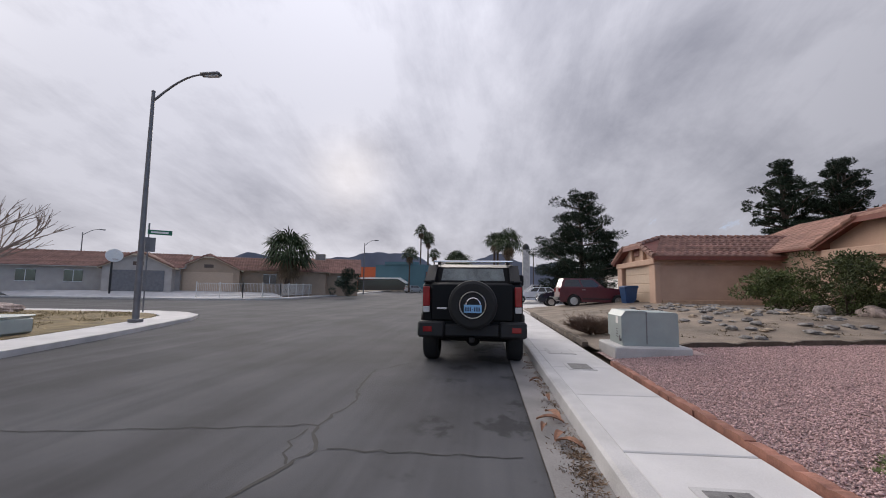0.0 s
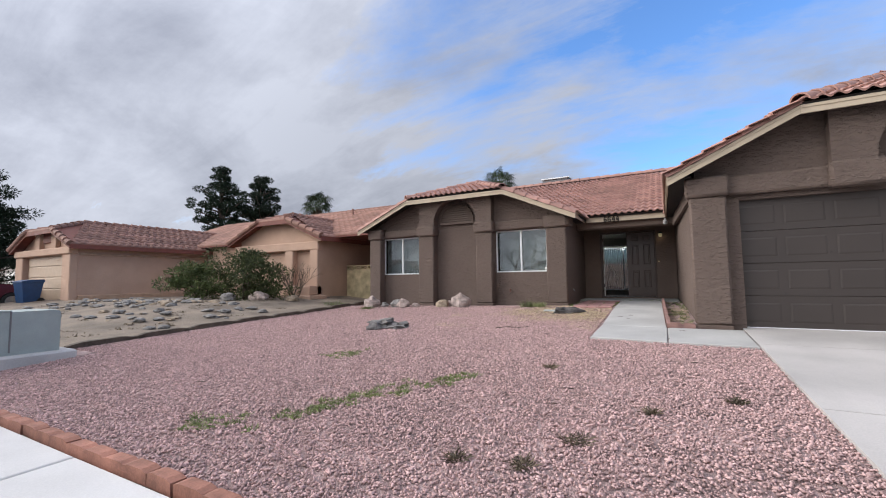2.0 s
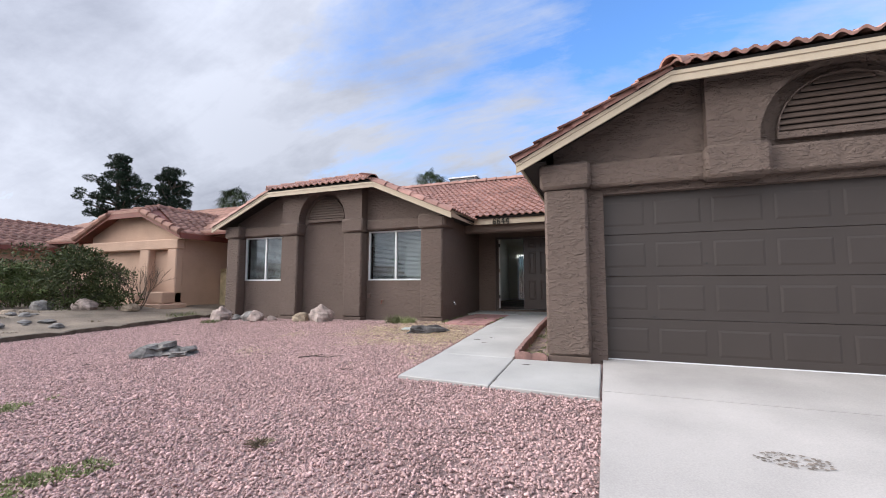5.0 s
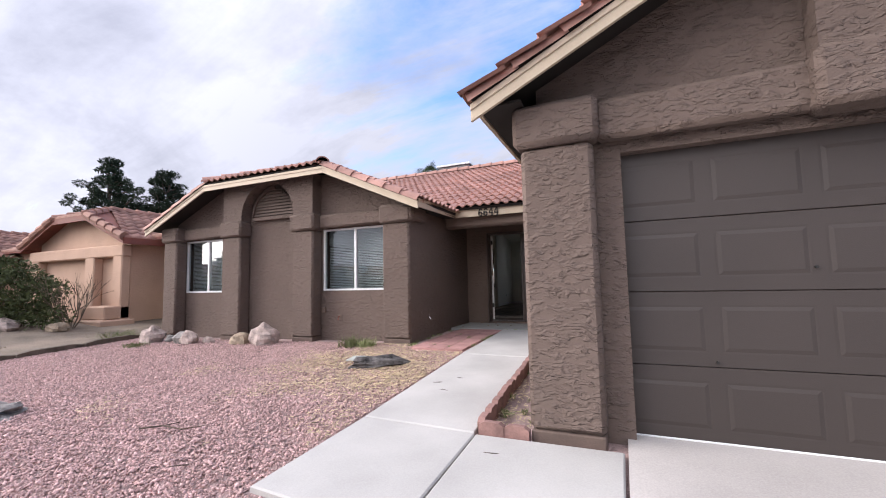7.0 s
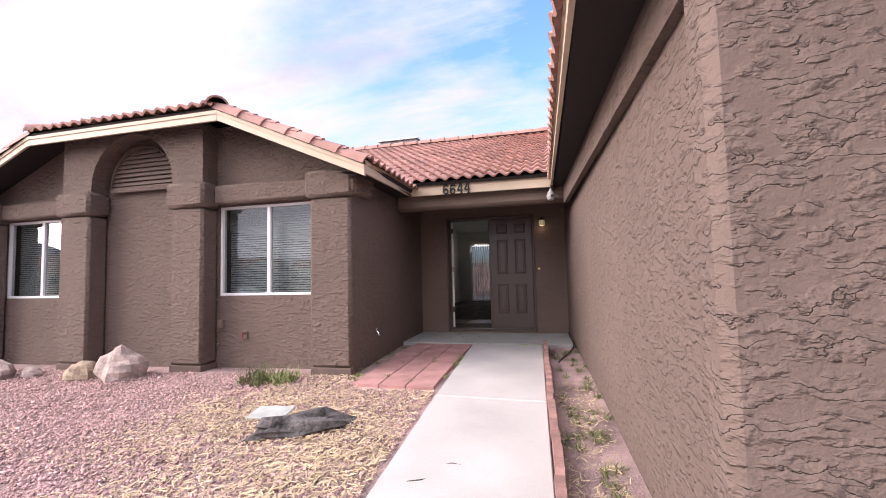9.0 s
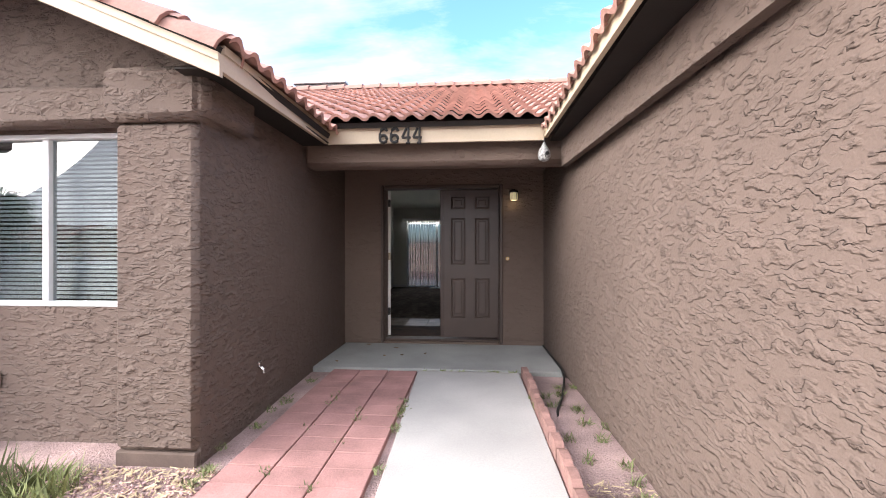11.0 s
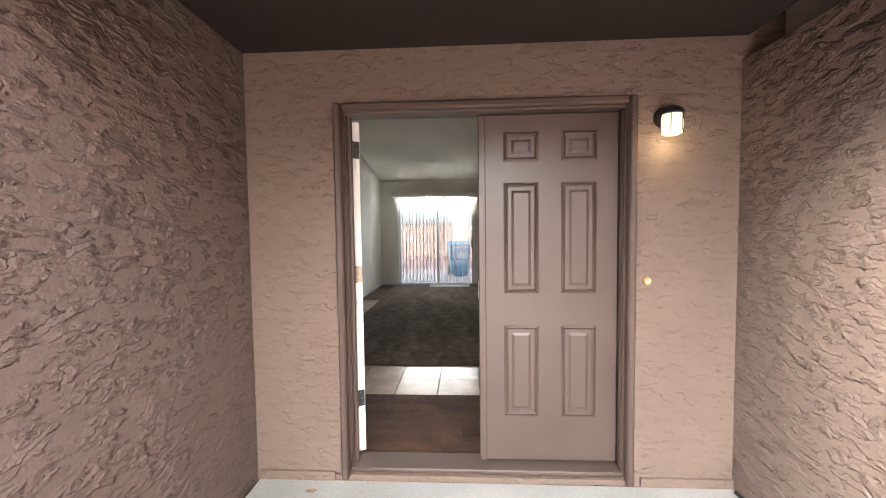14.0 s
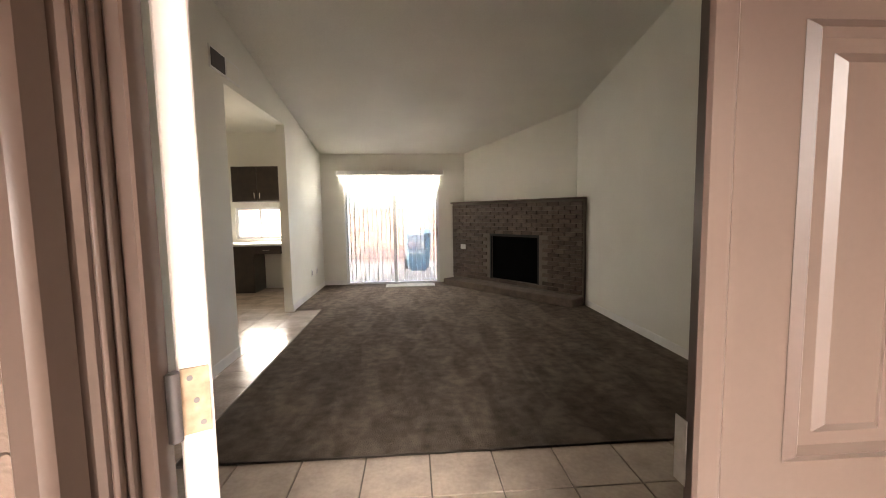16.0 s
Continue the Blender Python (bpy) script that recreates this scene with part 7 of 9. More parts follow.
nb = thing("neighbour_house", "peach stucco bungalow with a weathered tile roof", "house")
M_PEACHDOOR = material("peach_garage_door", (0.46, 0.34, 0.245), 0.6, vary=0.05)
block(nb, -26.1, -20.5, -6.45, 3.0, 0.12, 2.18, 0.40, 1.35, M_TANSTUCCO, M_TILE_OLD, M_REDWOOD, 0.42)
gdr = part("garage_door", Geo().box((-25.3, -6.50, 0.0), (-21.3, -6.44, 2.0)), M_PEACHDOOR, nb, "pale peach garage door")
for i in range(4):
    part("section", Geo().box((-25.25, -6.53, 0.02 + i * 0.5), (-21.35, -6.50, 0.48 + i * 0.5), 0.01), M_PEACHDOOR, gdr)
part("pier", Geo().box((-21.2, -6.72, -0.1), (-20.46, -6.44, 1.95), 0.03), M_TANSTUCCO, nb)
part("pier", Geo().box((-26.2, -6.72, -0.1), (-25.4, -6.44, 1.95), 0.03), M_TANSTUCCO, nb)
part("beam", Geo().box((-26.25, -6.78, 1.95), (-20.42, -6.44, 2.25), 0.03), M_TANSTUCCO, nb)
part("side_band", Geo().box((-20.52, -6.4, 1.90), (-20.45, -0.9, 2.0), 0.02), M_TANTRIM, nb)
part("plinth", Geo().box((-20.52, -6.4, -0.2), (-20.42, -0.9, 0.22), 0.02), M_TANTRIM, nb)
part("gable_vent", Geo().box((-23.75, -6.55, 2.55), (-22.85, -6.44, 3.05), 0.02), M_REDWOOD, nb, "brown gable vent")
part("gable_pier", Geo().box((-22.7, -6.62, 2.25), (-22.2, -6.44, 3.2), 0.02), M_TANSTUCCO, nb)
part("gable_pier", Geo().box((-24.4, -6.62, 2.25), (-23.9, -6.44, 3.2), 0.02), M_TANSTUCCO, nb)
block(nb, -16.4, -11.35, -1.85, 5.0, 0.10, 2.35, 0.42, 0.95, M_TANSTUCCO, M_TILE_OLD, M_REDWOOD, 0.40)
for x0, x1 in ((-16.45, -15.95), (-13.2, -12.7), (-11.75, -11.3)):
    part("pier", Geo().box((x0, -2.1, -0.3), (x1, -1.84, 2.3), 0.03), M_TANSTUCCO, nb)
part("beam", Geo().box((-16.5, -2.12, 1.95), (-11.25, -1.84, 2.3), 0.03), M_TANSTUCCO, nb)
part("planter_step", Geo().box((-12.9, -2.75, -0.3), (-11.0, -1.84, 0.12), 0.03).box((-12.6, -2.5, 0.12), (-11.3, -1.84, 0.5), 0.03), M_TANSTUCCO, nb, "low stepped planter wall")
part("recess_wall", Geo().box((-20.6, -0.9, -0.2), (-16.3, -0.6, 2.5)), M_TANSTUCCO, nb)
part("body_wall", Geo().box((-26.0, 3.0, -0.3), (-9.6, 9.0, 2.6)), M_TANSTUCCO, nb)
part("main_roof", Geo().prism([(-1.3, 2.5), (-1.3, 2.56), (4.2, 4.75), (9.7, 2.56), (9.7, 2.5)], -26.4, -9.3, "x"), M_REDWOOD, nb)
roof_tiles_joined([((-26.4, -1.3, 2.56), (-9.3, -1.3, 2.56), (-9.3, 4.2, 4.75), (-26.4, 4.2, 4.75))], M_TILE_OLD, nb)
part("vent_pipe", Geo().tube([(-17.6, 0.6, 3.2), (-17.6, 0.6, 3.85)], 0.06, 8), M_TILE_OLD, nb)
part("vent_pipe", Geo().tube([(-13.5, 2.6, 4.0), (-13.5, 2.6, 4.5)], 0.06, 8), M_TILE_OLD, nb)
# gate wall with pierced blocks
gw = thing("gate_wall", "peeling cream garden wall topped with pierced blocks", "garden wall", (-11.3, -0.35, -0.3))
M_CREAMWALL = material("peeling_cream_paint", (0.55, 0.45, 0.27), 0.85, vary=0.25, scale=3, fine=25, bump=0.004)
part("wall", Geo().box((0, 0, -0.1), (3.5, 0.15, 1.42)), M_CREAMWALL, gw)
for i in range(9):
    blk = part("pierced_block", Geo().box((0.39 * i, 0, 1.425), (0.39 * i + 0.385, 0.15, 1.465)).box((0.39 * i, 0, 1.60), (0.39 * i + 0.385, 0.15, 1.64)).box((0.39 * i, 0, 1.465), (0.39 * i + 0.03, 0.15, 1.60)).box((0.39 * i + 0.355, 0, 1.465), (0.39 * i + 0.385, 0.15, 1.60)), M_CREAMWALL, gw)
    part("rib", Geo().tube([(0.39 * i + 0.03, 0.07, 1.465), (0.39 * i + 0.19, 0.07, 1.535), (0.39 * i + 0.355, 0.07, 1.60)], 0.018, 5).tube([(0.39 * i + 0.03, 0.07, 1.60), (0.39 * i + 0.19, 0.07, 1.535), (0.39 * i + 0.355, 0.07, 1.465)], 0.018, 5), M_CREAMWALL, blk)
wheelie_bin("wheelie_bin", (-22.4, -7.35, -0.12), 10, M_BINBLUE, "dark blue wheeled bin beside the garage door")
structure("drive_neighbour", Geo().add([(-26.3, -12.7, -0.63), (-20.8, -12.7, -0.63), (-20.8, -6.4, -0.10), (-26.3, -6.4, -0.10), (-26.3, -12.7, -0.9), (-20.8, -12.7, -0.9), (-20.8, -6.4, -0.6), (-26.3, -6.4, -0.6)], [(0, 1, 2, 3), (0, 4, 5, 1), (1, 5, 6, 2), (2, 6, 7, 3), (3, 7, 4, 0)]), M_DRIVE, "pale concrete drive of the neighbouring house", "drive")
structure("drive_far", Geo().add([(-44, -12.7, -0.62), (-26.3, -12.7, -0.62), (-26.3, -2, -0.55), (-44, -2, -0.55)], [(0, 1, 2, 3)]), M_CONC, "pale concrete drive further along the street", "drive")

nh = thing("bungalow", "grey bungalow further along the street", "house", (-44.0, 0, -0.4), 0)
block(nh, -3.2, 3.4, -1.8, 8.0, 0.0, 2.6, 0.36, 1.6, M_GREYSTUCCO, M_TILE_OLD, M_REDWOOD)
part("garage_door", Geo().box((-1.6, -1.86, 0), (3.0, -1.79, 2.1)), M_WHITE, nh, "pale grey garage door")

def bungalow(label, at, turn, x0, x1, gx0, gx1, wall_mat, bright_floor_strip, windows=(), rise=1.9, deep=9.0):
    """A long low house with its roof slope to the street and one projecting garage gable."""
    h = thing("bungalow", label, "house", at, turn)
    part("body_wall", Geo().box((x0, 2.0, -0.8), (x1, 2.0 + deep, 2.6)), wall_mat, h)
    part("main_roof", Geo().prism([(1.4, 2.5), (1.4, 2.58), (2 + deep / 2, 2.58 + rise), (deep + 2.6, 2.58), (deep + 2.6, 2.5)], x0 - 0.5, x1 + 0.5, "x"), wall_mat, h)
    roof_tiles_joined([((x0 - 0.5, 1.4, 2.58), (x1 + 0.5, 1.4, 2.58), (x1 + 0.5, 2 + deep / 2, 2.58 + rise), (x0 - 0.5, 2 + deep / 2, 2.58 + rise))], M_TILE_OLD, h)
    block(h, gx0, gx1, 0.0, 4.5, 0.0, 2.5, 0.50, 0.6, wall_mat, M_TILE_OLD, M_FASCIA, 0.35)
    part("garage_door", Geo().box((gx0 + 0.7, -0.09, -0.1), (gx1 - 0.7, -0.002, 2.2), 0.02), bright_floor_strip, h)
    part("gable_vent", Geo().box(((gx0 + gx1) / 2 - 0.5, -0.07, 2.75), ((gx0 + gx1) / 2 + 0.5, -0.002, 3.15), 0.02), M_LOUVRE, h)
    for wx in windows:
        wn = part("window", Geo().box((wx, 1.94, 0.9), (wx + 1.6, 1.998, 2.1)), M_CARGLASS, h, "dark front window")
        part("frame", Geo().box((wx - 0.05, 1.92, 0.85), (wx + 1.65, 1.938, 0.9)).box((wx - 0.05, 1.92, 2.1), (wx + 1.65, 1.938, 2.15)).box((wx + 0.77, 1.92, 0.9), (wx + 0.83, 1.938, 2.1)), M_ALU, wn)
    return h


bungalow("pale grey bungalow with a dark garage across the junction", (-39.9, -55.4, -0.05), 118, -13, 6.2, -0.6, 5.8, M_GREYSTUCCO, M_GALV, (-4.5, -8.5))
bungalow("beige bungalow with a peach garage door across the junction", (-45.2, -51.2, -0.05), 118, -1, 17, -0.5, 6.3, M_BEIGESTUCCO, M_PEACHDOOR, (9.0,))
hq = bungalow("beige bungalow beside the junction with a roof cooler", (-56.8, -39.4, -0.05), 108, -4.5, 6.0, -4.2, 1.6, M_BEIGESTUCCO, M_PEACHDOOR, (3.0,), 2.4)
part("roof_cooler", Geo().box((-0.6, 5.5, 4.3), (0.9, 6.9, 5.7), 0.02), M_GALV, hq)
structure("drive_junction", Geo().add([(-36.3, -42, -0.66), (-35.8, -62, -0.66), (-37.5, -66, -0.1), (-40, -56, -0.1), (-46, -50, -0.1), (-50, -42, -0.3), (-44, -37.6, -0.66)], [(0, 1, 2, 3, 4, 5, 6)]), M_CONC, "pale concrete drives rising to the houses", "drive")
for at in ((-45.2, -51.6), (-44.4, -52.6)):
    wheelie_bin("wheelie_bin", (at[0] + 1.4, at[1], -0.25), 60, M_BLACK, "black wheeled bin between the houses")

# white fence round the corner plot
wf = thing("white_fence", "white steel picket fence along the corner plot", "fence")
M_FENCE = material("white_fence_paint", (0.60, 0.58, 0.55), 0.5, vary=0.05)
line = [(-38.6, -44.2), (-40.2, -40.2), (-44.0, -38.0), (-60.0, -39.2), (-74.0, -40.8)]
gp = Geo()
for (xa, ya), (xb, yb) in zip(line, line[1:]):
    d = math.hypot(xb - xa, yb - ya)
    n = max(1, round(d / 2.4))
    for i in range(n + 1):
        x, y = xa + (xb - xa) * i / n, ya + (yb - ya) * i / n
        part("post", Geo().box((x - 0.045, y - 0.045, -0.7), (x + 0.045, y + 0.045, 0.95), 0.01), M_FENCE, wf)
    for z in (-0.45, 0.80):
        gr = Geo().tube([(xa, ya, z), (xb, yb, z)], 0.028, 6)
        part("rail", gr, M_FENCE, wf)
    m = int(d / 0.16)
    for i in range(m):
        x, y = xa + (xb - xa) * i / m, ya + (yb - ya) * i / m
        gp.box((x - 0.011, y - 0.011, -0.5), (x + 0.011, y + 0.011, 0.80))
o = part("pickets", gp, M_FENCE, wf, "thin white pickets")
o["kind"] = "stuff"

cb = thing("shop_building", "flat-roofed blue-grey shop building with an orange end", "building", (-112, -40, -0.5), 76)
M_TEAL = material("teal_wall", (0.07, 0.15, 0.18), 0.8, vary=0.06, scale=0.4)
M_ORANGE = material("orange_wall", (0.50, 0.11, 0.04), 0.8, vary=0.06)
part("wall", Geo().box((-6, 0, 0), (9, 14, 7.2)), M_TEAL, cb)
part("parapet", Geo().box((-3, -0.3, 7.2), (6, 3, 8.0)), M_TEAL, cb)
part("end_block", Geo().box((-13, 0.4, 0), (-6, 12, 6.6)), M_ORANGE, cb, "orange end block")
part("canopy", Geo().prism([(-12, 3.2), (-12, 3.6), (2, 3.6), (4.5, 2.2), (4.2, 1.9), (1.8, 3.2)], -1.5, -0.1, "y"), M_WHITE, cb)
part("shopfront", Geo().box((-11.5, -0.06, 0), (3.5, -0.01, 3.1)), M_CARGLASS, cb)
part("side_block", Geo().box((9, 1, 0), (20, 10, 5.2)), M_REDWOOD, cb)
part("awning", Geo().prism([(9.5, 3.0), (14, 4.2), (19, 3.0)], -0.2, 1.0, "y"), M_BLACK, cb)
bt = thing("bell_tower", "pale tower with a dark cap far down the street", "tower", from_eye(-0.995, 0.097, 92))
part("shaft", Geo().box((-0.75, -0.75, 0), (0.75, 0.75, 9.6), 0.05), M_KERB, bt)
part("cap", Geo().lathe([(0.8, 9.6), (0.75, 10.3), (0.45, 10.8), (0.05, 11.0)], (0, 0, 0), 10), M_BLACK, bt)
ut = thing("utility_pole", "thin dark pole beside the tower", "pole", from_eye(-0.9935, 0.114, 88))
part("pole", Geo().tube([(0, 0, 0), (0, 0, 8.8)], 0.09, 6), M_BARK, ut)
for i, (x, y, r) in enumerate(((-62, -64, 3.0), (-66, -60, 2.6), (-58, -68, 2.6), (-78, -58, 2.0))):
    shrub("garden_tree", (x, y, -0.82), r, 6.2, 40 + i, "dark round garden tree behind the houses", M_PINE, 18, 0.3)


# far hills
def ridge(name, dist, yaw0, yaw1, low, high, seed, mat, label):
    g = Geo()
    n = 90
    v = []
    for i in range(n + 1):
        a = radians(yaw0 + (yaw1 - yaw0) * i / n)
        u = i / n
        h = low + (high - low) * (0.55 + 0.5 * noise.noise(Vector((u * 5, seed, 0))) + 0.22 * noise.noise(Vector((u * 17, seed, 4))) + 0.08 * noise.noise(Vector((u * 50, seed, 9)))) * math.sin(math.pi * min(1, max(0, u))) ** 0.35
        x, y = -math.sin(a), math.cos(a)
        v += [(x * dist, y * dist, -5), (x * dist, y * dist, h), (x * (dist + 400), y * (dist + 400), -5)]
    f = []
    for i in range(n):
        k = 3 * i
        f += [(k, k + 3, k + 4, k + 1), (k + 1, k + 4, k + 5, k + 2)]
    return structure(name, g.add(v, f), mat, label, "hills", True)


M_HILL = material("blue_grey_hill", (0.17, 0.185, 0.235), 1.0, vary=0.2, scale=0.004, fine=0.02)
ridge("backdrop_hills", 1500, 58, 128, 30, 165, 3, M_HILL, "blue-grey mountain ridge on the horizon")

# a row of low houses closes the far side of the street behind the camera
rw = thing("bungalow_row", "beige bungalow across the street with garage doors", "house", (6, -34, -0.7), 180)
block(rw, -6, 2, 0, 9, 0.0, 2.7, 0.4, 1.5, M_BEIGESTUCCO, M_TILE_OLD, M_BEIGESTUCCO)
part("garage_door", Geo().box((-4.5, -0.08, 0), (0.5, 0, 2.2)), M_PEACHDOOR, rw)
rw2 = thing("bungalow_row", "grey bungalow across the street with a garage", "house", (-7, -35, -0.7), 180)
block(rw2, -5, 4, 0, 9, 0.0, 2.7, 0.4, 1.5, M_GREYSTUCCO, M_TILE_OLD, M_GREYSTUCCO)
part("garage_door", Geo().box((-3.5, -0.08, 0), (1.5, 0, 2.2)), M_WHITE, rw2)
rh = thing("neighbour_house", "pale bungalow beyond the garage drive", "house", (14.2, -4, -0.3))
M_CREAMSTUCCO = stucco("cream_stucco", (0.62, 0.57, 0.49), 0.004)
block(rh, -4.2, 3.0, 0, 9, 0.0, 2.5, 0.4, 1.4, M_CREAMSTUCCO, M_TILE_OLD, M_FASCIA)

# ---- stones, weeds and litter in the front yard ----
M_ROCKPINK = material("pinkish_white_rock", (0.38, 0.305, 0.275), 0.9, vary=0.28, scale=9, fine=45, bump=0.012, bump_scale=22)
M_ROCKTAN = material("tan_rock", (0.32, 0.25, 0.18), 0.9, vary=0.25, scale=9, fine=45, bump=0.012, bump_scale=22)
M_ROCKGREY = material("grey_rock", (0.21, 0.197, 0.187), 0.9, vary=0.35, scale=9, fine=45, bump=0.012, bump_scale=22)
M_ROCKDARK = material("dark_lava_rock", (0.10, 0.092, 0.09), 0.85, vary=0.5, scale=7, fine=40, bump=0.02, bump_scale=30)


def rock(x, y, r, seed, mat, label, z=None, rough=0.36):
    z = lot(x, y) if z is None else z
    ob = part("rock", Geo().blob((0, 0, 0), r, seed, rough, 14, 10, 1.5, flat=r[2] * 0.45), mat, None, smooth=False)
    ob.location = (x, y, z + r[2] * 0.38)
    return tagged(ob, label, "rock")


rock(-7.42, -3.55, (0.27, 0.20, 0.25), 1, M_ROCKPINK, "pale upright boulder beside the house corner")
rock(-6.45, -3.50, (0.24, 0.18, 0.15), 2, M_ROCKGREY, "flat grey-brown rock in front of the wall")
rock(-6.15, -3.58, (0.20, 0.15, 0.17), 3, M_ROCKPINK, "tilted pinkish rock in front of the wall")
rock(-5.80, -3.42, (0.13, 0.10, 0.08), 4, M_ROCKPINK, "small pink rock in front of the wall")
rock(-4.85, -3.45, (0.20, 0.16, 0.15), 5, M_ROCKTAN, "tan rock in front of the niche")
rock(-4.68, -3.25, (0.12, 0.10, 0.12), 15, M_ROCKPINK, "small pale rock in front of the niche")
rock(-4.28, -3.40, (0.31, 0.23, 0.27), 6, M_ROCKPINK, "large pinkish white rock in front of the niche")
rock(-7.0, -3.4, (0.14, 0.12, 0.09), 7, M_ROCKGREY, "small grey rock by the wall")
sl2 = rock(-0.93, -4.58, (0.36, 0.13, 0.085), 8, M_ROCKDARK, "long dark lava rock lying on the dry mulch", rough=0.7)
sl2.rotation_euler = (0, 0, radians(40))
rock(-4.16, -7.36, (0.26, 0.24, 0.12), 9, M_ROCKGREY, "grey weathered stump-like rock in the gravel", rough=0.9)
rock(-3.80, -7.28, (0.22, 0.2, 0.08), 10, M_ROCKGREY, "flat grey rock in the gravel", rough=0.9)
M_STEPSTONE = material("greenish_stepping_stone", (0.40, 0.42, 0.40), 0.9, vary=0.15, scale=7, fine=60, bump=0.003)
pv = part("stepping_stone", Geo().box((-0.17, -0.14, -0.02), (0.17, 0.14, 0.012), 0.010), M_STEPSTONE)
pv.matrix_world = pose(-1.42, -4.30, lot(-1.42, -4.3) + 0.01, 2, 1, 12)
tagged(pv, "pale square stepping stone in the dry mulch", "stepping stone")
rnd = random.Random(21)
for i in range(170):
    x, y = rnd.uniform(-19.5, -9.0), rnd.uniform(-9.2, -5.8)
    if rnd.random() < 0.35:
        x, y = rnd.uniform(-17.5, -12.0), rnd.uniform(-7.2, -5.6)
    s = rnd.uniform(0.06, 0.20)
    rock(x, y, (s, s * rnd.uniform(0.6, 0.9), s * rnd.uniform(0.25, 0.5)), 100 + i, rnd.choice((M_ROCKGREY, M_ROCKGREY, M_ROCKTAN)), "flat stone scattered on the dirt yard", neighbour_lot(x, y))
rock(-11.9, -4.3, (0.42, 0.26, 0.22), 61, M_ROCKPINK, "pale log-like boulder beside the shrub", neighbour_lot(-11.9, -4.3))
rock(-12.8, -4.9, (0.28, 0.22, 0.2), 62, M_ROCKGREY, "grey boulder beside the shrub", neighbour_lot(-12.8, -4.9))
rock(-10.9, -3.7, (0.25, 0.2, 0.16), 63, M_ROCKTAN, "tan boulder beside the shrub", neighbour_lot(-10.9, -3.7))
rock(-15.6, -36.6, (1.1, 0.5, 0.3), 64, M_ROCKPINK, "pale boulder on the corner lawn", -0.655)
rock(-14.2, -37.0, (0.9, 0.5, 0.3), 65, M_ROCKPINK, "pale boulder on the corner lawn", -0.655)


def blades(name, spots, per, height, mat, seed, label, cat, flat=0.5, width=0.012):
    """Tufts of thin blades. spots: x, y, z, radius."""
    r = np.random.default_rng(seed)
    c = np.repeat(np.array(spots, float), per, axis=0)
    n = len(c)
    a = r.uniform(0, 6.283, n)
    q = np.sqrt(r.uniform(0, 1, n)) * c[:, 3]
    p = np.stack([c[:, 0] + q * np.cos(a), c[:, 1] + q * np.sin(a), c[:, 2]], 1)
    d = np.stack([r.normal(scale=flat, size=n), r.normal(scale=flat, size=n), np.ones(n)], 1)
    d /= np.linalg.norm(d, axis=1)[:, None]
    s = np.stack([-np.sin(a), np.cos(a), np.zeros(n)], 1) * width
    h = (height * r.uniform(0.4, 1.2, n))[:, None]
    v = np.stack([p - s, p + s, p + d * h * 0.6 + s * 0.7 + np.array([0, 0, 0]), p + d * h + np.array([0, 0, -0.1]) * h * flat], 1).reshape(-1, 3)
    ob = new(name, raw_mesh(name, v, np.arange(4 * n).reshape(n, 4), mat))
    return tagged(ob, label, cat, kind="stuff")


def at_lot(x, y, r):
    return (x, y, lot(x, y) - 0.01, r)


rnd = random.Random(31)
strip = []
for (xa, ya), (xb, yb) in (((-2.8, -12.1), (-1.95, -11.5)), ((-1.95, -11.5), (-1.75, -11.0)), ((-1.75, -11.0), (-1.3, -10.4)), ((-1.3, -10.4), (-0.95, -9.9)), ((-3.3, -9.6), (-3.0, -9.4))):
    for i in range(22):
        t = rnd.random()
        strip.append(at_lot(xa + (xb - xa) * t + rnd.gauss(0, 0.10), ya + (yb - ya) * t + rnd.gauss(0, 0.10), rnd.uniform(0.03, 0.08)))
blades("weed_patch", strip, 80, 0.055, M_WEED, 1, "low green weeds growing through the gravel", "weeds", 1.3, 0.006)
for i, (x, y, r) in enumerate(((0.44, -11.15, 0.12), (0.17, -11.62, 0.09), (-0.26, -11.7, 0.07), (1.55, -9.9, 0.08), (-0.2, -9.3, 0.06), (0.9, -10.4, 0.05))):
    t = blades("dead_weed", [at_lot(x, y, r * 0.7)], 130, 0.10, M_DRY, 40 + i, "dead brown weed tuft in the gravel", "weeds", 1.4, 0.004)
    t["kind"] = ""
for i, (x, y, r, h) in enumerate(((-2.25, -3.42, 0.22, 0.22), (-1.95, -3.38, 0.18, 0.16), (-7.2, -4.0, 0.25, 0.1), (-9.4, -3.2, 0.5, 0.2))):
    blades("grass_tuft", [at_lot(x, y, r)], 240, h, M_WEED, 60 + i, "green grass tuft at the foot of the wall", "grass", 0.5, 0.007)
edge = [(1.10 + rnd.uniform(-0.05, 0.35), rnd.uniform(-6.1, -1.5)) for _ in range(46)]
blades("weed_patch", [at_lot(x, y, 0.05) for x, y in edge], 26, 0.07, M_WEED, 70, "small weeds in the planting strip", "weeds", 0.9, 0.005)
edge = [(rnd.uniform(-0.1, 0.95), -1.19) for _ in range(14)] + [(0.93 + rnd.uniform(-0.01, 0.03), rnd.uniform(-2.2, -1.2)) for _ in range(8)]
blades("weed_patch", [(x, y, -0.02, 0.02) for x, y in edge], 16, 0.045, M_WEED, 71, "tiny weeds in the joint before the porch", "weeds", 0.9, 0.004)
pav = [(-0.13 + rnd.uniform(-0.04, 0.03), rnd.uniform(-3.4, -1.9)) for _ in range(9)] + [(rnd.choice((-0.76, -0.46)) + rnd.uniform(-0.03, 0.03), rnd.uniform(-3.3, -1.6)) for _ in range(9)] + [(-1.16 + rnd.uniform(-0.07, 0.05), rnd.uniform(-3.5, -1.3)) for _ in range(14)]
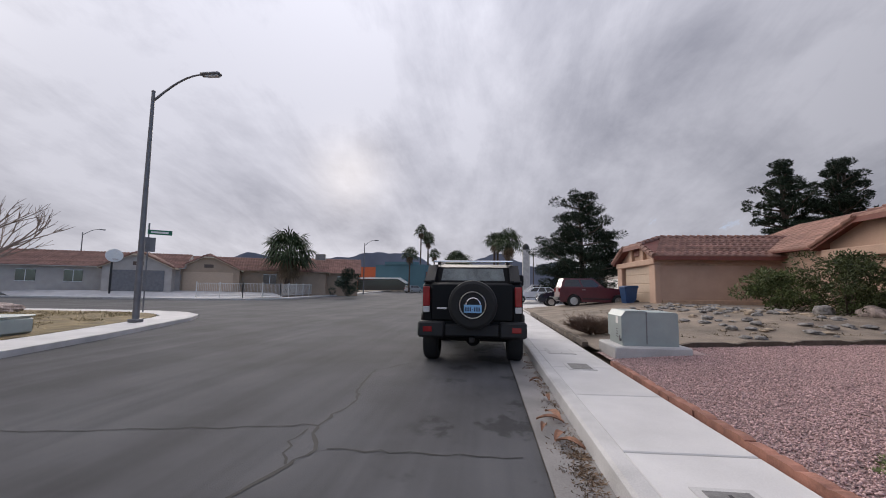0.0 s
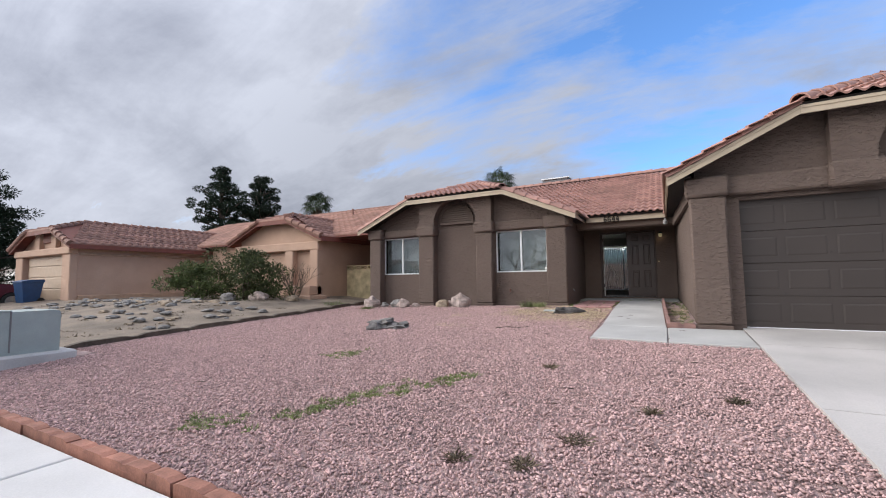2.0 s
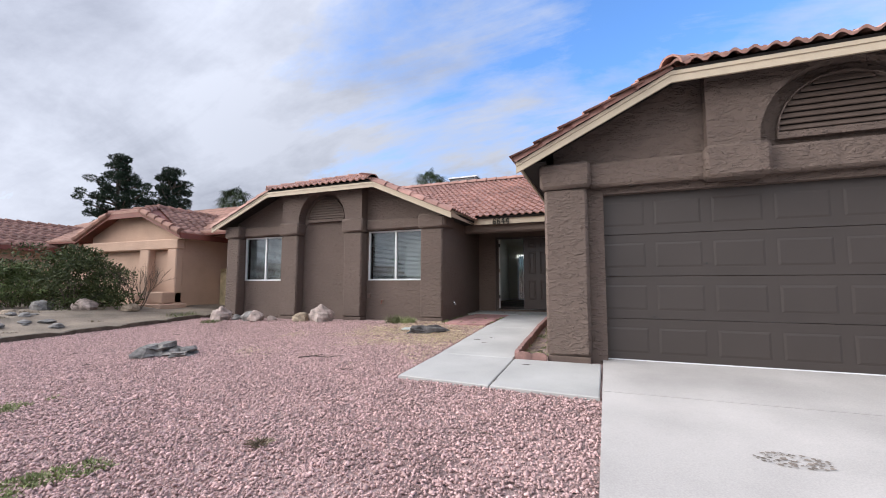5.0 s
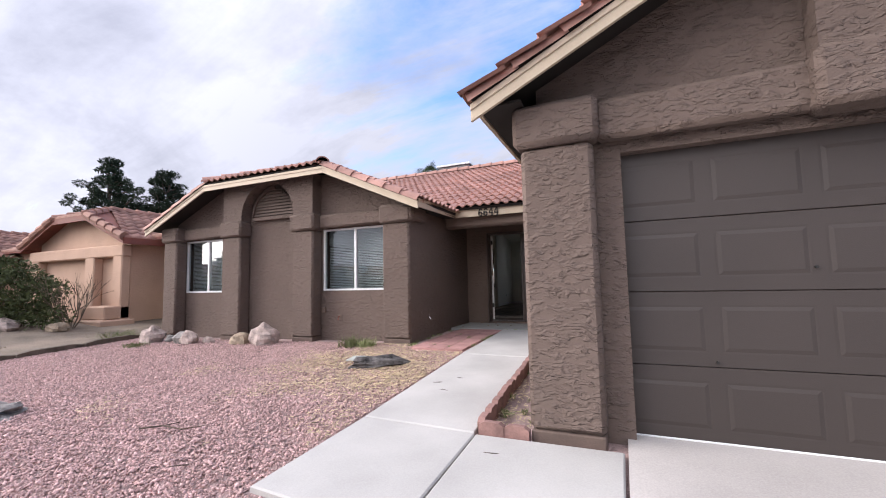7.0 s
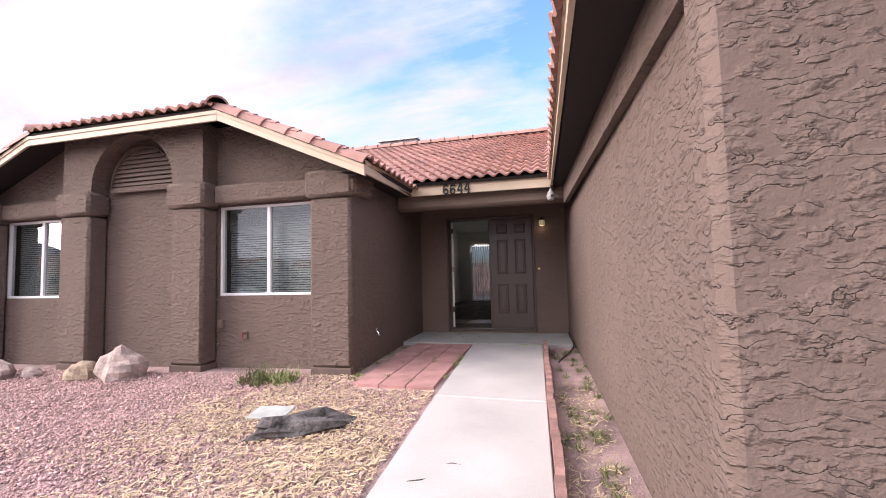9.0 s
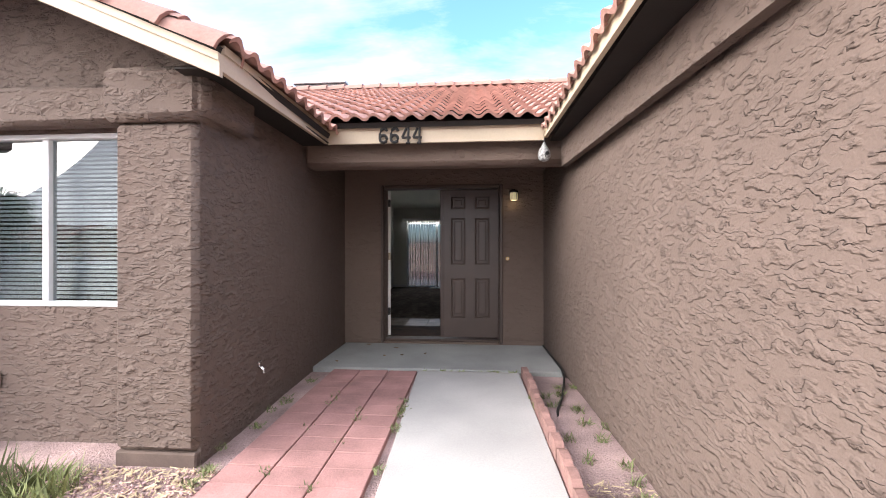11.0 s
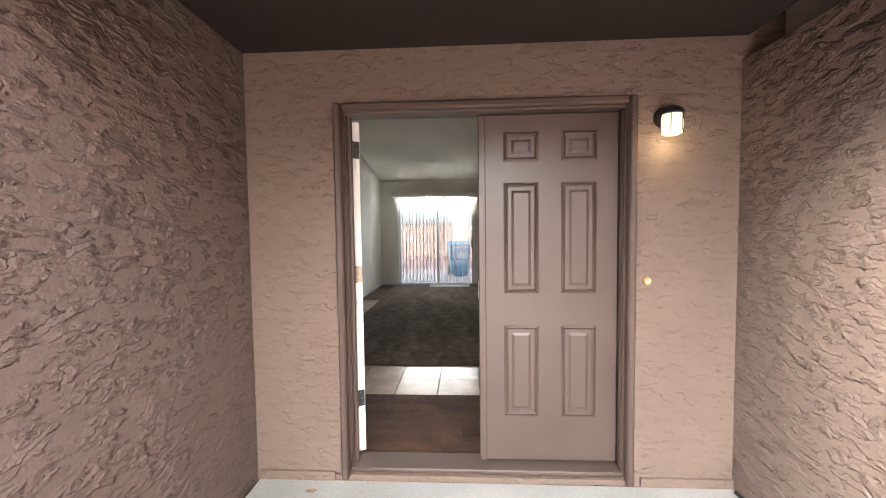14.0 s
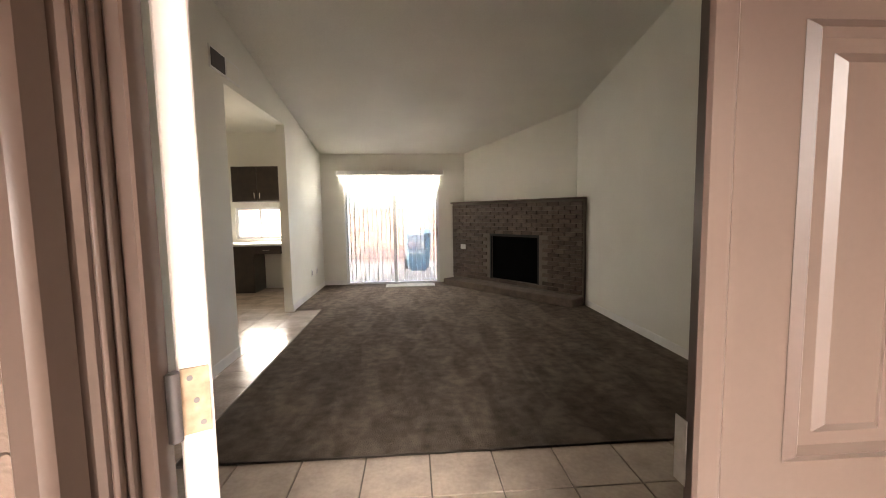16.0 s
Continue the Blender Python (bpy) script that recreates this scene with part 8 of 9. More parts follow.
blades("weed_patch", [(x, y, lot(x, y) + 0.012, 0.05) for x, y in pav], 22, 0.05, M_WEED, 76, "tiny weeds in the paver joints", "weeds", 1.1, 0.005)
spots = [(rnd.uniform(-19, -9.2), rnd.uniform(-11.5, -5.0)) for _ in range(70)]
blades("weed_patch", [(x, y, neighbour_lot(x, y), rnd.uniform(0.1, 0.4)) for x, y in spots], 40, 0.06, M_DRY, 72, "dry weeds on the dirt yard", "weeds", 1.2, 0.012)
lw = [(rnd.uniform(-17, 4), rnd.uniform(-44, -26.2)) for _ in range(900)]
lw = [(x, y) for x, y in lw if y < -26.2 - max(0, (-x - 4)) * 0.32]
M_LAWNBLADE = material("dormant_grass_blades", (0.33, 0.26, 0.14), 0.9, vary=0.25, scale=1.5, fine=60, piece=0.25)
blades("lawn_grass", [(x, y, -0.655, 0.45) for x, y in lw], 26, 0.10, M_LAWNBLADE, 73, "dormant yellow lawn grass", "grass", 0.8, 0.02)

# twigs, leaves and husks in the gutter
M_HUSK = material("dry_palm_husk", (0.30, 0.15, 0.09), 0.85, vary=0.3, scale=12)
M_LEAFLITTER = material("dry_leaf_litter", (0.20, 0.13, 0.08), 0.9, vary=0.35, scale=20, piece=0.4)
for i, (x, y, s, a) in enumerate(((-4.25, -14.24, 0.34, 20), (-4.05, -14.30, 0.30, 75), (-3.55, -14.28, 0.26, -30), (-3.35, -14.22, 0.30, 50), (-5.0, -14.2, 0.22, 10), (-6.0, -14.22, 0.2, 100), (-3.8, -14.4, 0.2, 160))):
    g = Geo()
    v, f, n = [], [], 8
    for k in range(n + 1):
        u = k / n
        w = s * 0.16 * math.sin(math.pi * (0.08 + 0.84 * u))
        for j in (-1, -0.4, 0.4, 1):
            v.append((s * (u - 0.5), w * j, 0.03 + 0.05 * math.sin(u * 3.1) + 0.03 * abs(j)))
    f = [(4 * k + j, 4 * k + j + 1, 4 * k + j + 5, 4 * k + j + 4) for k in range(n) for j in range(3)]
    o = part("palm_husk", g.add(v, f), M_HUSK)
    o.matrix_world = pose(x, y, ROAD + 0.004, 0, 0, a)
    tagged(o, "curled dry palm husk lying in the gutter", "leaf")
gut = [(-2.9 + rnd.gauss(0, 0.35), -14.25 + rnd.gauss(0, 0.07)) for _ in range(130)] + [(rnd.uniform(-9, -2.2), -14.18 + rnd.gauss(0, 0.06)) for _ in range(70)]
blades("leaf_litter", [(x, min(y, -14.09), ROAD + 0.005, 0.08) for x, y in gut], 22, 0.05, M_LEAFLITTER, 75, "dry leaves and twigs swept along the gutter", "leaf litter", 2.2, 0.006)
tw = part("twig", Geo().tube([(0, 0, 0), (0.2, 0.04, 0.02), (0.42, 0.0, 0.015), (0.6, 0.08, 0.03)], [0.008, 0.007, 0.006, 0.003], 5).tube([(0.2, 0.04, 0.02), (0.3, 0.12, 0.03)], 0.004, 4), M_BARK)
tw.matrix_world = pose(-1.75, -7.1, lot(-1.5, -7.05) + 0.025, 0, 0, 12)
tagged(tw, "dry twig on the gravel", "twig")
rnd = random.Random(51)
for i in range(26):
    x, y = rnd.uniform(-8, 2), rnd.uniform(-12, -3.6)
    o = part("twig", Geo().tube([(0, 0, 0), (0.06, 0.01, 0.01), (0.13, -0.01, 0.006)], [0.005, 0.004, 0.002], 4), M_BARK)
    o.matrix_world = pose(x, y, lot(x, y) + 0.02, 0, 0, rnd.uniform(0, 360))
    tagged(o, "small dry twig on the gravel", "twig")
for i, (x, y) in enumerate(((-0.55, -0.28), (-0.42, -0.62), (-0.62, -0.68), (-0.95, -0.12), (-0.15, -0.55), (-1.1, -0.95))):
    o = part("dry_leaf", Geo().blob((0, 0, 0.006), (0.035, 0.014, 0.006), i, 0.5, 6, 4), M_LEAFLITTER)
    o.matrix_world = pose(x, y, 0.0, 0, 0, i * 63)
    tagged(o, "curled dry leaf on the porch slab", "leaf")

# covers in the pavement
M_IRON = material("grey_cover", (0.17, 0.165, 0.16), 0.7, metal=0.2, vary=0.2, scale=20, bump=0.004, bump_scale=70)
for x, y, lx, ly, mat, lab in ((-6.75, -13.38, 0.50, 0.34, M_IRON, "dark steel meter cover set in the pavement"), (-8.5, -13.42, 0.70, 0.45, M_CONC, "pale concrete utility cover set in the pavement"), (-2.05, -13.42, 0.50, 0.30, M_IRON, "dark steel meter cover set in the pavement")):
    c = thing("cover_plate", lab, "cover", (x, y, -0.6385))
    part("rim", Geo().box((-lx / 2 - 0.06, -ly / 2 - 0.06, 0), (lx / 2 + 0.06, ly / 2 + 0.06, 0.006), 0.003), M_KERB, c)
    part("plate", Geo().box((-lx / 2, -ly / 2, 0.0062), (lx / 2, ly / 2, 0.012), 0.002), mat, c)
    for k in (-1, 1):
        part("lift_hole", Geo().box((k * lx * 0.36 - 0.02, -0.012, 0.0122), (k * lx * 0.36 + 0.02, 0.012, 0.014)), M_BLACK, c)
# oil stains on the drive
M_OIL = material("oil_stain", (0.26, 0.22, 0.19), 0.95, vary=0.3, scale=8, spec=0.1)


def stain(x, y, rx, ry, seed, mat, zf, name="oil_stain", label="dark oil stain on the concrete"):
    """A mottled blotch of many small ragged spots that keep clear of one another."""
    r = random.Random(seed)
    g, spots = Geo(), []
    for q in range(260):
        a, d = r.uniform(0, 6.283), math.sqrt(r.random())
        cx, cy = x + rx * d * math.cos(a), y + ry * d * math.sin(a)
        s = min(rx, ry) * r.uniform(0.05, 0.30) * (1.15 - d * 0.6)
        if any(math.hypot(cx - px, cy - py) < 0.92 * (s + ps) for px, py, ps in spots):
            continue
        spots.append((cx, cy, s))
        n = 11
        ring = []
        for k in range(n):
            t = 6.283 * k / n
            w = s * (0.80 + 0.55 * noise.noise(Vector((math.cos(t) * 1.7, math.sin(t) * 1.7, seed * 3 + q))))
            px, py = cx + w * math.cos(t) * 1.25, cy + w * math.sin(t) * 0.9
            ring.append((px, py, zf(px, py) + 0.003 + 0.00004 * q))
        g.add(ring, [tuple(range(n))])
    return structure(name, g, mat, label, "stain")


def drive_z(x, y):
    return lot(2.0, y) + 0.027


for i, (x, y, rx, ry) in enumerate(((3.2, -8.47, 0.20, 0.10), (4.2, -8.4, 0.45, 0.16), (5.15, -7.95, 0.40, 0.12), (3.75, -9.42, 0.22, 0.10), (4.75, -8.35, 0.25, 0.12))):
    stain(x, y, rx, ry, i + 1, M_OIL, drive_z)

# ---- paving pieces ----
def slab_piece(name, parent, corners, depth, mat, e=0.012):
    """A slab whose top follows the given corners (x, y, z), with a worn edge."""
    c = [Vector(p) for p in corners]
    mid = sum(c, Vector()) / len(c)
    ins = [p + (mid - p).normalized() * e * 1.4 for p in c]
    top = [tuple(p) for p in ins]
    edge = [(p.x, p.y, p.z - e * 0.7) for p in c]
    low = [(p.x, p.y, p.z - depth) for p in c]
    n = len(c)
    f = [tuple(range(n))]
    for a in (0, n):
        f += [(a + i, a + (i + 1) % n, a + n + (i + 1) % n, a + n + i) for i in range(n)]
    return part(name, Geo().add(top + edge + low, f), mat, parent)


x = 12.0
while x > -46:
    w = 1.87
    slab_piece("paving_slab", pavement, [(x - w + 0.011, KERB_Y + 0.196, -0.641), (x - 0.011, KERB_Y + 0.196, -0.641), (x - 0.011, -12.80, -0.636), (x - w + 0.011, -12.80, -0.636)], 0.08, M_CONC)
    x -= w

drive = structure("driveway", Geo().add([(2.12, -12.78, -0.72), (7.5, -12.78, -0.72), (7.5, -6.0, -0.32), (2.12, -6.0, -0.32)], [(0, 1, 2, 3)]), M_GUTTER, "pale concrete driveway with oil stains", "driveway")
ys = [-12.78, -9.9, -7.4, -6.0]
for ya, yb in zip(ys, ys[1:]):
    n = 3
    for xa, xb in ((2.10, 7.42),):
        rows = [ya + 0.007 + (yb - ya - 0.014) * k / n for k in range(n + 1)]
        v = []
        for yy in rows:
            v += [(xa + 0.006, yy, drive_z(0, yy)), (xb - 0.006, yy, drive_z(0, yy))]
        v += [(p[0], p[1], p[2] - 0.12) for p in list(v)]
        m = 2 * (n + 1)
        f = [(2 * k, 2 * k + 1, 2 * k + 3, 2 * k + 2) for k in range(n)] + [(0, m, m + 1, 1), (m - 2, m - 1, 2 * m - 1, 2 * m - 2)]
        f += [(2 * k, 2 * k + 2, m + 2 * k + 2, m + 2 * k) for k in range(n)] + [(2 * k + 1, m + 2 * k + 1, m + 2 * k + 3, 2 * k + 3) for k in range(n)]
        part("drive_slab", Geo().add(v, f), M_DRIVE, drive)

walkway = structure("walkway", Geo().add([(0.0, -7.4, lot(0, -7.4) - 0.05), (1.0, -7.4, lot(0, -7.4) - 0.05), (0.9, -1.2, -0.1), (-0.1, -1.2, -0.1)], [(0, 1, 2, 3)]), M_GUTTER, "pale concrete front walk", "walkway")


def wz(y):
    return lot(0.0, y) + (0.028 if y < -1.6 else 0.020)


for pts in ([(-0.03, -7.47), (1.03, -7.55), (1.035, -6.33), (-0.005, -6.29)], [(1.045, -7.55), (2.085, -7.6), (2.085, -6.33), (1.045, -6.34)], [(-0.005, -6.275), (1.02, -6.32), (0.955, -3.75), (-0.075, -3.72)], [(-0.075, -3.705), (0.955, -3.735), (0.90, -1.185), (-0.15, -1.185)]):
    slab_piece("walk_slab", walkway, [(px, py, wz(py)) for px, py in pts], 0.12, M_WALK)

pavers = structure("brick_patch", Geo().add([(-1.06, -3.5, lot(0, -3.5) - 0.02), (-0.09, -3.5, lot(0, -3.5) - 0.02), (-0.165, -1.19, -0.06), (-1.06, -1.19, -0.06)], [(0, 1, 2, 3)]), M_GUTTER, "red paver patch beside the walk", "paving")
for i in range(3):
    for j in range(12):
        ya, yb = -3.46 + j * 0.189, -3.46 + (j + 1) * 0.189 - 0.003
        xa, xb = -1.05 + i * 0.298, -1.05 + (i + 1) * 0.298 - (0.010 if i < 2 else 0.004)
        dz = random.Random(i * 40 + j).uniform(-0.0015, 0.0015)
        slab_piece("paver", pavers, [(xa, ya, wz(ya) - 0.004 + dz), (xb, ya, wz(ya) - 0.004 + dz), (xb, yb, wz(yb) - 0.004 + dz), (xa, yb, wz(yb) - 0.004 + dz)], 0.05, M_BRICKPAVE, 0.0035)


def edging(name, label, pts, step, w, h, mat, zoff=0.0, jitter=3.0, ground=lot, shoulder=0.25):
    """A run of edging blocks with scalloped tops."""
    t = thing(name, label, "edging")
    rnd = random.Random(len(pts) * 7 + int(step * 100))
    prof = [(-0.5, -0.5), (-0.5, shoulder), (-0.3, 0.5), (0.3, 0.5), (0.5, shoulder), (0.5, -0.5)]
    me = Geo().prism([(a * (step - 0.005), b * h) for a, b in prof], -w / 2, w / 2, "y").mesh("edging_block", mat)
    for (xa, ya), (xb, yb) in zip(pts, pts[1:]):
        d = math.hypot(xb - xa, yb - ya)
        n = max(1, round(d / step))
        for i in range(n):
            u = (i + 0.5) / n
            px, py = xa + (xb - xa) * u, ya + (yb - ya) * u
            o = new("edging_block", me)
            tilt = -math.degrees(math.atan2(ground(xb, yb) - ground(xa, ya), d))
            o.parent = t
            o.matrix_basis = pose(px + rnd.uniform(-0.006, 0.006), py + rnd.uniform(-0.006, 0.006), ground(px, py) + zoff + rnd.uniform(-0.006, 0.006), rnd.uniform(-jitter, jitter), tilt, math.degrees(math.atan2(yb - ya, xb - xa)) + rnd.uniform(-jitter, jitter))
    return tagged(t, kind="structure")


edging("walk_edging", "scalloped terracotta edging along the walk", [(0.94, -1.25), (0.985, -3.7), (1.055, -6.26)], 0.20, 0.055, 0.17, M_WALKEDGE, 0.03, 1.0, lot, 0.36)
edging("walk_edging", "scalloped terracotta edging beside the garage pier", [(1.06, -6.28), (1.45, -6.30)], 0.20, 0.055, 0.17, M_WALKEDGE, 0.02, 1.0, lot, 0.36)
edging("yard_edging", "terracotta brick edging between gravel and pavement", [(2.05, -12.70), (-0.6, -12.70)], 0.30, 0.10, 0.10, M_BORDER, 0.0, 2.5, lot, 0.34)
edging("yard_edging", "terracotta brick edging between gravel and pavement", [(-0.85, -12.70), (-7.1, -12.72)], 0.30, 0.10, 0.10, M_BORDER, 0.0, 2.5, lot, 0.34)
M_OLDTIMBER = material("weathered_timber_edging", (0.11, 0.085, 0.065), 0.95, vary=0.3, scale=6, bump=0.01, bump_scale=20)
edging("timber_edging", "dark weathered timber edging beside the gravel", [(-8.62, -10.9), (-8.62, -2.0)], 1.1, 0.12, 0.16, M_OLDTIMBER, 0.02, 2.0)
edging("timber_edging", "dark weathered timber edging beside the pavement", [(-9.4, -12.66), (-20.6, -12.66)], 0.9, 0.14, 0.14, M_OLDTIMBER, 0.02, 4.0, neighbour_lot)

# ---- floor tiles inside ----
ftile = thing("floor_tiles", "pinkish ceramic floor tiles with dark grout", "floor")
tagged(ftile, kind="structure")
ts = 0.365
tm = Geo().box((0.004, 0.004, -0.014), (ts - 0.004, ts - 0.004, 0.0), 0.002).mesh("floor_tile", M_FLOORTILE)
for i in range(-14, 7):
    for j in range(0, 19):
        px, py = -0.35 + i * ts, 1.15 + j * ts
        cxm, cym = px + ts / 2, py + ts / 2
        entry = -2.2 < cxm < 2.1 and py < 1.70
        strip_ = -2.2 - ts < px < -1.9 and py < 5.7
        kitchen = -5.1 < px < -2.3 and 3.2 < py < 7.6
        if entry or strip_ or kitchen:
            o = new("floor_tile", tm)
            o.location = (px, py, FL)
            o.parent = ftile
wood = thing("floor_boards", "dark wooden entry floor boards", "floor")
tagged(wood, kind="structure")
rnd = random.Random(3)
for j in range(9):
    xx = -2.2 - rnd.uniform(0, 0.8)
    y0 = 0.28 + j * 0.097
    while xx < 2.1:
        ln = rnd.uniform(0.7, 1.2)
        a, b = max(xx, -2.19), min(xx + ln - 0.002, 2.11)
        if b - a > 0.02:
            part("floor_board", Geo().box((a, y0, FL - 0.014), (b, y0 + 0.095, FL + 0.002), 0.001), M_WOOD, wood)
        xx += ln

# ---- clay roof tiles ----
TW, TE = 0.36, 0.335


def tile_mesh():
    prof = []
    n = 14
    for i in range(n + 1):
        q = 2 * i / n
        u = q - math.floor(q) if i < n else 1.0
        z = 0.040 * math.sin(math.pi * u / 0.66) if u < 0.66 else -0.008 * math.sin(math.pi * (u - 0.66) / 0.34)
        prof.append((q / 2 * TW * 1.01, z))
    v, f = [], []
    for px, pz in prof:
        v += [(px, 0.0, pz + 0.052), (px, TE + 0.05, pz + 0.006), (px, 0.0, pz + 0.0515), (px, 0.004, pz + 0.022)]
    for i in range(n):
        k = 4 * i
        f += [(k, k + 4, k + 5, k + 1), (k + 3, k + 7, k + 6, k + 2)]
    me = Geo().add(v, f).mesh("roof_tile", M_TILE, True)
    return me


def cap_mesh():
    v, f = [], []
    n = 8
    for y, r in ((0.0, 0.140), (0.43, 0.106)):
        for i in range(n + 1):
            a = math.pi * i / n
            v.append((r * math.cos(a), y, r * 0.95 * math.sin(a)))
    for i in range(n + 1):
        a = math.pi * i / n
        v.append((0.116 * math.cos(a), 0.002, 0.116 * 0.95 * math.sin(a)))
    m = n + 1
    for i in range(n):
        f += [(i, i + 1, m + i + 1, m + i), (2 * m + i, 2 * m + i + 1, i + 1, i)]
    return Geo().add(v, f).mesh("ridge_tile", M_TILE, True)


TILE, CAP = tile_mesh(), cap_mesh()
TILE_V = np.array([v.co for v in TILE.vertices])
TILE_F = np.array([p.vertices for p in TILE.polygons])


def inside(poly, x, y):
    hit = False
    for (xa, ya), (xb, yb) in zip(poly, poly[1:] + poly[:1]):
        if (ya > y) != (yb > y) and x < (xb - xa) * (y - ya) / (yb - ya) + xa:
            hit = not hit
    return hit


def tile_face(parent, poly, eave_a, eave_b, limit, pick=None):
    """Lays tiles over one sloping face. eave_a to eave_b is the eave, seen from outside left to right."""
    a, b = Vector(eave_a), Vector(eave_b)
    ux = (b - a).normalized()
    pts = [Vector(p) for p in poly]
    far = max(pts, key=lambda p: ((p - a) - ux * (p - a).dot(ux)).length)
    vy = ((far - a) - ux * (far - a).dot(ux)).normalized()
    nz = ux.cross(vy)
    if nz.z < 0:
        nz = -nz
    flat = [((p - a).dot(ux), (p - a).dot(vy)) for p in pts]
    u0, u1 = min(p[0] for p in flat), max(p[0] for p in flat)
    v1 = max(p[1] for p in flat)
    spots = []
    r = 0
    rnd = random.Random(int(abs(a.x * 100)) + 5)
    while r * TE < v1:
        c = math.floor(u0 / TW)
        while c * TW < u1:
            if inside(flat, c * TW + TW * 0.5, max(0.02, r * TE + TE * 0.4)):
                o = a + ux * (c * TW) + vy * (r * TE - 0.05) + nz * (0.004 + rnd.uniform(0, 0.004))
                spots.append((o, Matrix(((ux.x, vy.x, nz.x), (ux.y, vy.y, nz.y), (ux.z, vy.z, nz.z)))))
            c += 1
        r += 1
    spots.sort(key=lambda s: pick(s[0]) if pick else 0)
    for o, m in spots[:limit]:
        ob = new("roof_tile", TILE)
        ob.parent = parent
        ob.matrix_basis = Matrix.Translation(o) @ m.to_4x4()
    rest = spots[limit:]
    if rest:
        k = len(TILE_V)
        vs = np.concatenate([TILE_V @ np.array(m).T + np.array(o) for o, m in rest])
        fs = np.concatenate([TILE_F + k * i for i in range(len(rest))])
        me = raw_mesh("roof_tiles", vs, fs, M_TILE)
        me.polygons.foreach_set("use_smooth", [True] * len(me.polygons))
        ob = new("roof_tiles", me)
        ob.parent = parent
        tagged(ob, "rows of curved clay tiles", kind="stuff")


def cap_run(parent, a, b, lift=0.015, out=0.0):
    a, b = Vector(a), Vector(b)
    d = (b - a)
    n = max(1, round(d.length / 0.385))
    y = d.normalized()
    x = y.cross(Vector((0, 0, 1))).normalized()
    z = x.cross(y)
    m = Matrix(((x.x, y.x, z.x), (x.y, y.y, z.y), (x.z, y.z, z.z))).to_4x4()
    for i in range(n):
        o = new("ridge_tile", CAP)
        o.parent = parent
        o.matrix_basis = Matrix.Translation(a + d * (i / n) + Vector((0, -out, lift))) @ m


near_porch = lambda p: (p.x - 0.3) ** 2 + (p.y + 1) ** 2
zw, zg = wing_roof_z, garage_roof_z
tile_face(roof_main, [(-1.11, MR_Y0, MR_Z0), (1.24, MR_Y0, MR_Z0), (GR_C, GR_Y1, RIDGE_G), (GR_C, MR_YR, main_roof_z(MR_YR)), (WR_C - 3.4, MR_YR, main_roof_z(MR_YR)), (WR_C - 3.4, WR_Y1, RIDGE_W - 0.0), (WR_C, WR_Y1, RIDGE_W)], (-1.11, MR_Y0, MR_Z0), (1.24, MR_Y0, MR_Z0), 230, near_porch)
cap_run(roof_main, (GR_C, MR_YR, main_roof_z(MR_YR)), (-8.0, MR_YR, main_roof_z(MR_YR)), 0.03)
tile_face(roof_wing, [(CLIP_L, WR_Y0, CLIP_Z), (CLIP_R, WR_Y0, CLIP_Z), (WR_C, WR_Y0 + 2.0, RIDGE_W)], (CLIP_L, WR_Y0, CLIP_Z), (CLIP_R, WR_Y0, CLIP_Z), 100)
tile_face(roof_wing, [(WR_R, WR_Y0, zw(WR_R)), (WR_R, -1.58, zw(WR_R)), (-1.11, -1.58, 2.475), (WR_C, WR_Y1, RIDGE_W), (WR_C, WR_Y0 + 2, RIDGE_W), (CLIP_R, WR_Y0, CLIP_Z)], (WR_R, WR_Y0, zw(WR_R)), (WR_R, -1.58, zw(WR_R)), 170, near_porch)
tile_face(roof_wing, [(WR_L, WR_Y0, zw(WR_L)), (CLIP_L, WR_Y0, CLIP_Z), (WR_C, WR_Y0 + 2, RIDGE_W), (WR_C, WR_Y1, RIDGE_W), (WR_L, WR_Y1, zw(WR_L))], (WR_L, WR_Y1, zw(WR_L)), (WR_L, WR_Y0, zw(WR_L)), 0)
for a, b in (((WR_R, WR_Y0, zw(WR_R)), (CLIP_R, WR_Y0, CLIP_Z)), ((WR_L, WR_Y0, zw(WR_L)), (CLIP_L, WR_Y0, CLIP_Z)), ((CLIP_R, WR_Y0, CLIP_Z), (WR_C, WR_Y0 + 2, RIDGE_W)), ((CLIP_L, WR_Y0, CLIP_Z), (WR_C, WR_Y0 + 2, RIDGE_W)), ((WR_C, WR_Y0 + 2, RIDGE_W), (WR_C, WR_Y1, RIDGE_W))):
    rake = abs(a[1] - b[1]) < 0.01
    cap_run(roof_wing, a, b, -0.035 if rake else 0.015, -0.085 if rake else 0.0)
tile_face(roof_garage, [(GC_L, GR_Y0, GC_Z), (GC_R, GR_Y0, GC_Z), (GR_C, GR_Y0 + 2, RIDGE_G)], (GC_L, GR_Y0, GC_Z), (GC_R, GR_Y0, GC_Z), 100)
tile_face(roof_garage, [(GR_L, -1.58, zg(GR_L)), (GR_L, GR_Y0, zg(GR_L)), (GC_L, GR_Y0, GC_Z), (GR_C, GR_Y0 + 2, RIDGE_G), (GR_C, GR_Y1, RIDGE_G), (1.24, -1.58, 2.475)], (GR_L, -1.58, zg(GR_L)), (GR_L, GR_Y0, zg(GR_L)), 170, near_porch)
tile_face(roof_garage, [(GR_R, GR_Y0, zg(GR_R)), (GR_R, GR_Y1, zg(GR_R)), (GR_C, GR_Y1, RIDGE_G), (GR_C, GR_Y0 + 2, RIDGE_G), (GC_R, GR_Y0, GC_Z)], (GR_R, GR_Y0, zg(GR_R)), (GR_R, GR_Y1, zg(GR_R)), 0)
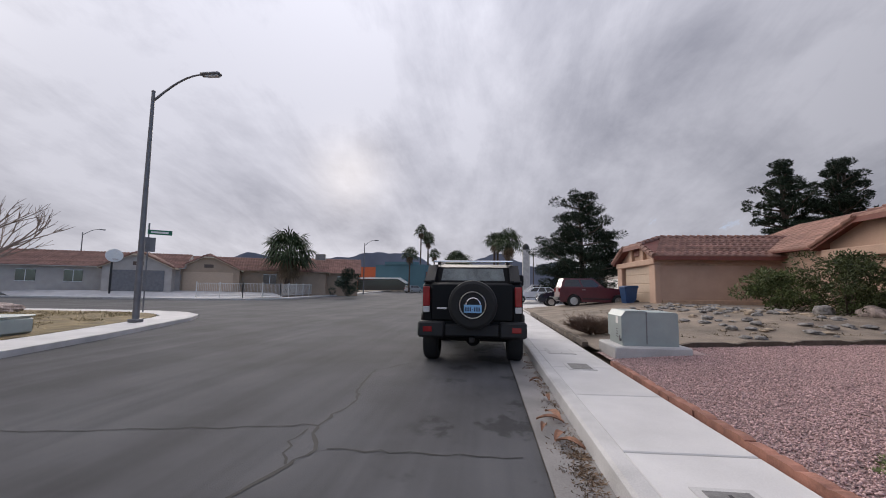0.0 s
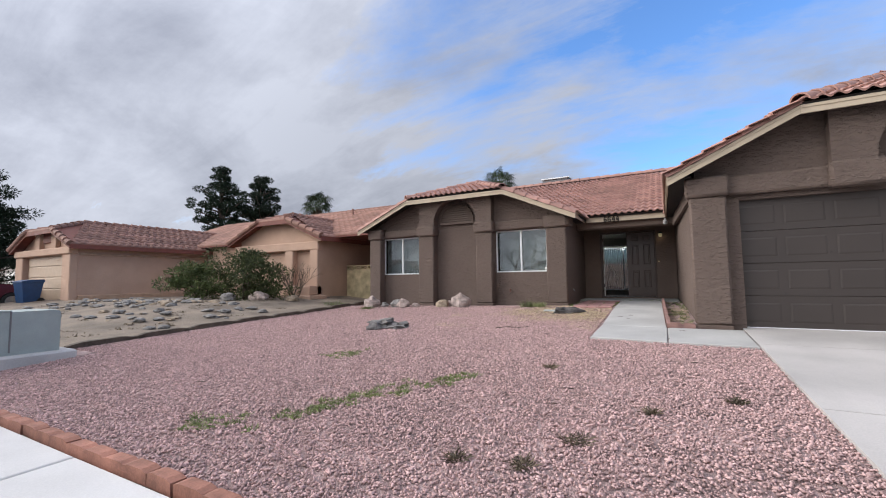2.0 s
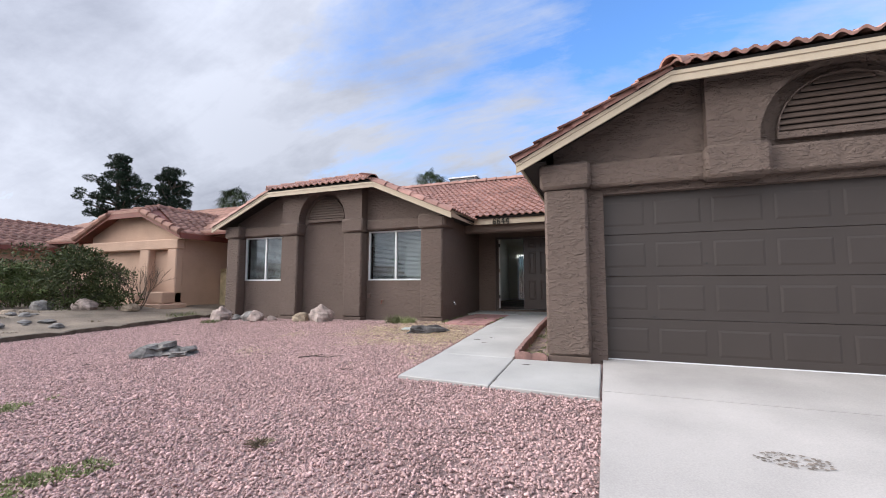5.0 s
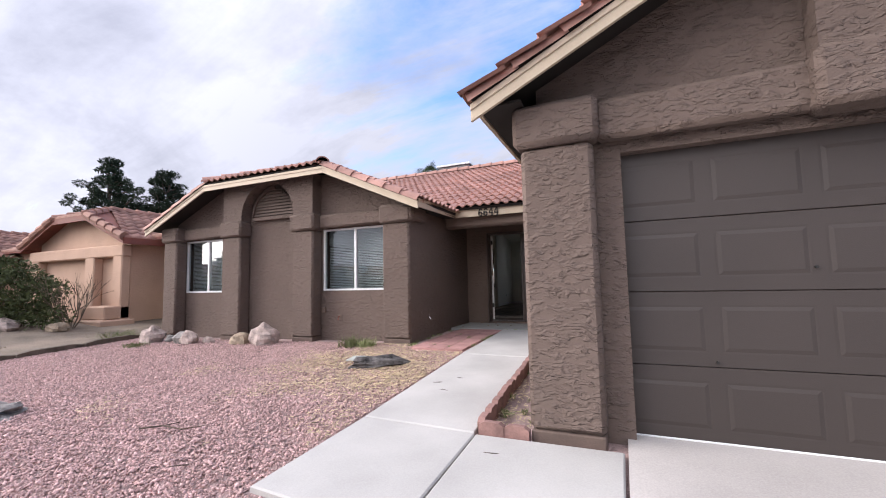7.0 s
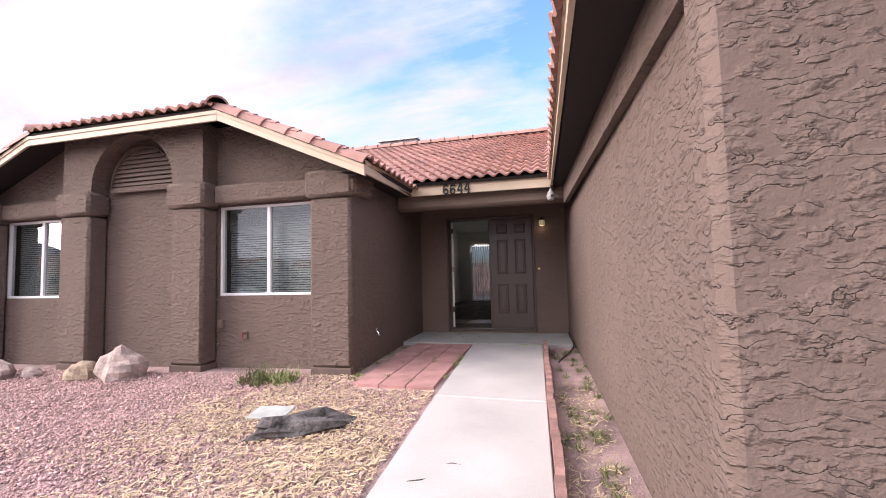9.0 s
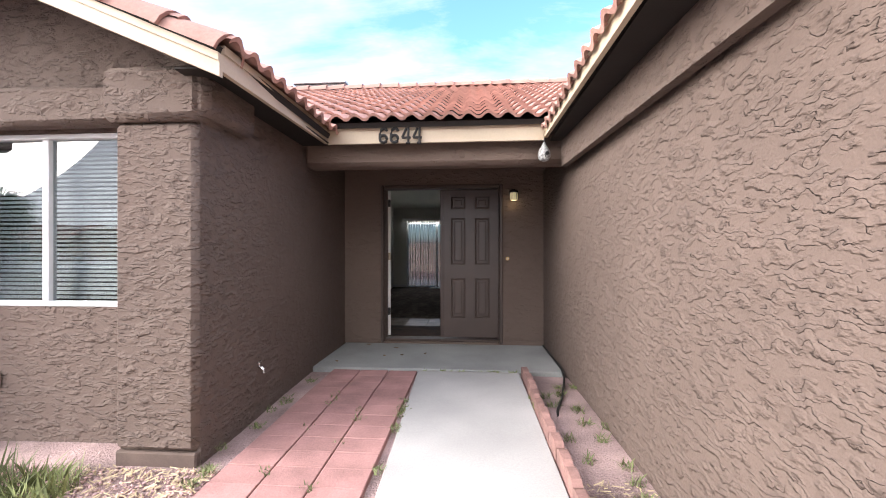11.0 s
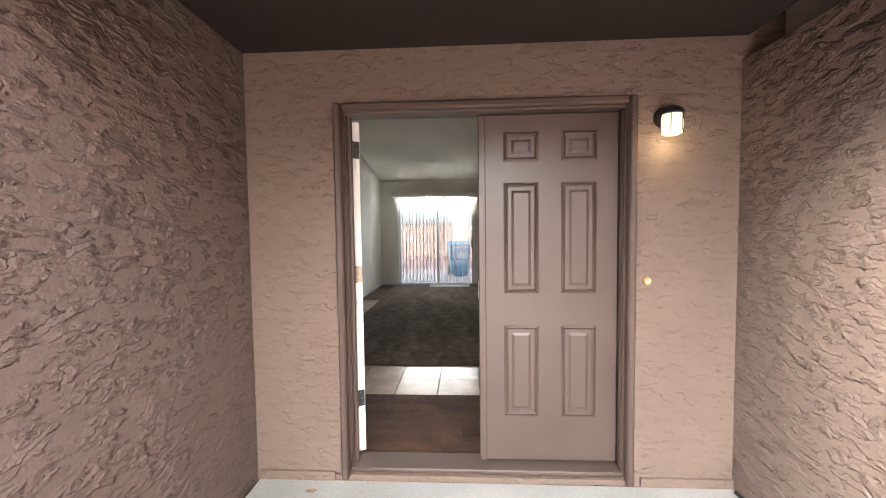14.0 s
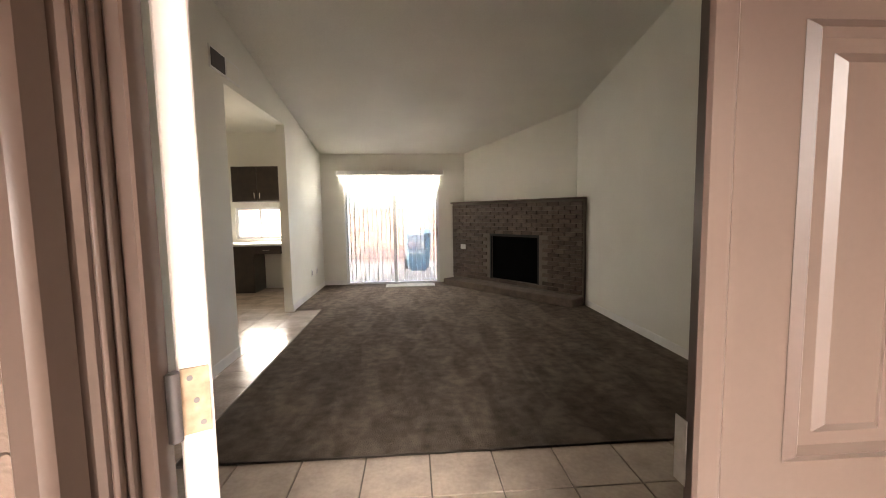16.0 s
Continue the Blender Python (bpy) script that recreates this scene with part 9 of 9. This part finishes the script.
for a, b in (((GR_R, GR_Y0, zg(GR_R)), (GC_R, GR_Y0, GC_Z)), ((GR_L, GR_Y0, zg(GR_L)), (GC_L, GR_Y0, GC_Z)), ((GC_R, GR_Y0, GC_Z), (GR_C, GR_Y0 + 2, RIDGE_G)), ((GC_L, GR_Y0, GC_Z), (GR_C, GR_Y0 + 2, RIDGE_G)), ((GR_C, GR_Y0 + 2, RIDGE_G), (GR_C, GR_Y1, RIDGE_G))):
    rake = abs(a[1] - b[1]) < 0.01
    cap_run(roof_garage, a, b, -0.035 if rake else 0.015, -0.085 if rake else 0.0)

# ---- gravel and straw ----
def keep_off(x, y):
    """Where the yard is paved or built over."""
    return ((x > -0.05 - 0.02 * (y + 7.5)) & (y > -7.5) & (x > -0.22)) | ((x > -1.08) & (y > -3.52)) | (y > -3.12) | ((x > 2.08)) | ((np.abs(x + 8.25) < 0.66) & (y < -10.8) & (y > -12.7))


def lot_many(x, y):
    ky, kz = [k[0] for k in KNOTS], [k[1] for k in KNOTS]
    return np.interp(y, ky, kz) - np.maximum(0, -x - 1.5) * 0.017 * np.clip((y + 11.5) / 6, 0, 1)


def straw_amount(x, y):
    d = np.exp(-(((x + 0.9) / 1.5) ** 2 + ((y + 4.4) / 1.6) ** 2)) * 1.05
    w = 0.5 + 0.5 * np.sin(x * 2.1 + 1.3 * np.sin(y * 1.7)) * np.sin(y * 2.6 + 1.1 * np.sin(x * 1.9))
    return np.clip(d + 0.55 * w * (y > -8.3) * (x > -3.6) * np.clip((y + 8.3) / 1.5, 0, 1) - 0.40, 0, 1)


rg = np.random.default_rng(11)
N = 300000
gx, gy = rg.uniform(-8.58, 2.3, N), rg.uniform(-12.64, -3.1, N)
near = rg.uniform(0, 1, N) < np.clip(1.15 - 0.10 * np.maximum(0, np.hypot(gx - 1.5, gy + 11.5) - 4.0), 0.25, 1)
ok = (~keep_off(gx - 0.22 * rg.uniform(0, 1, N) ** 3 * (gx > 1.8), gy)) & near & (rg.uniform(0, 1, N) > 0.55 * straw_amount(gx, gy))
gx, gy = gx[ok], gy[ok]
n = len(gx)
octa = np.array([(1, 0, 0), (-1, 0, 0), (0, 1, 0), (0, -1, 0), (0, 0, 1), (0, 0, -1)], float)
of = np.array([(0, 2, 4), (2, 1, 4), (1, 3, 4), (3, 0, 4), (2, 0, 5), (1, 2, 5), (3, 1, 5), (0, 3, 5)])
size = rg.uniform(0.0065, 0.0145, n) * np.where(rg.uniform(0, 1, n) < 0.06, 1.5, 1.0)
sc = size[:, None] * rg.uniform(0.6, 1.35, (n, 3))
sc[:, 2] *= 0.75
jit = rg.uniform(-0.35, 0.35, (n, 6, 3))
v = (octa[None] + jit) * sc[:, None, :]
ang = rg.uniform(0, 6.283, n)
ca, sa = np.cos(ang)[:, None], np.sin(ang)[:, None]
vx, vy = v[:, :, 0] * ca - v[:, :, 1] * sa, v[:, :, 0] * sa + v[:, :, 1] * ca
v = np.stack([vx + gx[:, None], vy + gy[:, None], v[:, :, 2] + (lot_many(gx, gy) - 0.004 + rg.uniform(-0.004, 0.008, n))[:, None]], 2).reshape(-1, 3)
f = (of[None] + 6 * np.arange(n)[:, None, None]).reshape(-1, 3)
tagged(new("gravel", raw_mesh("gravel", v, f, M_GRAVEL)), "loose pink crushed stone", "gravel", kind="stuff")

N = 90000
sx, sy = rg.uniform(-4.2, 1.45, N), rg.uniform(-8.4, -3.1, N)
plant = (sx > 1.02) & (sy > -6.2)
ok = ((~keep_off(sx, sy)) & (rg.uniform(0, 1, N) < straw_amount(sx, sy))) | (plant & (rg.uniform(0, 1, N) < 0.25) & (sx < 1.42))
sx, sy = sx[ok], sy[ok]
n = len(sx)
ang, ln, wd = rg.uniform(0, 6.283, n), rg.uniform(0.009, 0.034, n), rg.uniform(0.0016, 0.0045, n)
dx, dy = np.cos(ang) * ln, np.sin(ang) * ln
ex, ey = -np.sin(ang) * wd, np.cos(ang) * wd
z0, z1 = lot_many(sx, sy) + rg.uniform(0.0, 0.014, n), rg.uniform(-0.008, 0.012, n)
v = np.stack([np.stack([sx - dx - ex, sy - dy - ey, z0], 1), np.stack([sx + dx - ex, sy + dy - ey, z0 + z1], 1), np.stack([sx + dx + ex, sy + dy + ey, z0 + z1 + 0.002], 1), np.stack([sx - dx + ex, sy - dy + ey, z0 + 0.002], 1)], 1).reshape(-1, 3)
tagged(new("straw", raw_mesh("straw", v, np.arange(4 * n).reshape(n, 4), M_STRAW)), "dry straw mulch strewn over the yard", "straw", kind="stuff")
structure("planting_strip", Geo().add([(1.0, -6.25, lot(1, -6.25) - 0.02), (1.52, -6.25, lot(1, -6.25) - 0.02), (1.36, -1.18, -0.07), (0.95, -1.18, -0.07)], [(0, 1, 2, 3)]), M_DIRT, "bare dirt strip between walk and garage wall", "ground")
